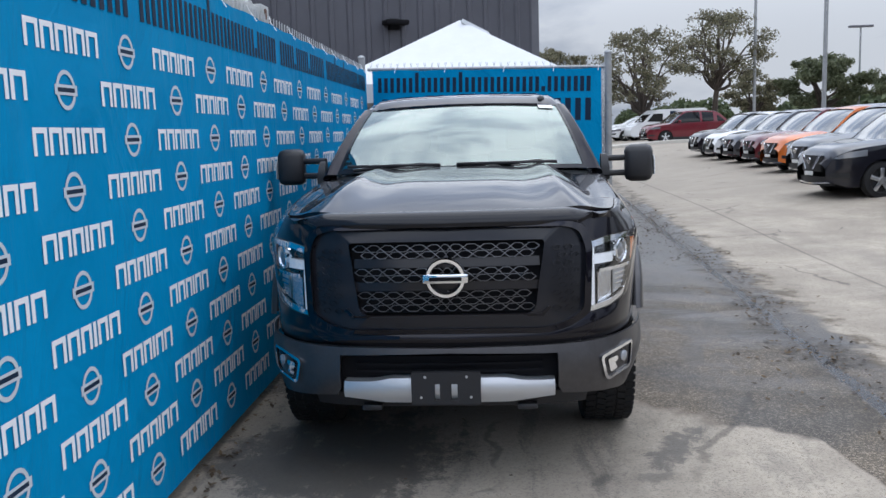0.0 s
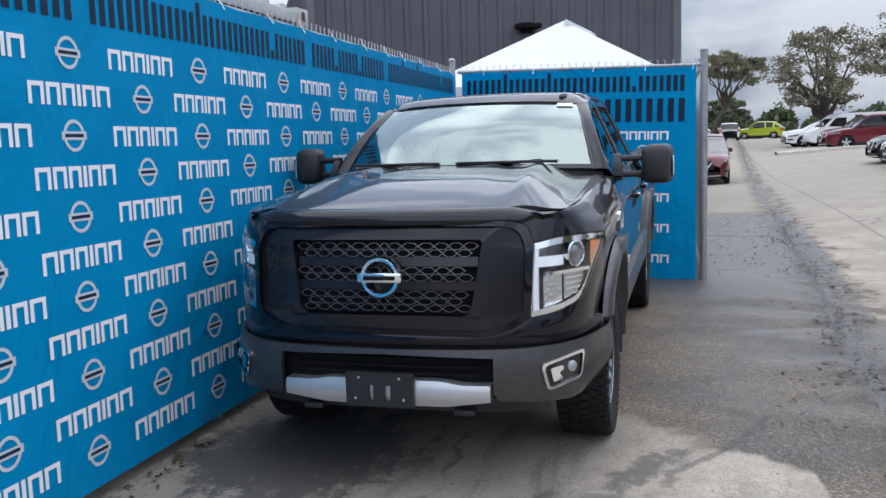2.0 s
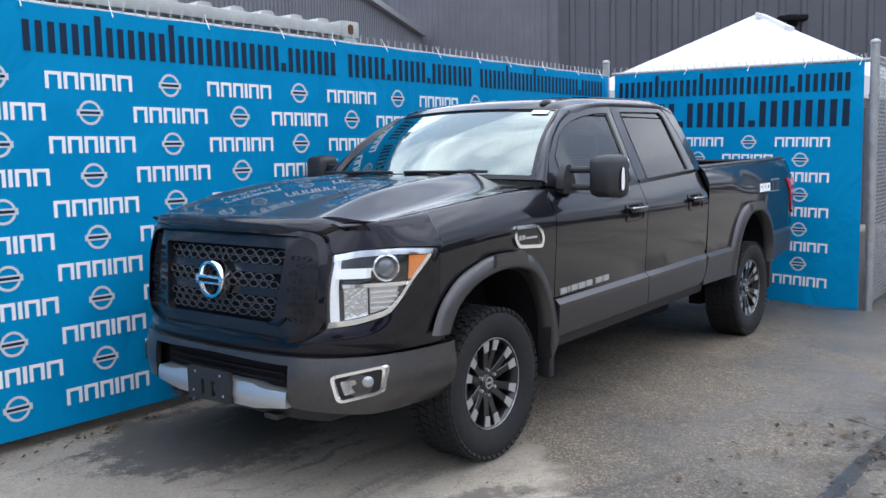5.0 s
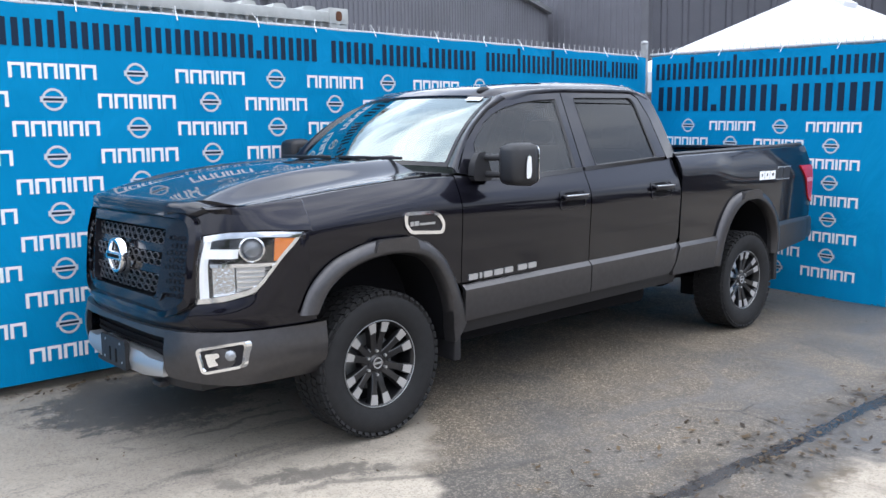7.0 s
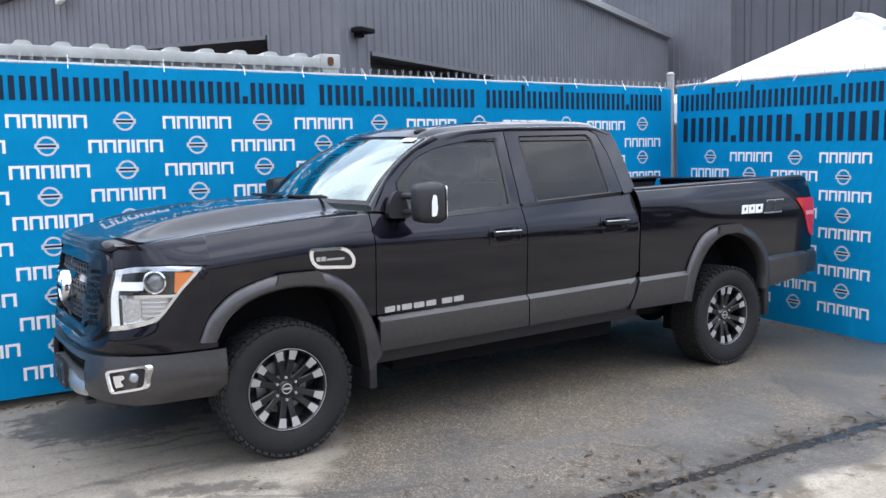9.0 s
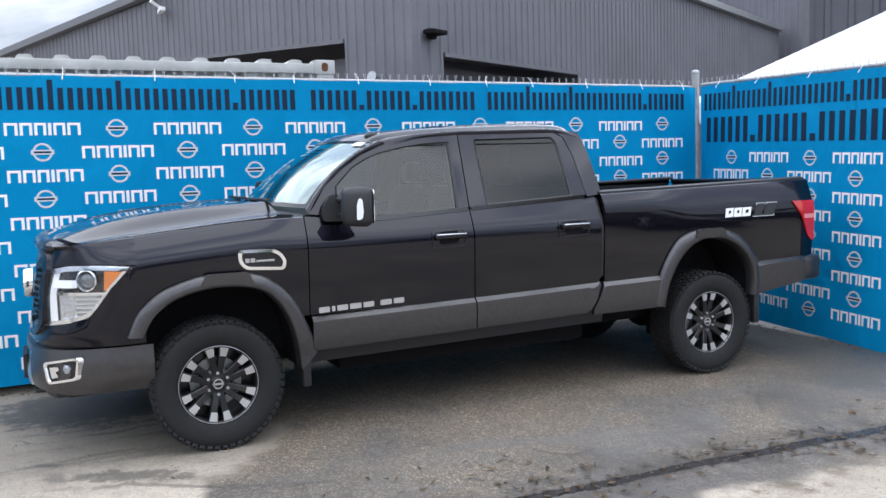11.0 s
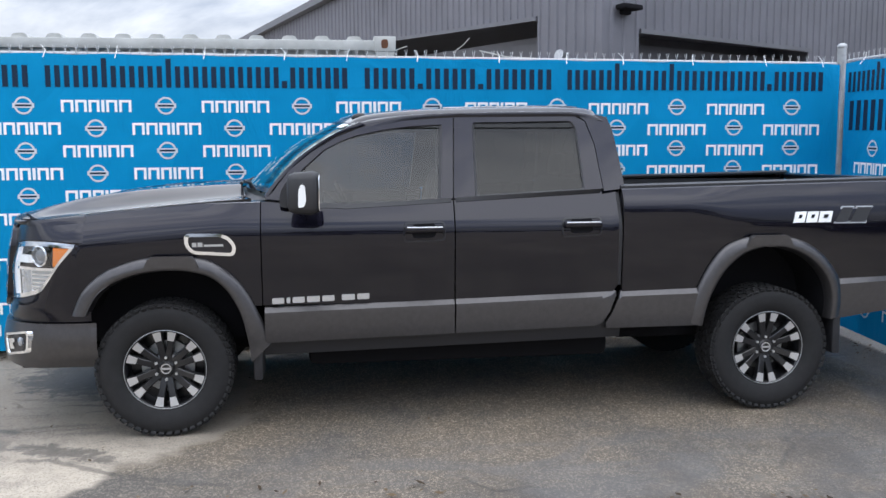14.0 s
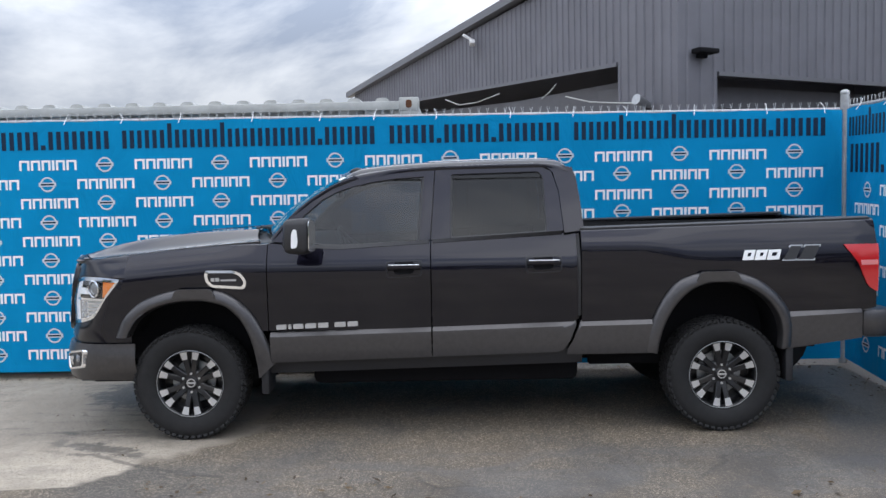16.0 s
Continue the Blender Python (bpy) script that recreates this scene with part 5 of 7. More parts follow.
        mm = pose(g * 1.185, 0.85, 1.475 + mz, 0, 0, -8 * g)
        box(bm, -0.095, 0.095, -0.085, 0.1, -0.125, 0.125, 0.045, mm)
        for v in bm.verts:
            if v.co.y < 0.85:
                v.co.x = g * 1.185 + (v.co.x - g * 1.185) * 0.93
                v.co.z = 1.475 + mz + (v.co.z - 1.475 - mz) * 0.95
        mir = part("mirror_housing", bm, TRIM, T, "black towing mirror", sharp=60)
        bm = bmesh.new()
        prism(bm, rounded([(0.802, 1.405), (0.838, 1.41), (0.848, 1.45), (0.842, 1.53), (0.82, 1.54), (0.805, 1.5)], 0.012, 3), lambda a, b, d: (g * (1.283 - 0.14 * (a - 0.82) + d), a + 0.02, b - 0.01 + mz), 0.005)
        part("signal_lens", bm, WHITE, mir, "white lens on the mirror")
        bm = bmesh.new()
        prism(bm, rounded([(-0.075, -0.105), (0.075, -0.105), (0.075, 0.105), (-0.075, 0.105)], 0.03, 3), lambda a, b, d: tuple(mm @ Vector((a, 0.1 + d, b))), 0.004)
        part("mirror_glass", bm, CHROME, mir)
        for z in (1.515, 1.415):
            bm = bmesh.new()
            tube(bm, (g * 0.93, 0.8, z + mz), (g * 1.11, 0.845, z + mz), 0.02, seg=10)
            part("mirror_arm", bm, TRIM, mir)
        bm = bmesh.new()
        prism(bm, rounded([(0.7, 1.38), (0.86, 1.375), (0.835, 1.47), (0.82, 1.545), (0.76, 1.55), (0.71, 1.48)], 0.03), lambda a, b, d: (g * (0.925 + d * (1.3 - 2.6 * max(0, b - 1.45))), a, b), 0.04)
        part("mirror_foot", bm, TRIM, mir)

        # headlamp
        hz = lambda s: lerp([(0.69, 1.165), (0.85, 1.19), (1.05, 1.195), (1.265, 1.183)], s)
        hl = lambda s: lerp([(0.69, 0.832), (0.85, 0.85), (1.0, 0.885), (1.06, 0.945), (1.14, 1.05), (1.25, 1.165), (1.265, 1.18)], s)
        S0, S1 = 0.7, 1.262
        ss = steps(S0, S1, 26)
        bm = bmesh.new()
        sheet(bm, ss, hl, hz, 12, lambda s, z: front(g * s, z, -0.055 * min(1, 8 * min(s - S0, S1 - s) + 0.0) - 0.004))
        lamp = part("headlamp", bm, GLOSSBLACK, T, "clear headlamp with chrome bezel and white light guide")
        bm = bmesh.new()
        sheet(bm, ss, hl, hz, 10, lambda s, z: front(g * s, z, 0.006))
        part("lens_cover", bm, CLEAR, lamp)

        def band(lo, hi, s0, s1, off, name, material, rows=3, n=12, label=""):
            bm = bmesh.new()
            sheet(bm, steps(s0, s1, n), lo, hi, rows, lambda s, z: front(g * s, z, off))
            hem(bm, (0, 0.03, 0))
            return part(name, bm, material, lamp, label)
        # bezel frame: top, bottom, inner upright
        band(lambda s: hz(s) - 0.03, hz, S0, S1, -0.006, "bezel", CHROME)
        band(hl, lambda s: min(hl(s) + 0.026, hz(s) - 0.001), S0, S1 - 0.03, -0.006, "bezel", CHROME)
        band(lambda s: hl(s) + 0.025, lambda s: hz(s) - 0.03, S0, S0 + 0.045, -0.012, "light_guide", LAMPWHITE, 6, 4, "white light guide")
        band(lambda s: 1.06, lambda s: 1.105, S0 + 0.045, S0 + 0.19, -0.014, "light_guide", LAMPWHITE, 2, 5)
        band(lambda s: hl(s) + 0.025, lambda s: 1.015, S0 + 0.085, S0 + 0.2, -0.03, "reflector", REFLECTOR, 5, 6)
        band(lambda s: hl(s) + 0.03, lambda s: 1.015, S0 + 0.21, S0 + 0.36, -0.026, "reflector", SILVER, 5, 6)
        band(lambda s: 1.018, lambda s: 1.035, S0 + 0.08, S0 + 0.42, -0.012, "bezel", CHROME, 1, 10)
        band(lambda s: max(hl(s) + 0.012, 1.045), lambda s: hz(s) - 0.035, S1 - 0.16, S1 - 0.035, -0.008, "side_marker", AMBER, 4, 6, "amber side marker")
        for i in range(4):
            z = 0.915 + 0.025 * i
            band(lambda s: z, lambda s: z + 0.008, S0 + 0.215, S0 + 0.35, -0.018, "reflector_rib", CHROME, 1, 5)
        # projector
        c = front(g * (S0 + 0.285), 1.105, -0.045)
        d = front(g * (S0 + 0.285), 1.105, 0.1) - c
        d.normalize()
        q = Matrix.Translation(c) @ Vector((1, 0, 0)).rotation_difference(d).to_matrix().to_4x4()
        bm = bmesh.new()
        lathe(bm, [(0.0, 0.066), (0.03, 0.064), (0.034, 0.056), (0.022, 0.05), (0.0, 0.05)], 28, q)
        part("projector_ring", bm, CHROME, lamp)
        bm = bmesh.new()
        lathe(bm, [(0.0, 0.05), (0.018, 0.044), (0.03, 0.03), (0.036, 0.012), (0.0365, 0.0005)], 24, q)
        part("projector_lens", bm, mat("projector glass", (0.16, 0.17, 0.19), 0.05, 0.2, 1.0), lamp)

        # fog lamp with chrome surround
        fc = s_of_x(0.8)
        fo = [(fc - 0.13, 0.625), (fc + 0.115, 0.665), (fc + 0.1, 0.53), (fc - 0.1, 0.495)]
        fi = [(fc - 0.114, 0.613), (fc + 0.102, 0.65), (fc + 0.088, 0.543), (fc - 0.089, 0.51)]
        bm = bmesh.new()
        outline(bm, [rounded(fo, 0.03), rounded(fi, 0.02)], lambda a, b: front(g * a, b, 0.06))
        hem(bm, (0, 0.03, 0))
        fog = part("fog_lamp_surround", bm, CHROME, T, "chrome fog lamp surround")
        bm = bmesh.new()
        outline(bm, [rounded(fi, 0.02)], lambda a, b: front(g * a, b, 0.0525))
        part("fog_recess", bm, GLOSSBLACK, fog)
        bm = bmesh.new()
        outline(bm, [rounded([(fc - 0.085, 0.598), (fc - 0.02, 0.606), (fc - 0.015, 0.585), (fc - 0.04, 0.575), (fc - 0.02, 0.545), (fc - 0.068, 0.532)], 0.008, 2)], lambda a, b: front(g * a, b, 0.056))
        part("fog_trim", bm, CHROME, fog)
        c = front(g * (fc + 0.035), 0.592, 0.044)
        d = (front(g * (fc + 0.03), 0.592, 0.1) - c).normalized()
        q = Matrix.Translation(c) @ Vector((1, 0, 0)).rotation_difference(d).to_matrix().to_4x4()
        bm = bmesh.new()
        lathe(bm, [(0.0, 0.027), (0.012, 0.026), (0.016, 0.019), (0.019, 0.0005)], 20, q)
        part("fog_bulb", bm, CARLAMP, fog)

        # nose panel under the headlamp
        bm = bmesh.new()
        nt = lambda s: lerp([(0.0, 0.765), (0.5, 0.775), (0.6, 0.8), (0.7, 0.832), (0.85, 0.846), (1.0, 0.88), (1.06, 0.94), (1.14, 1.045), (1.25, 1.16), (1.27, 1.29), (1.36, 1.29)], s)
        sheet(bm, steps(0.0, S_END, 56), lambda s: lerp([(0, 0.688), (0.9, 0.7), (1.25, 0.715), (1.36, 0.72)], s), nt, 8, lambda s, z: front(g * s, z, 0.012 * min(1, max(0, (1.2 - s) / 0.3)) * math.sin(math.pi * min(1, (z - 0.69) / max(0.02, nt(s) - 0.69)))))
        hem(bm, (0, 0.03, 0))
        part("nose_panel", bm, PAINT, T)
        # panel between headlamp and bonnet
        bm = bmesh.new()
        sheet(bm, steps(0.66, S_END, 24), lambda s: lerp([(0.66, 1.172), (0.85, 1.196), (1.05, 1.2), (1.32, 1.187)], s), lambda s: lerp([(0.66, 1.29), (0.9, 1.275), (1.32, 1.3)], s), 5,
              lambda s, z: front(g * s, z, 0.002) + Vector((0, 0.0, 0)))
        # and over the corner onto the bonnet's edge
        def corner(s, t):
            p = front(g * s, lerp([(0.66, 1.29), (0.9, 1.275), (1.32, 1.3)], s), 0.002)
            y = max(-0.9, p.y)
            e = hood_edge(y) + 0.004
            q = Vector((g * e, max(p.y, -0.93), hood_z(e, y) - 0.004))
            return p.lerp(q, t) + Vector((0, 0, 0.018 * math.sin(math.pi * t)))
        sheet(bm, steps(0.66, S_END, 28), lambda s: 0, lambda s: 1, 5, corner)
        hem(bm, (0, 0.03, -0.02))
        part("lamp_brow", bm, PAINT, T)

    # bumper, one piece round the nose
    bm = bmesh.new()
    lo = lambda s: lerp([(0, 0.535), (0.5, 0.535), (0.54, 0.46), (0.9, 0.43), (1.33, 0.44)], abs(s))
    hi = lambda s: lerp([(0, 0.69), (0.9, 0.702), (1.33, 0.716)], abs(s))
    def skin(s, z):
        bulge = 0.03 + 0.02 * math.sin(math.pi * min(1, max(0, (z - 0.43) / 0.27)))
        return front(s, z, bulge)
    fog_c = s_of_x(0.8)
    sheet(bm, steps(-1.33, -0.52, 40), lo, hi, 10, skin)
    sheet(bm, steps(0.52, 1.33, 40), lo, hi, 10, skin)
    sheet(bm, steps(-0.52, 0.52, 30), lambda s: 0.668 - 0.02 * abs(s), hi, 3, skin)
    hem(bm, (0, 0.03, 0))
    bumper = part("front_bumper", bm, GREY, T, "satin grey front bumper")
    bm = bmesh.new()
    sheet(bm, steps(-0.62, 0.62, 24), lambda s: 0.44, lambda s: 0.69, 4, lambda s, z: front(s, z, -0.035))
    part("air_intake", bm, DARK, bumper)
    for k in range(3):
        bm = bmesh.new()
        z = 0.56 + 0.035 * k
        sheet(bm, steps(-0.46, 0.46, 20), lambda s: z, lambda s: z + 0.012, 1, lambda s, zz: front(s, zz, -0.012))
        hem(bm, (0, 0.02, 0))
        part("intake_bar", bm, DARK, bumper)
    bm = bmesh.new()
    lo2 = lambda s: lerp([(0, 0.425), (0.3, 0.425), (0.4, 0.44), (0.5, 0.452)], abs(s))
    hi2 = lambda s: lerp([(0, 0.545), (0.28, 0.545), (0.36, 0.53), (0.5, 0.528)], abs(s))
    sheet(bm, steps(-0.505, 0.505, 30), lo2, hi2, 6, lambda s, z: front(s, z, 0.03 + 0.015 * math.sin(math.pi * (z - 0.425) / 0.12)))
    hem(bm, (0, 0.08, 0))
    part("skid_plate", bm, SILVER, bumper, "silver skid plate")
    bm = bmesh.new()
    sheet(bm, steps(-0.7, 0.7, 24), lambda s: 0.385, lambda s: 0.46, 3, lambda s, z: front(s, z, -0.01 - 0.4 * (0.46 - z)))
    hem(bm, (0, 0.25, 0))
    part("lower_valance", bm, TRIM, bumper)
    for g in (1, -1):
        bm = bmesh.new()
        box(bm, g * 0.38 - 0.05, g * 0.38 + 0.05, -1.03, -0.9, 0.375, 0.405, 0.01)
        part("tow_hook", bm, TRIM, bumper)
    # plate bracket
    bm = bmesh.new()
    pb = rounded([(-0.177, 0.424), (0.157, 0.424), (0.157, 0.582), (-0.177, 0.582)], 0.008, 2)
    outline(bm, [pb, [(-0.04, 0.445), (-0.04, 0.525), (-0.065, 0.525), (-0.065, 0.445)], [(0.045, 0.445), (0.045, 0.525), (0.015, 0.525), (0.015, 0.445)]], lambda a, b: (a, -1.095, b))
    hem(bm, (0, 0.025, 0))
    br = part("plate_bracket", bm, TRIM, T, "empty black number-plate bracket")
    for x, z in ((-0.11, 0.56), (0.09, 0.56), (-0.13, 0.46), (0.11, 0.46)):
        bm = bmesh.new()
        tube(bm, (x, -1.097, z), (x, -1.092, z), 0.007, seg=8)
        part("bolt", bm, SILVER, br)

    # grille surround
    bm = bmesh.new()
    go = [(-0.70, 0.835), (-0.6, 0.778), (-0.5, 0.752), (0.5, 0.752), (0.6, 0.778), (0.70, 0.835), (0.715, 1.165), (0.68, 1.26), (0.6, 1.285), (-0.6, 1.285), (-0.68, 1.26), (-0.715, 1.165)]
    gi = [(-0.475, 1.198), (-0.425, 0.87), (-0.39, 0.845), (0.39, 0.845), (0.425, 0.87), (0.475, 1.198)]
    outline(bm, [rounded(go, 0.03, 3), rounded(gi, 0.02, 3)], lambda a, b: front(a, b, 0.01))
    hem(bm, (0, 0.06, 0))
    gr = part("grille_surround", bm, GLOSSBLACK, T, "gloss black grille surround")
    bm = bmesh.new()
    outline(bm, [rounded([(-0.5, 0.878), (-0.46, 0.835), (0.46, 0.835), (0.5, 0.878), (0.485, 0.882), (0.45, 0.848), (-0.45, 0.848), (-0.485, 0.882)], 0.004, 1)], lambda a, b: front(a, b, 0.018))
    hem(bm, (0, 0.02, 0))
    part("grille_lip", bm, PAINT, gr)
    bm = bmesh.new()
    sheet(bm, steps(-0.49, 0.49, 10), lambda s: 0.83, lambda s: 1.23, 4, lambda s, z: front(s, z, -0.07))
    part("grille_backing", bm, DARK, gr)
    # raised rim of the surround
    bm = bmesh.new()
    rim_o = [(p[0] * 0.985, 1.03 + (p[1] - 1.03) * 0.985) for p in go]
    rim_i = [(p[0] * 0.935, 1.03 + (p[1] - 1.03) * 0.9) for p in go]
    outline(bm, [rounded(rim_o, 0.03, 3), rounded(rim_i, 0.04, 3)], lambda a, b: front(a, b, 0.03))
    hem(bm, (0, 0.03, 0))
    part("grille_rim", bm, PAINT, gr)
    # honeycomb: rows of flattened hexagons between dark bars
    def hexcell(bm, a, z, w, h, t, off):
        pts = [(a - w, z), (a - w * 0.42, z + h), (a + w * 0.42, z + h), (a + w, z), (a + w * 0.42, z - h), (a - w * 0.42, z - h)]
        q = [[bm.verts.new(front(a + (p[0] - a) * k, z + (p[1] - z) * k, off + o)) for k, o in ((1.07, 0), (1.05, 0.008), (0.93, 0.008), (0.91, 0))] for p in pts]
        for i in range(6):
            u, v = q[i], q[(i + 1) % 6]
            for j in range(3):
                bm.faces.new((u[j], v[j], v[j + 1], u[j + 1]))
    mesh_grey = mat("grille mesh satin", (0.17, 0.17, 0.18), 0.32, 0.7)
    for row, (zc, wd) in enumerate(((1.166, 0.462), (1.134, 0.455), (1.054, 0.45), (1.022, 0.446), (0.942, 0.436), (0.91, 0.43), (0.878, 0.42))):
        bm = bmesh.new()
        k = 0
        a = -wd + (0.035 if row % 2 == 0 else 0.07)
        while a < wd - 0.02:
            hexcell(bm, a, zc, 0.036, 0.0155, 0.005, -0.028)
            a += 0.0705
        tagged(part("grille_mesh", bm, mesh_grey, gr, sharp=20), kind="stuff")
    for z in (1.095, 0.983):
        bm = bmesh.new()
        sheet(bm, steps(-0.455, 0.455, 12), lambda s: z - 0.022, lambda s: z + 0.022, 2, lambda s, zz: front(s, zz, -0.03))
        hem(bm, (0, 0.03, 0))
        part("grille_bar", bm, GLOSSBLACK, gr)
    for g in (1, -1):
        bm = bmesh.new()
        i = 0
        for k in range(9):
            z = 0.87 + 0.036 * k
            for j in range(2):
                a = 0.53 + 0.062 * j + (0.03 if k % 2 else 0.0)
                hexcell(bm, g * a, z, 0.021, 0.011, 0.005, 0.0026)
        tagged(part("side_mesh", bm, GLOSSBLACK, gr), kind="stuff")
    # roundel
    bm = bmesh.new()
    c = front(0, 1.03, 0.014)
    q = Matrix.Translation(c) @ pose(0, 0, 0, 0, 0, -90)
    lathe(bm, [(-0.03, 0.098), (0.01, 0.098), (0.022, 0.092), (0.022, 0.078), (0.01, 0.072), (-0.03, 0.072)], 40, q)
    em = part("grille_emblem", bm, CHROME, T, "chrome ring emblem with a plain cross bar")
    bm = bmesh.new()
    box(bm, -0.11, 0.11, -1.066, -1.03, 1.005, 1.053, 0.01)
    bar = part("emblem_bar", bm, CHROME, em)
    bm = bmesh.new()
    box(bm, -0.078, 0.078, -1.069, -1.06, 1.019, 1.038, 0.003)
    part("emblem_stripe", bm, DARK, bar)

    # bonnet
    bm = bmesh.new()
    rows, cols = 60, 80
    def cowl(x):
        return 0.47 - 0.22 * (x / 0.88) ** 2 + 0.22 * 0
    grid = []
    for i in range(rows + 1):
        row = []
        for j in range(cols + 1):
            w = -1 + 2 * j / cols
            y_end = 0.40 + 0.13 * w * w
            y_start = -0.955 + 0.25 * abs(w) ** 4
            y = y_start + (y_end - y_start) * i / rows
            x = w * hood_edge(y)
            row.append(bm.verts.new((x, y, hood_z(x, y))))
        grid.append(row)
    for a, b in zip(grid, grid[1:]):
        for j in range(cols):
            bm.faces.new((a[j], a[j + 1], b[j + 1], b[j]))
    hem(bm, (0, 0, -0.03))
    part("bonnet", bm, PAINT, T)
    # smoked deflector along the bonnet's leading edge
    bm = bmesh.new()
    prof = [(-0.79, 1.262), (-0.71, 1.318), (-0.6, 1.335), (0.6, 1.335), (0.71, 1.318), (0.79, 1.262)]
    us = steps(-0.715, 0.715, 52)
    sheet(bm, us, lambda x: 0, lambda x: 1, 6, lambda x, t: (x, lerp([(0, -0.985), (0.45, -0.965), (0.62, -0.93), (0.76, -0.84)], abs(x)) + 0.075 * t * t, lerp(prof, x) + (-0.05 + 0.055 * math.sin(t * 1.57)) * min(1, max(0.1, (0.72 - abs(x)) / 0.08))))
    hem(bm, (0, 0.01, -0.02))
    part("bonnet_deflector", bm, GLOSSBLACK, T, "smoked black deflector on the bonnet edge")
    # filler behind the deflector
    bm = bmesh.new()
    sheet(bm, steps(-0.7, 0.7, 20), lambda x: 1.24, lambda x: 1.31, 2, lambda x, z: front(s_of_x(abs(x)) * (1 if x >= 0 else -1), z, -0.01) + Vector((0, 0.015, 0)))
    part("bonnet_seal", bm, DARK, T)

    # cowl and wipers
    bm = bmesh.new()
    sheet(bm, steps(-0.86, 0.86, 20), lambda x: 0, lambda x: 1, 3, lambda x, t: (x, 0.38 + 0.13 * (x / 0.88) ** 2 + 0.13 * t, 1.462 - 0.05 * (x / 0.86) ** 2 + 0.01 * t))
    part("cowl", bm, TRIM, T)
    for x0, x1, y0 in ((-0.72, -0.12, 0.36), (-0.02, 0.62, 0.36)):
        bm = bmesh.new()
        tube(bm, (x0 + 0.03, y0 + 0.13, 1.49), (x1 - 0.1, y0 + 0.1, 1.525), 0.012, 0.008, seg=8)
        wp = part("wiper_arm", bm, TRIM, T)
        bm = bmesh.new()
        box(bm, x0, x1, y0 + 0.08, y0 + 0.098, 1.508, 1.526, 0.005)
        part("wiper_blade", bm, TRIM, wp)

    # windscreen
    def screen(u, t):
        """u from -1 to 1 across, t from 0 at the cowl to 1 at the roof."""
        xw = 0.825 + (0.665 - 0.825) * t
        y = 0.43 + 0.62 * t + 0.06 * math.sin(math.pi * t) * -0.6 + 0.2 * u * u * (1 - 0.35 * t)
        z = 1.48 + 0.43 * t + 0.025 * math.sin(math.pi * t) - 0.02 * u * u
        return Vector((u * xw, y, z))
    bm = bmesh.new()
    sheet(bm, steps(-1, 1, 24), lambda u: 0, lambda u: 1, 14, screen)
    part("windscreen", bm, SHIELD, T, "green-tinted windscreen")
    bm = bmesh.new()
    for u0, u1, t0, t1 in ((-1, 1, 0, 0.05), (-1, 1, 0.975, 1.0), (-1, -0.975, 0.05, 0.975), (0.975, 1, 0.05, 0.975)):
        sheet(bm, steps(u0, u1, 20 if u1 - u0 > 1 else 2), lambda u: t0, lambda u: t1, 8, lambda u, t: screen(u, t) + Vector((0, -0.003, 0.003)))
    part("windscreen_border", bm, GLOSSBLACK, T)
    bm = bmesh.new()
    sheet(bm, steps(0.78, 0.93, 4), lambda u: 0.9, lambda u: 0.965, 2, lambda u, t: screen(u, t) + Vector((0, -0.006, 0.006)))
    part("window_sticker", bm, WHITE, T, "small white paper sticker on the glass")
    # A pillars
    for g in (1, -1):
        bm = bmesh.new()
        edge = [(0.0, (0.62, 1.43)), (0.2, (0.70, 1.535)), (0.4, (0.81, 1.645)), (0.6, (0.93, 1.73)), (0.8, (1.07, 1.81)), (1.0, (1.24, 1.872))]
        ey, ez = [(t, p[0]) for t, p in edge], [(t, p[1]) for t, p in edge]
        def pillar(t, w):
            a = screen(g * 1.0, t)
            y, z = ease(ey, t), ease(ez, t)
            b = Vector((g * tumble(y, z), y, z))
            c = a.lerp(b, w)
            out = Vector((g, -0.6, 0.6)).normalized() * 0.03 * math.sin(math.pi * w)
            return c + out
        sheet(bm, steps(0, 1, 16), lambda t: 0, lambda t: 1, 6, pillar)
        hem(bm, (-0.02 * g, 0.02, -0.01))
        part("windscreen_pillar", bm, PAINT, T)
        # B and C pillars
        bm = bmesh.new()
        outline(bm, [[(1.66, 1.42), (1.70, 1.925), (1.95, 1.93), (1.93, 1.43)]], lambda a, b: (g * (tumble(a, b) - 0.022), a, b))
        hem(bm, (-0.06 * g, 0, 0))
        part("centre_pillar", bm, TRIM, T)
        bm = bmesh.new()
        cp = [(2.725, 1.455), (2.705, 1.75), (2.668, 1.9), (2.62, 1.935), (2.74, 1.944), (2.79, 1.935), (2.82, 1.91), (2.838, 1.86), (2.855, 1.7), (2.866, 1.5), (2.862, 1.468)]
        outline(bm, [cp], lambda a, b: (g * (tumble(a, b) + 0.002 - 0.018 * max(0, (a - 2.73) / 0.13) ** 2), a, b))
        hem(bm, (-0.05 * g, 0, 0))
        part("rear_pillar", bm, PAINT, T)
        # strip of body between the rear door and the bed
        bm = bmesh.new()
        sheet(bm, steps(2.81, 2.832, 2), lambda y: 0.86, lambda y: 1.47, 10, lambda y, z: (g * (half(y, z) - 0.012), y, z))
        hem(bm, (-0.1 * g, 0, 0))
        part("cab_corner", bm, TRIM, T)

    # roof
    bm = bmesh.new()
    def roof(y, u):
        half_w = lerp([(1.05, 0.655), (1.25, 0.664), (1.6, 0.667), (2.6, 0.663), (2.8, 0.645)], y)
        z0 = ease([(1.03, 1.893), (1.1, 1.927), (1.2, 1.949), (1.5, 1.973), (1.84, 1.986), (2.34, 1.995), (2.66, 1.99), (2.77, 1.972), (2.82, 1.93)], y)
        a = abs(u)
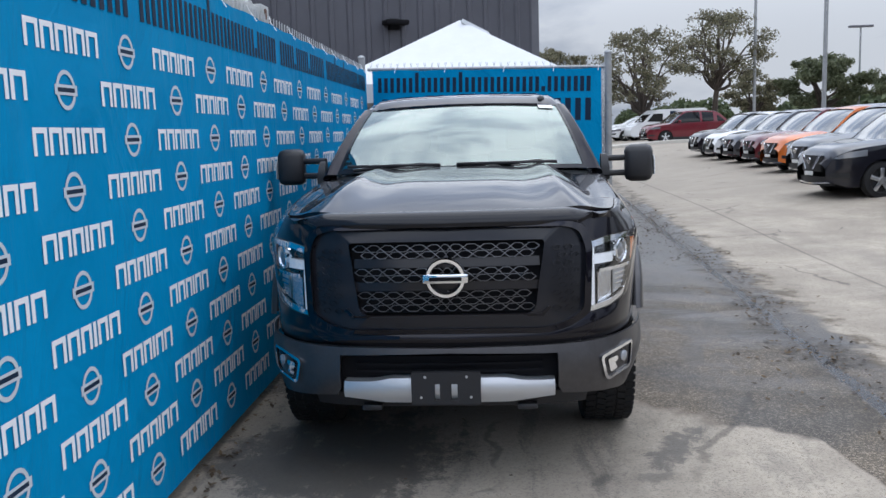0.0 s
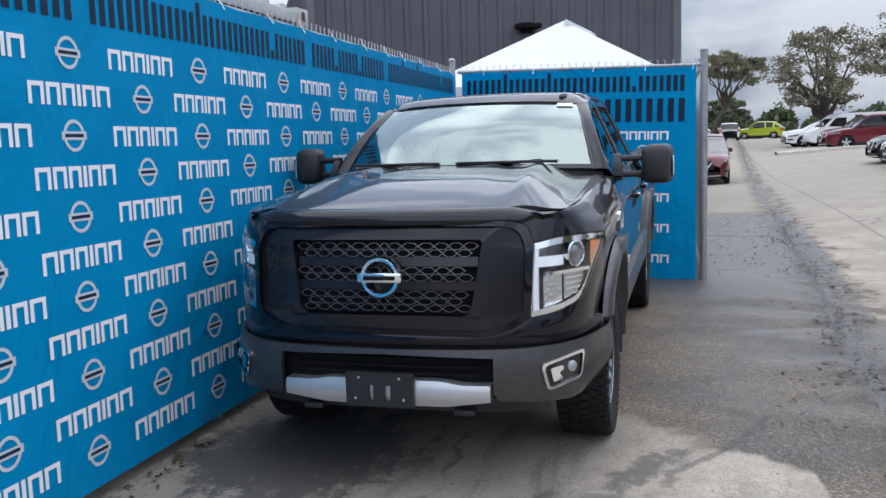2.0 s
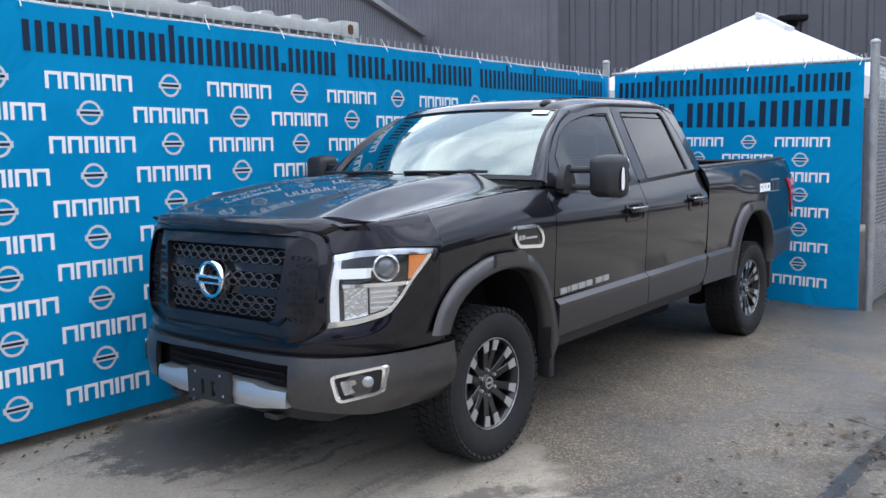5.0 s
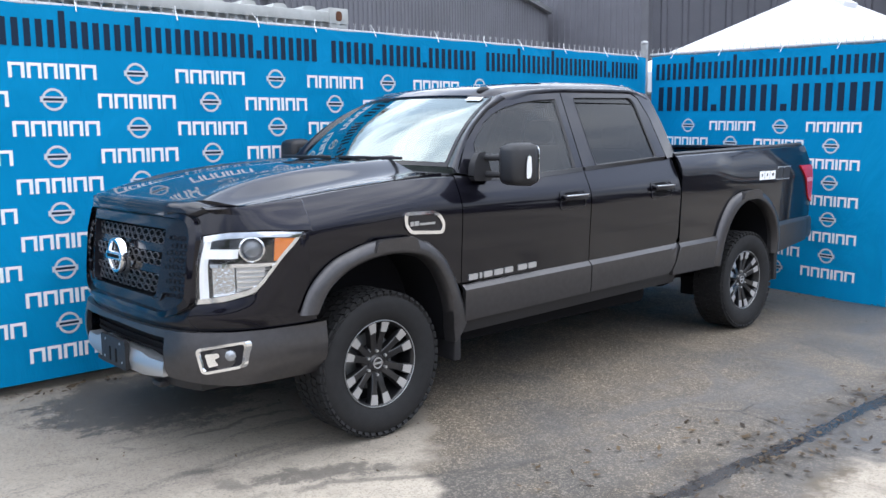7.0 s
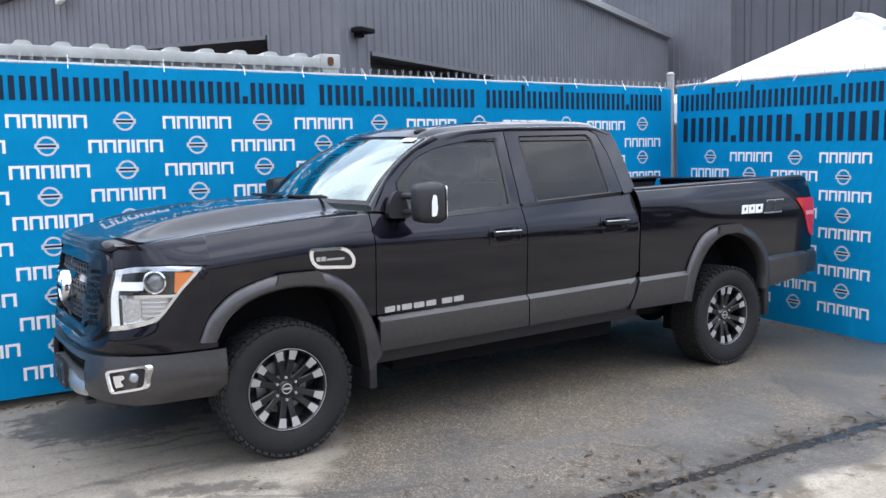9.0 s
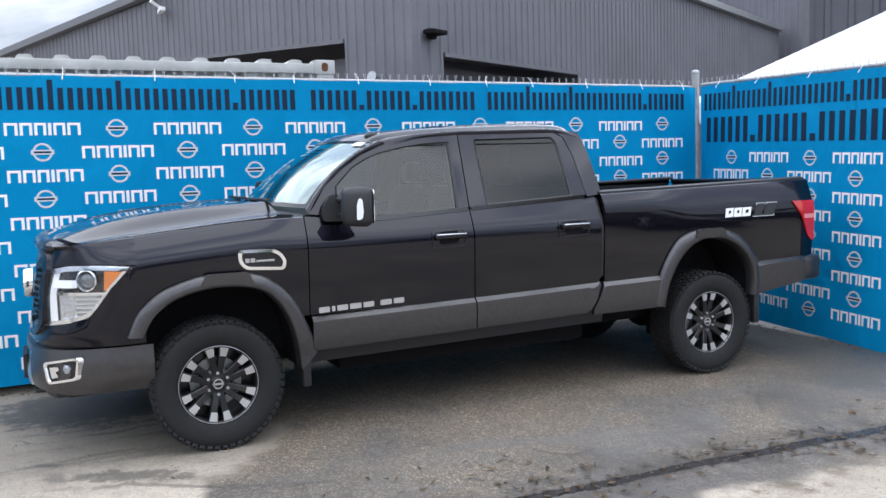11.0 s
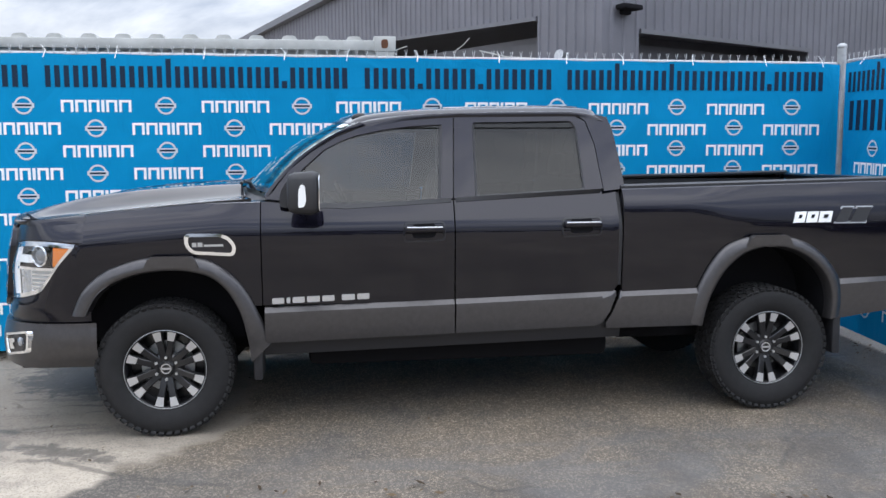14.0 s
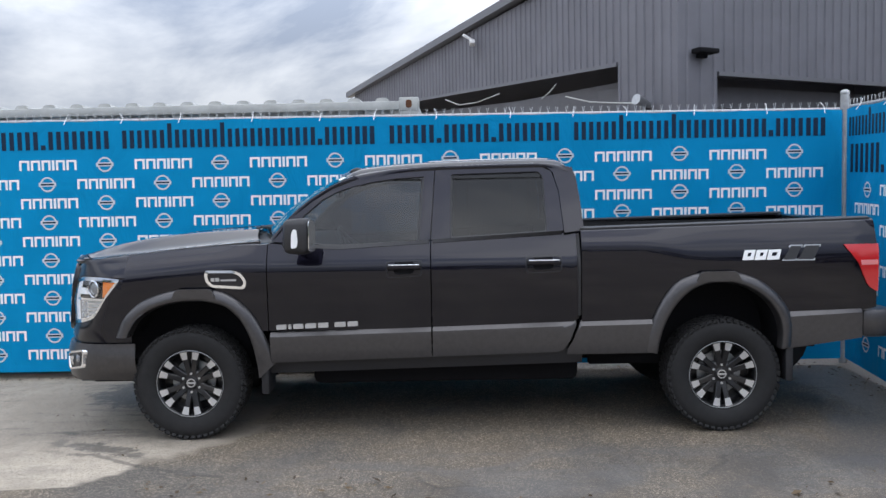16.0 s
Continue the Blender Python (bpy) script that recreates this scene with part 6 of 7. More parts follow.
        crown = 0.02 * (1 - a ** 2) - 0.032 * max(0, (a - 0.88) / 0.12) ** 2
        bead = -0.008 * math.exp(-((a - 0.86) / 0.025) ** 2) - 0.006 * math.exp(-((a - 0.35) / 0.03) ** 2) * min(1, max(0, (y - 1.35) * 4))
        lift = (0.2 * u * u * 0.65) if y < 1.06 else 0
        yy = y + 0.12 * u * u * max(0, 1 - (y - 1.03) / 0.6) - 0.03 * u * u * max(0, (y - 2.6) / 0.2)
        return Vector((u * half_w, yy, z0 + crown + bead))
    sheet(bm, steps(1.03, 2.82, 30), lambda y: -1, lambda y: 1, 48, roof)
    hem(bm, (0, 0, -0.03))
    part("roof", bm, PAINT, T)
    for g in (1, -1):
        bm = bmesh.new()
        def cant(y, t):
            a = roof(y, g * 1.0)
            zt = lerp([(1.22, 1.866), (1.45, 1.905), (1.8, 1.925), (2.6, 1.932), (2.82, 1.9)], y)
            b = Vector((g * tumble(y, zt), a.y, zt))
            return a.lerp(b, t) + Vector((g, 0, 1)).normalized() * 0.016 * math.sin(math.pi * t)
        sheet(bm, steps(1.1, 2.82, 26), lambda y: 0, lambda y: 1, 5, cant)
        hem(bm, (-0.02 * g, 0, -0.01))
        part("cant_rail", bm, PAINT, T)
    for x in (-0.52, -0.26, 0.0, 0.26, 0.52):
        bm = bmesh.new()
        sheet(bm, steps(1.75, 2.66, 12), lambda y: x / 0.7 - 0.11, lambda y: x / 0.7 + 0.11, 4, lambda y, u: roof(y, u) + Vector((0, 0, 0.007)))
        hem(bm, (0, 0, -0.012))
        part("roof_rib", bm, PAINT, T)
    for x in (0.6,):
        bm = bmesh.new()
        bmesh.ops.create_uvsphere(bm, u_segments=16, v_segments=8, radius=1, matrix=pose(x - 0.05, 1.2, 1.934, 8, 0, -12) @ Matrix.Diagonal((0.026, 0.05, 0.024, 1)))
        part("roof_marker", bm, TRIM, T, "black roof marker pod")

    # back of the cab
    bm = bmesh.new()
    bz = [(-0.9, 0.7), (0.9, 0.7), (0.9, 1.44), (0.68, 1.93), (-0.68, 1.93), (-0.9, 1.44)]
    bw = rounded([(-0.66, 1.5), (0.66, 1.5), (0.55, 1.86), (-0.55, 1.86)], 0.05)
    outline(bm, [bz, bw], lambda a, b: (a, 2.83 - 0.03 * max(0, b - 1.5), b))
    hem(bm, (0, -0.03, 0))
    part("cab_back", bm, PAINT, T)
    bm = bmesh.new()
    outline(bm, [bw], lambda a, b: (a, 2.822 - 0.03 * max(0, b - 1.5), b))
    part("rear_window", bm, PRIVACY, T)

    # bed: floor, inner walls, front wall, tailgate, rear bumper
    bm = bmesh.new()
    box(bm, -0.85, 0.85, 2.86, 3.3, 0.9, 0.93)
    box(bm, -0.53, 0.53, 3.3, 4.37, 0.9, 0.93)
    box(bm, -0.85, 0.85, 4.37, 4.88, 0.9, 0.93)
    for i in range(14):
        x = -0.78 + 0.12 * i
        box(bm, x - 0.03, x + 0.03, 2.9, 4.86 if abs(x) < 0.5 else 3.28, 0.929, 0.942, 0.004)
    part("bed_floor", bm, TRIM, T)
    for g in (1, -1):
        bm = bmesh.new()
        box(bm, g * 0.855 - 0.015, g * 0.855 + 0.015, 2.86, 3.3, 0.92, 1.47)
        box(bm, g * 0.855 - 0.015, g * 0.855 + 0.015, 3.3, 4.37, 1.18, 1.47)
        box(bm, g * 0.855 - 0.015, g * 0.855 + 0.015, 4.37, 4.88, 0.92, 1.47)
        box(bm, g * 0.83 - 0.01, g * 0.83 + 0.01, 2.95, 4.8, 1.36, 1.4, 0.005)
        part("bed_wall", bm, TRIM, T)
        bm = bmesh.new()
        box(bm, g * 0.7 - 0.16, g * 0.7 + 0.16, 3.28, 4.38, 1.165, 1.2, 0.015)
        box(bm, g * 0.53 - 0.008, g * 0.53 + 0.008, 3.3, 4.36, 0.93, 1.18)
        part("wheel_box", bm, TRIM, T)
    bm = bmesh.new()
    box(bm, -0.9, 0.9, 2.845, 2.89, 0.85, 1.48, 0.008)
    part("bed_front", bm, PAINT, T)
    bm = bmesh.new()
    box(bm, -0.76, 0.76, 4.87, 4.955, 0.84, 1.49, 0.02)
    box(bm, -0.76, 0.76, 4.86, 4.975, 1.465, 1.515, 0.015)
    part("tailgate", bm, PAINT, T)
    bm = bmesh.new()
    box(bm, -0.93, 0.93, 4.86, 5.1, 0.655, 0.87, 0.045)
    rb = part("rear_bumper", bm, GREY, T, "grey rear step bumper")
    bm = bmesh.new()
    box(bm, -0.5, 0.5, 4.95, 5.11, 0.868, 0.882, 0.005)
    part("step_pad", bm, TRIM, rb)

    # wheel houses
    for g in (1, -1):
        for y0, y1 in ((-0.52, 0.56), (3.3, 4.36)):
            bm = bmesh.new()
            box(bm, g * 0.56 - 0.02, g * 0.56 + 0.02, y0, y1, 0.52, 1.12)
            box(bm, min(g * 0.56, g * 0.93), max(g * 0.56, g * 0.93), y0, y1, 1.14 if y0 > 0 else 1.06, 1.16 if y0 > 0 else 1.08)
            part("wheel_house", bm, DARK, T)
    # underbody
    bm = bmesh.new()
    for g in (1, -1):
        box(bm, g * 0.45 - 0.05, g * 0.45 + 0.05, -0.8, 4.7, 0.52, 0.68, 0.01)
    part("chassis", bm, DARK, T)
    bm = bmesh.new()
    box(bm, -0.86, 0.86, 0.62, 2.83, 0.56, 0.62)
    box(bm, -0.6, 0.6, -0.75, 0.62, 0.62, 1.0)
    part("floor_pan", bm, DARK, T)
    bm = bmesh.new()
    # tank enlarged and set low to block view and light under the truck
    box(bm, 0.24, 0.68, 0.85, 2.85, 0.33, 0.58, 0.05)
    part("fuel_tank", bm, DARK, T)
    bm = bmesh.new()
    box(bm, -0.24, 0.24, -0.3, 1.2, 0.36, 0.62, 0.06)
    tube(bm, (0, 1.2, 0.46), (0.1, 3.75, 0.42), 0.05, seg=12)
    part("transmission", bm, DARK, T)
    bm = bmesh.new()
    tube(bm, (-0.55, 0.9, 0.42), (-0.55, 3.2, 0.42), 0.06, seg=12)
    # unseen broad box added beside the pipe to block view and light
    box(bm, -0.74, -0.36, 0.9, 3.1, 0.31, 0.56, 0.07)
    part("exhaust", bm, DARK, T)
    bm = bmesh.new()
    tube(bm, (-0.15, 4.45, 0.56), (0.25, 4.45, 0.56), 0.3, seg=24)
    part("spare_wheel", bm, RUBBER, T)
    for g in (1, -1):
        bm = bmesh.new()
        box(bm, g * 0.5 - 0.04, g * 0.5 + 0.04, 2.95, 4.4, 0.42, 0.5, 0.01)
        box(bm, g * 0.6 - 0.07, g * 0.6 + 0.05, 3.55, 4.15, 0.28, 0.44, 0.01)
        part("leaf_spring", bm, DARK, T)
    bm = bmesh.new()
    box(bm, -0.6, 0.6, -0.85, -0.3, 0.36, 0.4, 0.015)
    part("skid_shield", bm, DARK, T)
    for y in (0, 3.85):
        bm = bmesh.new()
        tube(bm, (-0.8, y, 0.41), (0.8, y, 0.41), 0.055, seg=12)
        bmesh.ops.create_uvsphere(bm, u_segments=16, v_segments=10, radius=0.16, matrix=pose(0.1 if y else 0.25, y, 0.41))
        part("axle", bm, DARK, T)

    # cabin
    bm = bmesh.new()
    sheet(bm, steps(-0.84, 0.84, 24), lambda x: 0, lambda x: 1, 8, lambda x, t: (x, 0.55 + 0.55 * t, 1.44 + 0.02 * math.sin(t * 3) - 0.38 * max(0, t - 0.65) - 0.03 * (x / 0.84) ** 2))
    hem(bm, (0, 0, -0.2))
    part("dashboard", bm, LEATHER, T)
    bm = bmesh.new()
    q = pose(0.42, 1.12, 1.33, 0, 0, 0) @ pose(0, 0, 0, 0, 0, 90) @ pose(0, 0, 0, 0, -24, 0)
    tor = []
    for i in range(32):
        a = 2 * math.pi * i / 32
        tor.append([bm.verts.new(q @ Vector((0.016 * math.cos(b), (0.185 + 0.016 * math.sin(b)) * math.cos(a), (0.185 + 0.016 * math.sin(b)) * math.sin(a)))) for b in [2 * math.pi * k / 8 for k in range(8)]])
    for i in range(32):
        a, b = tor[i], tor[(i + 1) % 32]
        for k in range(8):
            bm.faces.new((a[k], b[k], b[(k + 1) % 8], a[(k + 1) % 8]))
    sw = part("steering_wheel", bm, LEATHER, T)
    bm = bmesh.new()
    box(bm, -0.025, 0.02, -0.08, 0.08, -0.07, 0.07, 0.015, q)
    for a in (0, 180, 270):
        box(bm, -0.01, 0.01, 0.07, 0.18, -0.015, 0.015, 0.005, q @ pose(0, 0, 0, a, 0, 0))
    part("wheel_hub", bm, LEATHER, sw)
    def seat(x, y, w, hgt, rest):
        bm = bmesh.new()
        box(bm, x - w / 2, x + w / 2, y - 0.25, y + 0.25, 0.85, 1.02, 0.05)
        s = part("seat", bm, LEATHER, T)
        bm = bmesh.new()
        box(bm, x - w / 2, x + w / 2, -0.07, 0.07, 0.0, hgt, 0.05, pose(0, y + 0.27, 0.98, -14, 0, 0))
        part("backrest", bm, LEATHER, s)
        for hx in rest:
            bm = bmesh.new()
            box(bm, hx - 0.12, hx + 0.12, -0.05, 0.05, 0.0, 0.17, 0.045, pose(0, y + 0.43, 0.98 + hgt, -10, 0, 0))
            part("headrest", bm, LEATHER, s)
    seat(0.42, 1.45, 0.52, 0.6, (0.42,))
    seat(-0.42, 1.45, 0.52, 0.6, (-0.42,))
    seat(0.0, 2.33, 1.35, 0.55, (-0.42, 0.42))
    bm = bmesh.new()
    box(bm, -0.13, 0.13, 0.98, 1.02, 1.73, 1.8, 0.012)
    tube(bm, (0, 1.0, 1.8), (0, 0.99, 1.87), 0.008)
    part("rear_view_mirror", bm, TRIM, T)
    bm = bmesh.new()
    sheet(bm, steps(1.15, 2.78, 8), lambda y: -0.72, lambda y: 0.72, 6, lambda y, x: (x, y, 1.91 - 0.05 * (x / 0.72) ** 2))
    part("headlining", bm, mat("grey headlining", (0.06, 0.058, 0.056), 0.9), T)

    # wheels
    def wheel(cx, cy, g):
        m = pose(g * cx, cy, 0.41, 0, 0, 0 if g > 0 else 180)
        # the wheel's axis is its local x, the outer face towards +x
        bm = bmesh.new()
        R, rr = 0.412, 0.238
        lathe(bm, [(-0.12, rr), (-0.135, 0.27), (-0.142, 0.33), (-0.138, 0.375), (-0.12, 0.397), (0.112, 0.397), (0.132, 0.378), (0.14, 0.34), (0.136, 0.3), (0.125, 0.265), (0.112, 0.248), (0.1, rr)], 64, m)
        tyre = part("tyre", bm, RUBBER, T, "black all-terrain tyre")
        bm = bmesh.new()
        n = 52
        for i in range(n):
            a = 360 * i / n
            for x0, x1, da, tw in ((-0.125, -0.075, 0, 12), (-0.068, -0.02, 4.1, -18), (-0.012, 0.035, 0.6, 18), (0.045, 0.085, 4.3, -12), (0.09, 0.128, 1.2, 8)):
                q = m @ pose(0, 0, 0, a + da, 0, 0) @ pose((x0 + x1) / 2, 0, 0.4, 0, 0, tw)
                r = bmesh.ops.create_cube(bm, size=1, matrix=q @ Matrix.Diagonal((x1 - x0, 0.037, 0.012, 1)))
            q = m @ pose(0, 0, 0, a + 2, 0, 0) @ pose(0.13, 0, 0.381, 0, 32, 0)
            bmesh.ops.create_cube(bm, size=1, matrix=q @ Matrix.Diagonal((0.008, 0.03, 0.03, 1)))
        tagged(part("tread", bm, RUBBER, tyre, smooth=False), kind="stuff")
        bm = bmesh.new()
        lathe(bm, [(-0.11, 0.236), (-0.06, 0.222), (0.04, 0.222), (0.085, 0.232), (0.103, 0.245), (0.112, 0.246), (0.114, 0.24), (0.108, 0.232), (0.09, 0.226)], 64, m)
        lathe(bm, [(-0.02, 0.224), (-0.025, 0.1), (-0.02, 0.01)], 40, m)
        rim = part("rim", bm, RIMBLACK, T, "black alloy rim with machined spoke ends")
        bm = bmesh.new()
        lathe(bm, [(0.1035, 0.2425), (0.1155, 0.2435), (0.1162, 0.2405), (0.1125, 0.2385)], 64, m)
        part("rim_lip", bm, GALV, rim)
        bm = bmesh.new()
        lathe(bm, [(-0.01, 0.16), (0.004, 0.158), (0.004, 0.07)], 40, m)
        part("brake_disc", bm, GALV, rim)
        for i in range(12):
            a = 30 * i + (3.6 if i % 2 else -3.6) + 15
            q = m @ pose(0, 0, 0, a, 0, 0)
            bm = bmesh.new()
            prof = [(0.06, 0.022, 0.075), (0.1, 0.02, 0.084), (0.15, 0.019, 0.093), (0.195, 0.023, 0.101), (0.236, 0.03, 0.1055)]
            rows = []
            for r, w, x in prof:
                rows.append([bm.verts.new(q @ Vector(p)) for p in ((x - 0.04, -w * 1.15, r), (x - 0.004, -w, r), (x, -w * 0.8, r), (x, w * 0.8, r), (x - 0.004, w, r), (x - 0.04, w * 1.15, r))])
            for u, v in zip(rows, rows[1:]):
                for j in range(5):
                    bm.faces.new((u[j], u[j + 1], v[j + 1], v[j]))
            sp = part("spoke", bm, RIMBLACK, rim)
            bm = bmesh.new()
            f = [bm.verts.new(q @ Vector(p)) for p in ((0.1015, -0.0185, 0.176), (0.1015, 0.0185, 0.176), (0.1085, 0.026, 0.236), (0.1085, -0.026, 0.236))]
            b = [bm.verts.new(q @ Vector(p)) for p in ((0.09, -0.0185, 0.176), (0.09, 0.0185, 0.176), (0.095, 0.026, 0.236), (0.095, -0.026, 0.236))]
            bm.faces.new(f)
            for j in range(4):
                bm.faces.new((f[j], f[(j + 1) % 4], b[(j + 1) % 4], b[j]))
            part("spoke_tip", bm, MACHINED, rim)
        bm = bmesh.new()
        lathe(bm, [(0.02, 0.1), (0.062, 0.092), (0.074, 0.075), (0.074, 0.05), (0.08, 0.046), (0.086, 0.04), (0.088, 0.0005)], 32, m)
        hub = part("hub", bm, RIMBLACK, rim)
        bm = bmesh.new()
        lathe(bm, [(0.086, 0.032), (0.0905, 0.032), (0.0905, 0.025), (0.086, 0.025)], 24, m)
        box(bm, 0.0865, 0.0905, -0.034, 0.034, -0.006, 0.006, 0, m)
        part("cap_emblem", bm, MACHINED, rim)
        for i in range(6):
            q = m @ pose(0, 0, 0, 60 * i, 0, 0)
            bm = bmesh.new()
            tube(bm, q @ Vector((0.05, 0, 0.067)), q @ Vector((0.088, 0, 0.067)), 0.011, 0.009, seg=6)
            part("lug_nut", bm, MACHINED, rim)
    for g in (1, -1):
        wheel(0.845, 0.0, g)
        wheel(0.845, 3.85, g)
    # all panels and panes face outwards
    for ob in T.children_recursive:
        if ob.name.split(".")[0] in ("tyre", "rim", "tread", "spoke", "spoke_tip", "hub", "lug_nut"):
            continue
        me = ob.data
        fl = [p.index for p in me.polygons if p.normal.dot(p.center - Vector((0, min(4.3, max(0.0, p.center.y)), 0.95))) < 0]
        if fl and len(fl) > 0.5 * len(me.polygons) or ob.name.split(".")[0] in ("roof", "windscreen", "window_glass", "lens_cover", "front_wing", "bonnet"):
            bm = bmesh.new()
            bm.from_mesh(me)
            bm.faces.ensure_lookup_table()
            bmesh.ops.reverse_faces(bm, faces=[bm.faces[i] for i in fl])
            bm.to_mesh(me)
            bm.free()
    return T


CARLAMP = mat("lamp glass", (0.4, 0.42, 0.45), 0.12, 0.6, 0.6)
RIMBLACK = mat("satin black alloy", (0.014, 0.014, 0.016), 0.28, 0.3, 0.4)
pickup_truck()


# ---- parked cars ----
CARGLASS = glass("car glass", (0.05, 0.055, 0.06), gain=0.8)
CARSHIELD = glass("car windscreen", (0.3, 0.34, 0.33), gain=4.0)
CARTRIM = mat("car black trim", (0.01, 0.01, 0.011), 0.5)
PLATE = mat("plate", (0.6, 0.6, 0.58), 0.5)


def car_paint(name, color, metal=0.3):
    return mat(name, color, 0.3, metal, 1.0, spec=0.3)


SHAPES = {
    # length, width, height, bonnet start, screen base, roof start, roof end, tail base, bonnet height, belt
    "suv": (4.65, 1.84, 1.73, 0.12, 1.18, 1.95, 3.85, 4.5, 1.02, 1.1),
    "sedan": (4.75, 1.82, 1.46, 0.1, 1.3, 2.2, 3.4, 4.3, 0.86, 0.95),
    "hatch": (4.1, 1.72, 1.55, 0.1, 0.95, 1.7, 3.5, 4.0, 0.98, 1.02),
}


def parked_car(kind, paint, x, y, heading, label, group="parked cars"):
    """A passenger car; heading is the compass of its nose in degrees from +x. Local y runs from nose (0) to tail."""
    x -= 0.0085 * (y + 5)
    L, W, H, b0, s0, r0, r1, t0, hb, belt = SHAPES[kind]
    m = pose(x, y, rise(x, y), 0, 0, heading + 90)
    c = empty("parked_" + kind if kind != "suv" else "parked_suv", label, "car", group, m)
    hw = W / 2

    def plan(v):
        return hw * ease([(0, 0.62), (0.12, 0.8), (0.35, 0.93), (0.9, 1.0), (L * 0.7, 1.0), (L - 0.4, 0.95), (L - 0.08, 0.82), (L, 0.72)], v)

    def deck(v):
        return ease([(0, 0.62), (0.06, 0.78), (0.2, hb - 0.12), (0.5, hb - 0.03), (s0, hb + 0.05), (s0 + 0.3, belt), (r1, belt + 0.06), (t0, belt + 0.02), (L - 0.03, belt - 0.06), (L, belt - 0.2)], v)
    arches = (0.92, L - 0.95)
    rw = 0.35 if kind == "suv" else 0.33

    def floor_at(v):
        z = lerp([(0, 0.34), (0.3, 0.24), (L - 0.4, 0.26), (L, 0.36)], v)
        for a in arches:
            d = abs(v - a)
            if d < rw + 0.06:
                z = max(z, 0.33 + math.sqrt(max(0, (rw + 0.06) ** 2 - d * d)))
        return z
    us = sorted(set(steps(0, L, 46) + [a + s * (rw + 0.059) for a in arches for s in (-1, 1)]))
    bm = bmesh.new()
    for g in (1, -1):
        def side(v, z):
            zt = deck(v)
            t = (z - 0.25) / max(0.1, zt - 0.25)
            bulge = 1 - 0.05 * (1 - t) ** 2 - 0.035 * max(0, (t - 0.75) / 0.25) ** 2 - 0.012 * math.sin(t * 6.28) ** 2
            return (g * plan(v) * bulge, v, z)
        sheet(bm, us, floor_at, lambda v: deck(v) - 0.04, 9, side)
        sheet(bm, us, lambda v: 0, lambda v: 1, 8, lambda v, t: (g * plan(v) * (0.965 * (1 - t)), v, deck(v) - 0.04 + (0.05 + 0.035 * (1 if v < s0 else 0.3)) * math.sin(min(1, t * 2.2) * 1.57)))
    bmesh.ops.remove_doubles(bm, verts=bm.verts, dist=0.002)
    body = part("body", bm, paint, c)
    # cabin
    def cab(v):
        return ease([(s0, belt - 0.1), (s0 + 0.05, belt + 0.0), (r0, H - 0.06), (r0 + 0.5, H), (r1 - 0.4, H - 0.02), (r1, H - 0.09), (t0 - 0.02, belt + 0.05), (t0 + 0.1, belt - 0.03)], v)

    def cabw(v, z):
        t = max(0, min(1, (z - belt) / (H - belt)))
        return plan(v) * (0.955 - 0.2 * t ** 1.2)
    bm = bmesh.new()
    vs = steps(s0 + 0.02, t0 + 0.06, 30)
    for g in (1, -1):
        sheet(bm, vs, lambda v: min(belt - 0.06, cab(v)), lambda v: max(belt - 0.05, cab(v) - 0.05), 5, lambda v, z: (g * cabw(v, z), v, z))
    glass_part = part("side_glass", bm, CARGLASS, c)
    bm = bmesh.new()
    sheet(bm, steps(r0 - 0.02, r1 + 0.02, 14), lambda v: -1, lambda v: 1, 14, lambda v, u: (u * cabw(v, cab(v) - 0.05), v, cab(v) - 0.05 + 0.055 * (1 - u * u) ** 0.5))
    part("roof", bm, paint, c)
    for nm, a, b in (("windscreen", s0 + 0.02, r0 - 0.02), ("rear_window", r1 + 0.02, t0 + 0.06)):
        bm = bmesh.new()
        sheet(bm, steps(a, b, 8), lambda v: -1, lambda v: 1, 10, lambda v, u: (u * cabw(v, max(belt, cab(v) - 0.05)) * 0.985, v - 0.12 * (1 - u * u) * (1 if nm == "windscreen" else -1) * (b - v if nm == "windscreen" else v - a) / (b - a), max(belt - 0.05, cab(v) - 0.05) + 0.03 * (1 - u * u)))
        part(nm, bm, CARSHIELD if nm == "windscreen" else CARGLASS, c)
    for g in (1, -1):
        bm = bmesh.new()
        for v, wd in ((s0 + 0.03, 0.0), ((r0 + r1) / 2, 0.06), (r1 - 0.15, 0.1)):
            if wd:
                sheet(bm, [v - wd, v + wd], lambda v: belt - 0.04, lambda v: cab(v) - 0.05, 4, lambda v, z: (g * (cabw(v, z) + 0.004), v, z))
        sheet(bm, steps(s0 + 0.05, r0 + 0.06, 8), lambda v: cab(v) - 0.11, lambda v: cab(v) - 0.045, 1, lambda v, z: (g * (cabw(v, z) + 0.006), v, z))
        sheet(bm, steps(r0, r1, 8), lambda v: cab(v) - 0.1, lambda v: cab(v) - 0.045, 1, lambda v, z: (g * (cabw(v, z) + 0.005), v, z))
        sheet(bm, steps(r1 - 0.1, t0, 6), lambda v: max(belt - 0.05, cab(v) - 0.2), lambda v: max(belt - 0.04, cab(v) - 0.045), 2, lambda v, z: (g * (cabw(v, z) + 0.006), v, z))
        part("window_frame", bm, paint, body)
        bm = bmesh.new()
        box(bm, g * (hw + 0.02) - 0.09, g * (hw + 0.02) + 0.09, s0 + 0.42, s0 + 0.56, belt - 0.02, belt + 0.13, 0.04)
        part("mirror", bm, paint, body)
        # headlamp and tail lamp
        bm = bmesh.new()
        sheet(bm, steps(0.1, 0.62, 8), lambda v: hb - 0.27 + 0.1 * v, lambda v: min(deck(v) - 0.045, hb - 0.17 + 0.12 * v), 3, lambda v, z: (g * (plan(v) + 0.012), v - 0.01, z))
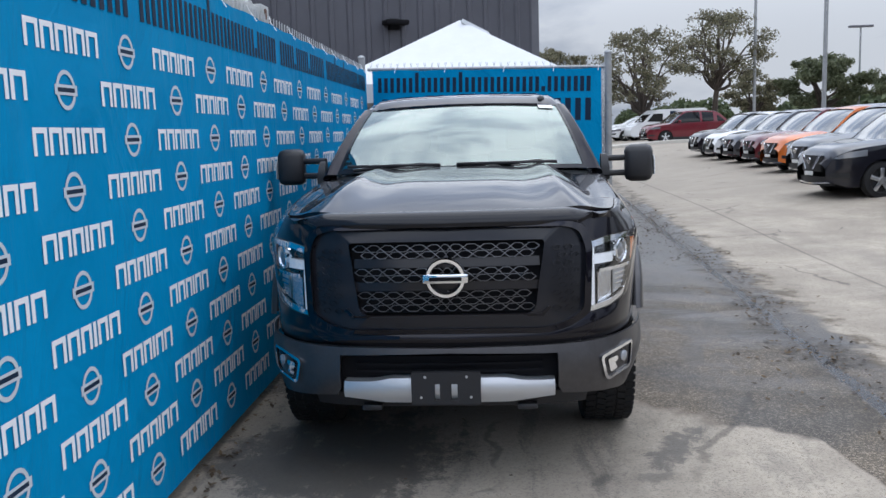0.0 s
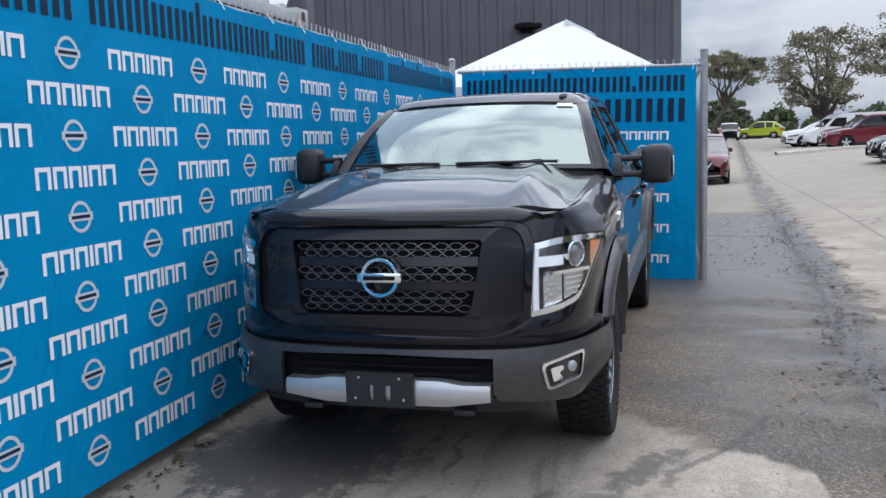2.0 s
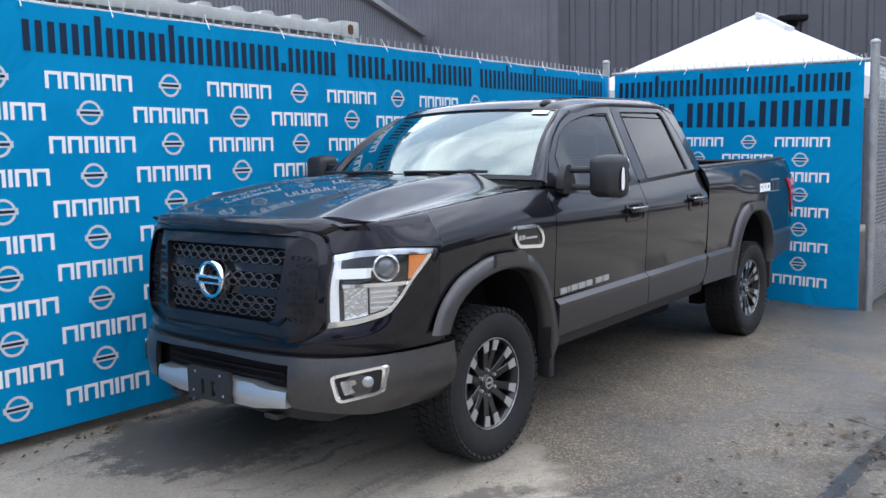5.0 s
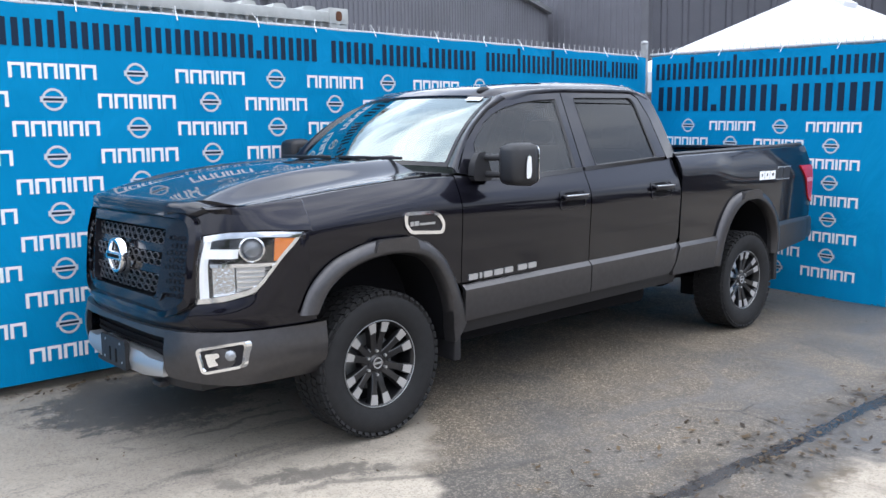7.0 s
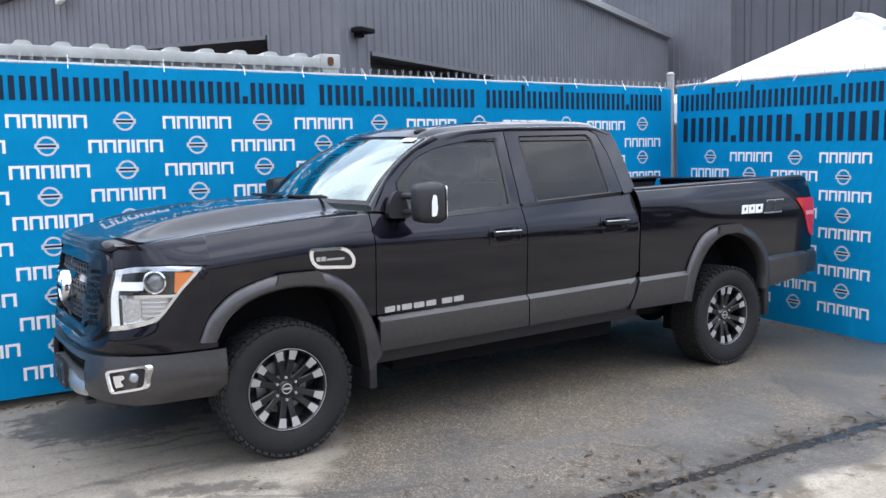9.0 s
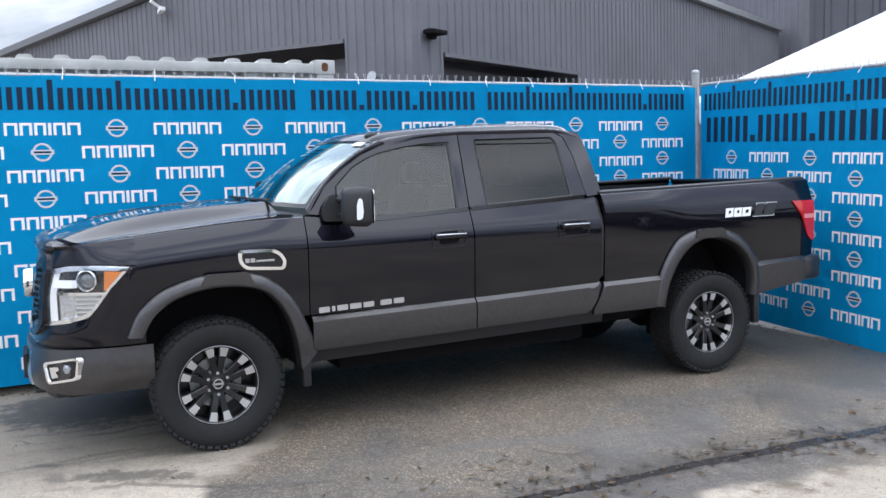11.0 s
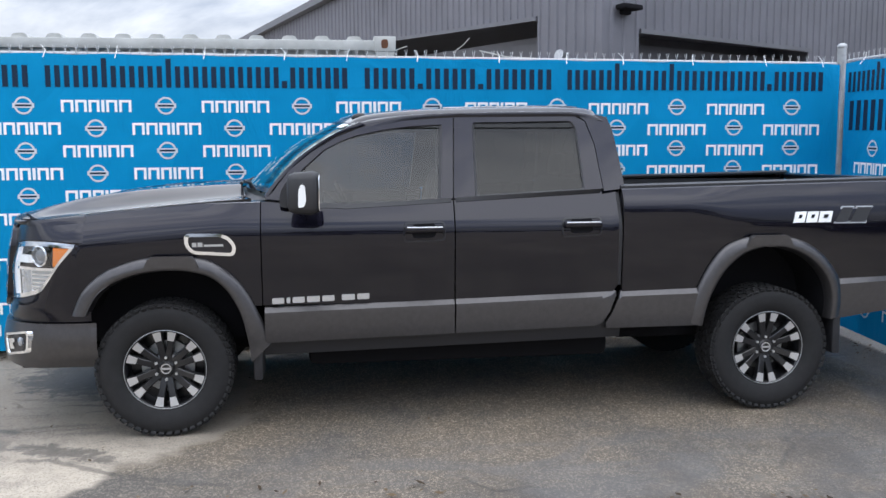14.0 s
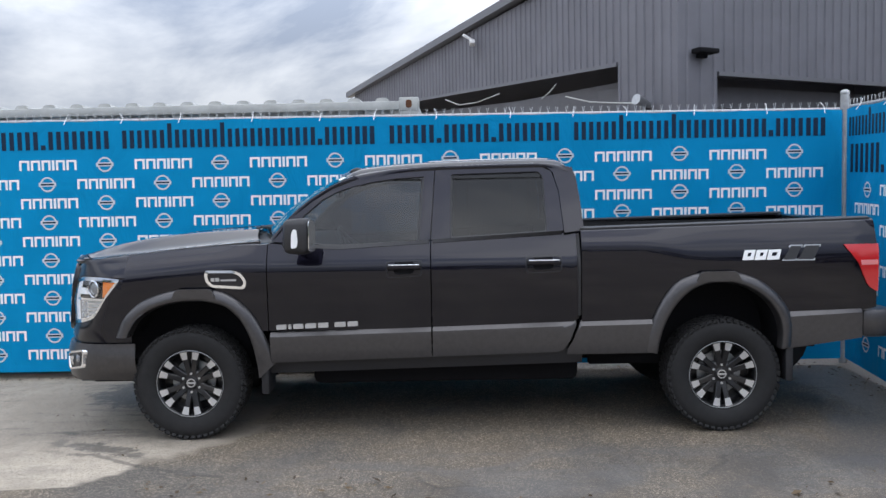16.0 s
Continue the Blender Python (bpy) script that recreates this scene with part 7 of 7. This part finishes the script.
        hem(bm, (-0.03 * g, 0.02, 0))
        part("headlamp", bm, CARLAMP, body)
        bm = bmesh.new()
        sheet(bm, steps(L - 0.35, L - 0.02, 5), lambda v: belt - 0.25, lambda v: belt - 0.07, 3, lambda v, z: (g * (plan(v) + 0.01), v, z))
        hem(bm, (-0.03 * g, 0, 0))
        part("tail_lamp", bm, RED, body)
        bm = bmesh.new()
        sheet(bm, steps(0.05, 0.32, 5), lambda v: 0.42, lambda v: 0.5, 2, lambda v, z: (g * (plan(v) + 0.012), v, z))
        part("fog_light", bm, CARTRIM, body)
        # dark cladding
        bm = bmesh.new()
        sheet(bm, steps(arches[0] + rw + 0.06, arches[1] - rw - 0.06, 10), lambda v: 0.22, lambda v: 0.36, 2, lambda v, z: (g * (plan(v) * 0.965 + 0.01), v, z))
        hem(bm, (-0.1 * g, 0, 0))
        part("sill", bm, CARTRIM, body)
    # grille, chrome vee, intake, bumper, plate
    bm = bmesh.new()
    sheet(bm, steps(-0.36, 0.36, 8), lambda u: 0.52, lambda u: hb - 0.2, 4, lambda u, z: (u, -0.02 + 0.25 * abs(u) ** 2 + 0.1 * max(0, z - 0.7), z))
    hem(bm, (0, 0.05, 0))
    gr = part("grille", bm, CARTRIM, body)
    for g in (1, -1):
        bm = bmesh.new()
        prism(bm, [(0.1, 0.56), (0.17, 0.56), (0.37, hb - 0.2), (0.29, hb - 0.2)], lambda a, b, d: (g * a, -0.045 + 0.25 * a * a + 0.1 * max(0, b - 0.7) + d, b), 0.02)
        part("grille_trim", bm, CHROME, gr)
    bm = bmesh.new()
    lathe(bm, [(-0.01, 0.062), (0.012, 0.062), (0.012, 0.045), (-0.01, 0.045)], 20, pose(0, -0.04, 0.72, 0, 0, -90))
    box(bm, -0.07, 0.07, -0.06, -0.035, 0.707, 0.733)
    part("emblem", bm, CHROME, gr)
    bm = bmesh.new()
    sheet(bm, steps(-0.62, 0.62, 12), lambda u: 0.26, lambda u: 0.42, 3, lambda u, z: (u, -0.01 + 0.32 * abs(u) ** 2.2, z))
    hem(bm, (0, 0.06, 0))
    part("lower_grille", bm, CARTRIM, body)
    bm = bmesh.new()
    sheet(bm, steps(-0.6, 0.6, 14), lambda u: 0.275, lambda u: 0.3, 1, lambda u, z: (u, -0.035 + 0.34 * abs(u) ** 2.2, z + 0.05 * abs(u)))
    hem(bm, (0, 0.02, 0))
    part("bumper_trim", bm, CHROME, body)
    bm = bmesh.new()
    box(bm, -0.16, 0.16, -0.05, -0.035, 0.44, 0.52, 0.005)
    part("number_plate", bm, PLATE, body)
    # underside and wheels
    bm = bmesh.new()
    box(bm, -hw * 0.8, hw * 0.8, 0.3, L - 0.3, 0.22, 0.6)
    part("underbody", bm, DARK, body)
    for g in (1, -1):
        for a in arches:
            q = pose(g * (hw - 0.12), a, rw, 0, 0, 0 if g > 0 else 180)
            bm = bmesh.new()
            lathe(bm, [(-0.1, rw * 0.65), (-0.1, rw * 0.95), (-0.07, rw), (0.07, rw), (0.1, rw * 0.95), (0.105, rw * 0.7)], 28, q)
            wh = part("wheel", bm, RUBBER, c)
            bm = bmesh.new()
            lathe(bm, [(0.08, rw * 0.7), (0.098, rw * 0.68), (0.07, rw * 0.62), (0.04, rw * 0.6), (0.04, 0.01)], 28, q)
            part("barrel", bm, CARTRIM, wh)
            bm = bmesh.new()
            for i in range(5):
                box(bm, 0.06, 0.09, -0.035, 0.035, 0.03, rw * 0.68, 0.006, q @ pose(0, 0, 0, 72 * i, 0, 0))
            tube(bm, q @ Vector((0.05, 0, 0)), q @ Vector((0.1, 0, 0)), 0.06, seg=14)
            part("rim", bm, MACHINED, wh)
    return c


P_BLACK = car_paint("dark blue-black paint", (0.012, 0.012, 0.018))
P_GREY = car_paint("gun grey paint", (0.07, 0.075, 0.085), 0.5)
P_ORANGE = car_paint("orange paint", (0.62, 0.15, 0.02))
P_MAROON = car_paint("dark red paint", (0.11, 0.009, 0.015))
P_WHITE = car_paint("white paint", (0.75, 0.76, 0.77), 0.0)
P_SILVER = car_paint("silver paint metallic", (0.4, 0.41, 0.43), 0.7)
P_LIME = car_paint("lime paint", (0.42, 0.5, 0.03))
P_RED = car_paint("red paint", (0.15, 0.012, 0.022))

NOSE = 180 + 8
row = [
    (P_BLACK, 6.95, 9.2, "dark blue-black suv in the row with a small plate"),
    (P_BLACK, 6.3, 12.3, "dark blue-black suv with a chrome grille vee"),
    (P_GREY, 7.15, 15.7, "gun-grey suv in the parked row"),
    (P_ORANGE, 7.5, 19.0, "orange suv in the parked row"),
    (P_MAROON, 7.75, 22.0, "dark red suv in the parked row"),
    (P_GREY, 7.9, 25.0, "grey suv in the parked row"),
    (P_WHITE, 7.95, 27.8, "white suv in the parked row"),
    (P_BLACK, 8.0, 30.6, "black suv at the far end of the row"),
]
for p, x, y, label in row:
    parked_car("suv", p, x, y, NOSE, label)
for i, p in enumerate((P_SILVER, P_WHITE, P_BLACK, P_SILVER, P_WHITE, P_RED, P_SILVER)):
    parked_car("suv", p, 17.6 + 0.2 * i, 13.5 + 3.3 * i, NOSE + 180, "car in the second parked row, tail to the first", "second row of cars")
parked_car("suv", P_RED, 8.0, 42.9, 180 + 12, "red suv parked side-on beyond the kerb", "far cars")
parked_car("sedan", P_WHITE, 7.0, 50.5, 180 + 10, "white sedan parked beyond the kerb", "far cars")
parked_car("sedan", P_WHITE, 7.6, 56.5, 180 + 10, "white sedan parked behind another", "far cars")
parked_car("suv", P_LIME, 6.5, 90.0, 180 - 12, "lime green crossover parked far off", "far cars")
parked_car("hatch", P_WHITE, 5.2, 79.0, 90, "white hatchback seen from behind, far off", "far cars")
parked_car("suv", P_MAROON, 2.0, 26.2, 270, "dark red suv facing the lane beyond the fence", "far cars")
parked_car("suv", P_WHITE, 3.3, 63.5, 10, "white suv standing across the lane", "far cars")


def delivery_van():
    x, y = 7.55, 49.5
    m = pose(x, y, rise(x, y), 0, 0, 180 + 14 + 90) @ Matrix.Diagonal((0.84, 0.84, 0.82, 1))
    c = empty("delivery_van", "white high-roof delivery van with coloured side marks", "van", "far cars", m)
    bm = bmesh.new()
    prof = [(0.0, 0.4), (0.02, 0.85), (0.2, 1.08), (0.95, 1.3), (1.75, 2.05), (2.1, 2.25), (5.7, 2.3), (5.85, 2.2), (5.9, 0.45), (5.6, 0.32), (0.2, 0.3)]
    prism(bm, rounded(prof, 0.12), lambda a, b, d: (-0.95 + d - (0.0), a, b), 1.9)
    bmesh.ops.bevel(bm, geom=[e for e in bm.edges if e.calc_face_angle(0) > 1.2], offset=0.06, segments=2, affect='EDGES')
    body = part("body", bm, P_WHITE, c)
    for g in (1, -1):
        bm = bmesh.new()
        prism(bm, [(1.25, 1.38), (1.75, 1.95), (2.45, 1.95), (2.45, 1.35)], lambda a, b, d: (g * (0.952 + d), a, b), 0.006)
        part("side_window", bm, CARGLASS, body)
        bm = bmesh.new()
        prism(bm, [(3.0, 1.84), (3.9, 1.84), (3.9, 2.12), (3.0, 2.12)], lambda a, b, d: (g * (0.952 + d), a, b), 0.005)
        part("mark_bar", bm, NAVY, body)
        bm = bmesh.new()
        prism(bm, [(4.1, 1.84), (4.9, 1.84), (4.9, 2.12), (4.1, 2.12)], lambda a, b, d: (g * (0.952 + d), a, b), 0.005)
        part("mark_bar", bm, RED, body)
        for a in (1.0, 4.7):
            q = pose(g * 0.84, a, 0.36, 0, 0, 0 if g > 0 else 180)
            bm = bmesh.new()
            lathe(bm, [(-0.1, 0.2), (-0.1, 0.33), (-0.07, 0.36), (0.1, 0.36), (0.125, 0.34), (0.125, 0.22)], 28, q)
            wh = part("wheel", bm, RUBBER, c)
            bm = bmesh.new()
            lathe(bm, [(0.115, 0.23), (0.1, 0.2), (0.08, 0.01)], 24, q)
            part("rim", bm, SILVER, wh)
    bm = bmesh.new()
    prism(bm, [(-0.78, 0), (0.78, 0), (0.7, 1), (-0.7, 1)], lambda a, b, d: (a, 1.0 + 0.7 * b - d * 0.6, 1.36 + 0.62 * b + d), 0.012)
    part("windscreen", bm, CARGLASS, body)


delivery_van()


# ---- lamp posts, bollard, kerb ----
def lamp_post(x, y, h, r, head, label):
    z = rise(x, y)
    p = empty("street_lamp", label, "lamp post", "lamp posts", pose(x, y, z))
    bm = bmesh.new()
    tube(bm, (0, 0, 0), (0, 0, h), r, r * 0.7, seg=12)
    part("pole", bm, GALV, p)
    bm = bmesh.new()
    tube(bm, (0, 0, 0), (0, 0, 0.5), r * 2.2, r * 1.8, seg=14)
    part("footing", bm, CONTAINER, p)
    bm = bmesh.new()
    box(bm, -0.9, 0.9, -0.18, 0.18, h - 0.05, h + 0.12, 0.05)
    part("lamp_head", bm, SIDING_TRIM, p)


lamp_post(16.6, 54.6, 14.0, 0.11, 1, "tall grey steel lamp post in the lot")
lamp_post(15.05, 37.3, 13.0, 0.11, 1, "tall grey steel lamp post by the parked row")
lamp_post(27.1, 64.6, 7.4, 0.09, 1, "shorter steel lamp post with a flat head")


def bollard():
    b = empty("bollard", "yellow painted steel bollard beside the fence", "bollard", m=pose(1.51, 18.1, 0))
    bm = bmesh.new()
    lathe(bm, [(0, 0.085), (1.2, 0.085), (1.26, 0.07), (1.29, 0.03), (1.295, 0.001)], 20, pose(0, 0, 0, 0, -90, 0))
    part("shaft", bm, YELLOW, b)


bollard()


def kerb():
    bm = bmesh.new()
    xs = steps(5.4, 13.0, 14)
    rows = []
    for x in xs:
        y = 41.2 + 0.12 * (x - 5.4)
        z = rise(x, y)
        rows.append([bm.verts.new(p) for p in ((x, y - 0.1, z - 0.05), (x, y - 0.08, z + 0.13), (x, y - 0.05, z + 0.15), (x, y + 1.4, z + 0.16), (x, y + 1.45, z - 0.05))])
    for a, b in zip(rows, rows[1:]):
        for j in range(4):
            bm.faces.new((a[j], b[j], b[j + 1], a[j + 1]))
    tagged(finish("kerb", bm, mat("pale kerb concrete", (0.5, 0.47, 0.42), 0.8, 0, 0, 0.15, 3)), "pale concrete kerb of an island", "kerb", kind="structure")


kerb()


# ---- trees ----
def leaf_material(name, a, b):
    m = bpy.data.materials.new(name)
    m.use_nodes = True
    n, l = m.node_tree.nodes, m.node_tree.links
    p = n["Principled BSDF"]
    g = n.new("ShaderNodeNewGeometry")
    c = mix_by(n, l, g.outputs["Random Per Island"], a, b)
    l.new(c, p.inputs["Base Color"])
    p.inputs["Roughness"].default_value = 0.6
    w = n.new("ShaderNodeBsdfTranslucent")
    l.new(c, w.inputs["Color"])
    x = n.new("ShaderNodeMixShader")
    x.inputs[0].default_value = 0.35
    l.new(p.outputs[0], x.inputs[1])
    l.new(w.outputs[0], x.inputs[2])
    l.new(x.outputs[0], n["Material Output"].inputs["Surface"])
    return m


LEAF_A = leaf_material("oak leaves", (0.085, 0.086, 0.05), (0.28, 0.258, 0.165))
LEAF_B = leaf_material("dark oak leaves", (0.06, 0.078, 0.04), (0.17, 0.185, 0.1))
LEAF_C = leaf_material("hedge leaves", (0.05, 0.07, 0.035), (0.14, 0.17, 0.08))


def tree(x, y, h, spread, seed, leaves, label, lean=(0, 0), density=1.0, trunk=0.3, low=0.3, leaf=0.12, lobes=11, base=0.42):
    """A spreading oak: a bent trunk, limbs out to uneven lobes of the crown, and small leaves in clumps round their twigs."""
    rng = random.Random(seed)
    t = empty("oak_tree", label, "tree", "trees", pose(x, y, rise(x, y)))
    bm = bmesh.new()

    def limb(p, q, r0, r1, bend, n):
        side = Vector((rng.uniform(-1, 1), rng.uniform(-1, 1), rng.uniform(-0.2, 0.9))) * bend
        last = p
        for k in range(1, n + 1):
            u = k / n
            c = p.lerp(q, u) + side * math.sin(math.pi * u) + Vector((rng.uniform(-1, 1), rng.uniform(-1, 1), rng.uniform(-1, 1))) * bend * 0.15
            if k == n:
                c = q
            tube(bm, last, c, r0 + (r1 - r0) * (k - 1) / n, r0 + (r1 - r0) * u, seg=7 if r0 > 0.06 else 4, caps=False)
            last = c
    fork = Vector((lean[0] * h * low, lean[1] * h * low, h * low))
    limb(Vector((0, 0, -0.1)), fork, trunk, trunk * 0.72, h * 0.03, 5)
    hubs = []
    for i in range(lobes):
        a = 6.283 * (i * 0.618 + rng.uniform(-0.08, 0.08))
        up = (i + 0.5) / lobes
        out = spread * (0.78 * math.sqrt(max(0.0, 1 - (2 * up - 0.9) ** 2 * 0.8)) - 0.12) * rng.uniform(0.75, 1.05)
        c = Vector((lean[0] * h * 0.5 + math.cos(a) * out, lean[1] * h * 0.5 + math.sin(a) * out, h * (base + (0.9 - base) * up) * rng.uniform(0.94, 1.04)))
        rad = spread * rng.uniform(0.24, 0.33)
        mid = fork.lerp(c, 0.45) + Vector((0, 0, h * 0.04))
        limb(fork, mid, trunk * 0.5, trunk * 0.3, h * 0.05, 4)
        limb(mid, c, trunk * 0.3, trunk * 0.12, h * 0.05, 4)
        for _ in range(15):
            v = Vector((rng.gauss(0, 1), rng.gauss(0, 1), rng.gauss(0, 1))).normalized() * rng.uniform(0.35, 1.0)
            q = c + Vector((v.x * rad, v.y * rad, v.z * rad * 0.45 + 0.1 * rad))
            limb(c, q, trunk * 0.09, 0.012, rad * 0.12, 2)
            hubs.append((q, rad * rng.uniform(0.13, 0.25)))
    part("trunk", bm, BARK, t)
    verts, faces = [], []
    for c, rad in hubs:
        for _ in range(int(rng.uniform(60, 110) * density)):
            v = Vector((rng.gauss(0, 1), rng.gauss(0, 1), rng.gauss(0, 0.6)))
            q = c + v * rad * min(1, 1.7 / v.length)
            u = Vector((rng.uniform(-1, 1), rng.uniform(-1, 1), rng.uniform(-1, 1))).normalized()
            w = u.cross(Vector((rng.uniform(-1, 1), rng.uniform(-1, 1), rng.uniform(-1, 1)))).normalized()
            s = rng.uniform(0.5, 1.2) * leaf
            i = len(verts)
            verts += [q - u * s, q + w * s * 0.5, q + u * s, q - w * s * 0.5]
            faces.append((i, i + 1, i + 2, i + 3))
    me = bpy.data.meshes.new("crown")
    me.from_pydata([tuple(v) for v in verts], [], faces)
    me.materials.append(leaves)
    o = new("crown", me)
    o.parent = t
    tagged(o, kind="stuff")


tree(9.0, 52.5, 7.3, 3.7, 4, LEAF_A, "spreading oak with olive foliage and bare limbs", density=0.4, trunk=0.24, low=0.2, base=0.32, lobes=19, leaf=0.1)
tree(14.2, 55.5, 8.7, 4.4, 12, LEAF_A, "tall leaning oak with thin open crown", (0.06, 0), 0.36, 0.24, 0.34, base=0.46, lobes=20, leaf=0.1)
tree(19.9, 67.0, 4.6, 3.2, 21, LEAF_A, "low oak behind the parked cars", density=0.6, low=0.25, base=0.3)
tree(23.4, 61.5, 5.3, 3.9, 31, LEAF_B, "dense dark green oak behind the lot", density=1.3, low=0.22, base=0.3, lobes=14)
tree(30.9, 63.0, 5.0, 4.0, 41, LEAF_B, "dense dark green oak at the lot's edge", density=1.3, low=0.22, base=0.3, lobes=14)
tree(2.5, 61.5, 6.9, 3.1, 51, LEAF_A, "leaning oak with a flat windswept crown", (0.45, 0), 0.6, 0.17, 0.36, base=0.64, lobes=13, leaf=0.1)
tree(0.2, 47.5, 5.7, 2.0, 61, LEAF_A, "small oak beside the lane", (0.25, 0), density=0.6, trunk=0.14, low=0.4, base=0.48, leaf=0.1)
tree(4.3, 80.0, 4.2, 2.4, 71, LEAF_B, "dark bushy tree at the end of the lane", density=1.0, trunk=0.2, low=0.2, base=0.3)
# unseen oaks beside and behind the camera, added to darken reflections
for i, (tx, ty, th) in enumerate(((38.0, 40.0, 8.0), (40.0, 20.0, 7.5), (42.0, 2.0, 8.5), (36.0, -16.0, 8.0), (18.0, -34.0, 8.5))):
    tree(tx, ty, th, 6.2, 81 + i, LEAF_B, "unseen dark green oak added beyond the lot for reflections", density=0.8, leaf=0.2)


def hedge(name, pts, h, depth, seed, label, n, leaf):
    """A bank of far foliage along a line: small leaf faces in uneven heaps."""
    rng = random.Random(seed)
    verts, faces = [], []
    heaps = []
    for (xa, ya), (xb, yb) in zip(pts, pts[1:]):
        k = int(math.hypot(xb - xa, yb - ya) / (h * 0.45))
        for i in range(k):
            u = (i + rng.random()) / k
            heaps.append((xa + (xb - xa) * u + rng.uniform(-1, 1) * depth, ya + (yb - ya) * u + rng.uniform(-1, 1) * depth, h * rng.uniform(0.55, 1.0)))
    per = max(20, n // max(1, len(heaps)))
    for x, y, hh in heaps:
        z0 = rise(x, y)
        for _ in range(per):
            v = Vector((rng.gauss(0, 1), rng.gauss(0, 1), rng.gauss(0, 1))).normalized() * rng.random() ** 0.4
            q = Vector((x + v.x * hh * 0.6, y + v.y * hh * 0.6, z0 + hh * 0.5 + v.z * hh * 0.5))
            u = Vector((rng.uniform(-1, 1), rng.uniform(-1, 1), rng.uniform(-1, 1))).normalized()
            w = u.cross(Vector((rng.uniform(-1, 1), rng.uniform(-1, 1), rng.uniform(-1, 1)))).normalized()
            s = rng.uniform(0.6, 1.3) * leaf
            i = len(verts)
            verts += [q - u * s, q + w * s * 0.6, q + u * s, q - w * s * 0.6]
            faces.append((i, i + 1, i + 2, i + 3))
    me = bpy.data.meshes.new(name)
    me.from_pydata([tuple(v) for v in verts], [], faces)
    me.materials.append(LEAF_C)
    tagged(new(name, me), label, "foliage", kind="stuff")


hedge("hedge", [(-2, 101), (8, 99), (24, 90)], 2.1, 1.0, 5, "bank of green bushes beyond the far cars", 26000, 0.26)
# the stretch of woods behind the camera is unseen, added for reflections
hedge("far_woods", [(-30, 120), (30, 118), (80, 95), (95, 30), (85, -40), (40, -85), (-40, -80)], 4.2, 3.0, 6, "far line of trees closing the horizon", 90000, 0.5)


# ---- litter and leaves ----
def litter():
    rng = random.Random(9)
    verts, faces = [], []

    def flake(x, y, s):
        z = rise(x, y) + 0.006 + rng.random() * 0.01
        a = rng.uniform(0, 6.283)
        u = Vector((math.cos(a), math.sin(a), rng.uniform(-0.35, 0.35))) * s
        w = Vector((-math.sin(a), math.cos(a), rng.uniform(-0.4, 0.4))) * s * rng.uniform(0.25, 0.6)
        i = len(verts)
        p = Vector((x, y, z + s * 0.2))
        verts.extend([p - u, p + w, p + u, p - w])
        faces.append((i, i + 1, i + 2, i + 3))
    for _ in range(1500):
        y = rng.uniform(-4, 16)
        flake(2.53 + 0.033 * y + rng.gauss(0, 0.12) + 0.04 * math.sin(y * 1.7), y, rng.uniform(0.006, 0.026))
    k = 0
    while k < 700:
        x, y = 2.5 + rng.gauss(0, 0.28), rng.uniform(0, 14)
        x += 0.033 * y
        if noise.noise((x * 2.2, y * 1.1, 4.0)) > 0.12:
            flake(x, y, rng.uniform(0.01, 0.036))
            k += 1
    for _ in range(500):
        y = rng.uniform(-6, 5.5)
        flake(fence_x(y) + 0.02 + abs(rng.gauss(0, 0.1)), y, rng.uniform(0.008, 0.03))
    for _ in range(160):
        x = rng.uniform(-1.2, 1.4)
        flake(x, 5.65 - abs(rng.gauss(0, 0.12)), rng.uniform(0.008, 0.028))
    for _ in range(420):
        flake(rng.uniform(-1.0, 2.7), rng.uniform(-4, 9), rng.uniform(0.004, 0.014))
    for _ in range(600):
        flake(rng.uniform(1.4, 2.8), rng.uniform(5.6, 15), rng.uniform(0.008, 0.03))
    me = bpy.data.meshes.new("leaf_litter")
    me.from_pydata([tuple(v) for v in verts], [], faces)
    me.materials.append(leaf_material("dead leaves", (0.035, 0.022, 0.012), (0.16, 0.11, 0.06)))
    tagged(new("leaf_litter", me), "dry leaves and grit along gutter and fence", "leaf litter", kind="stuff")


litter()
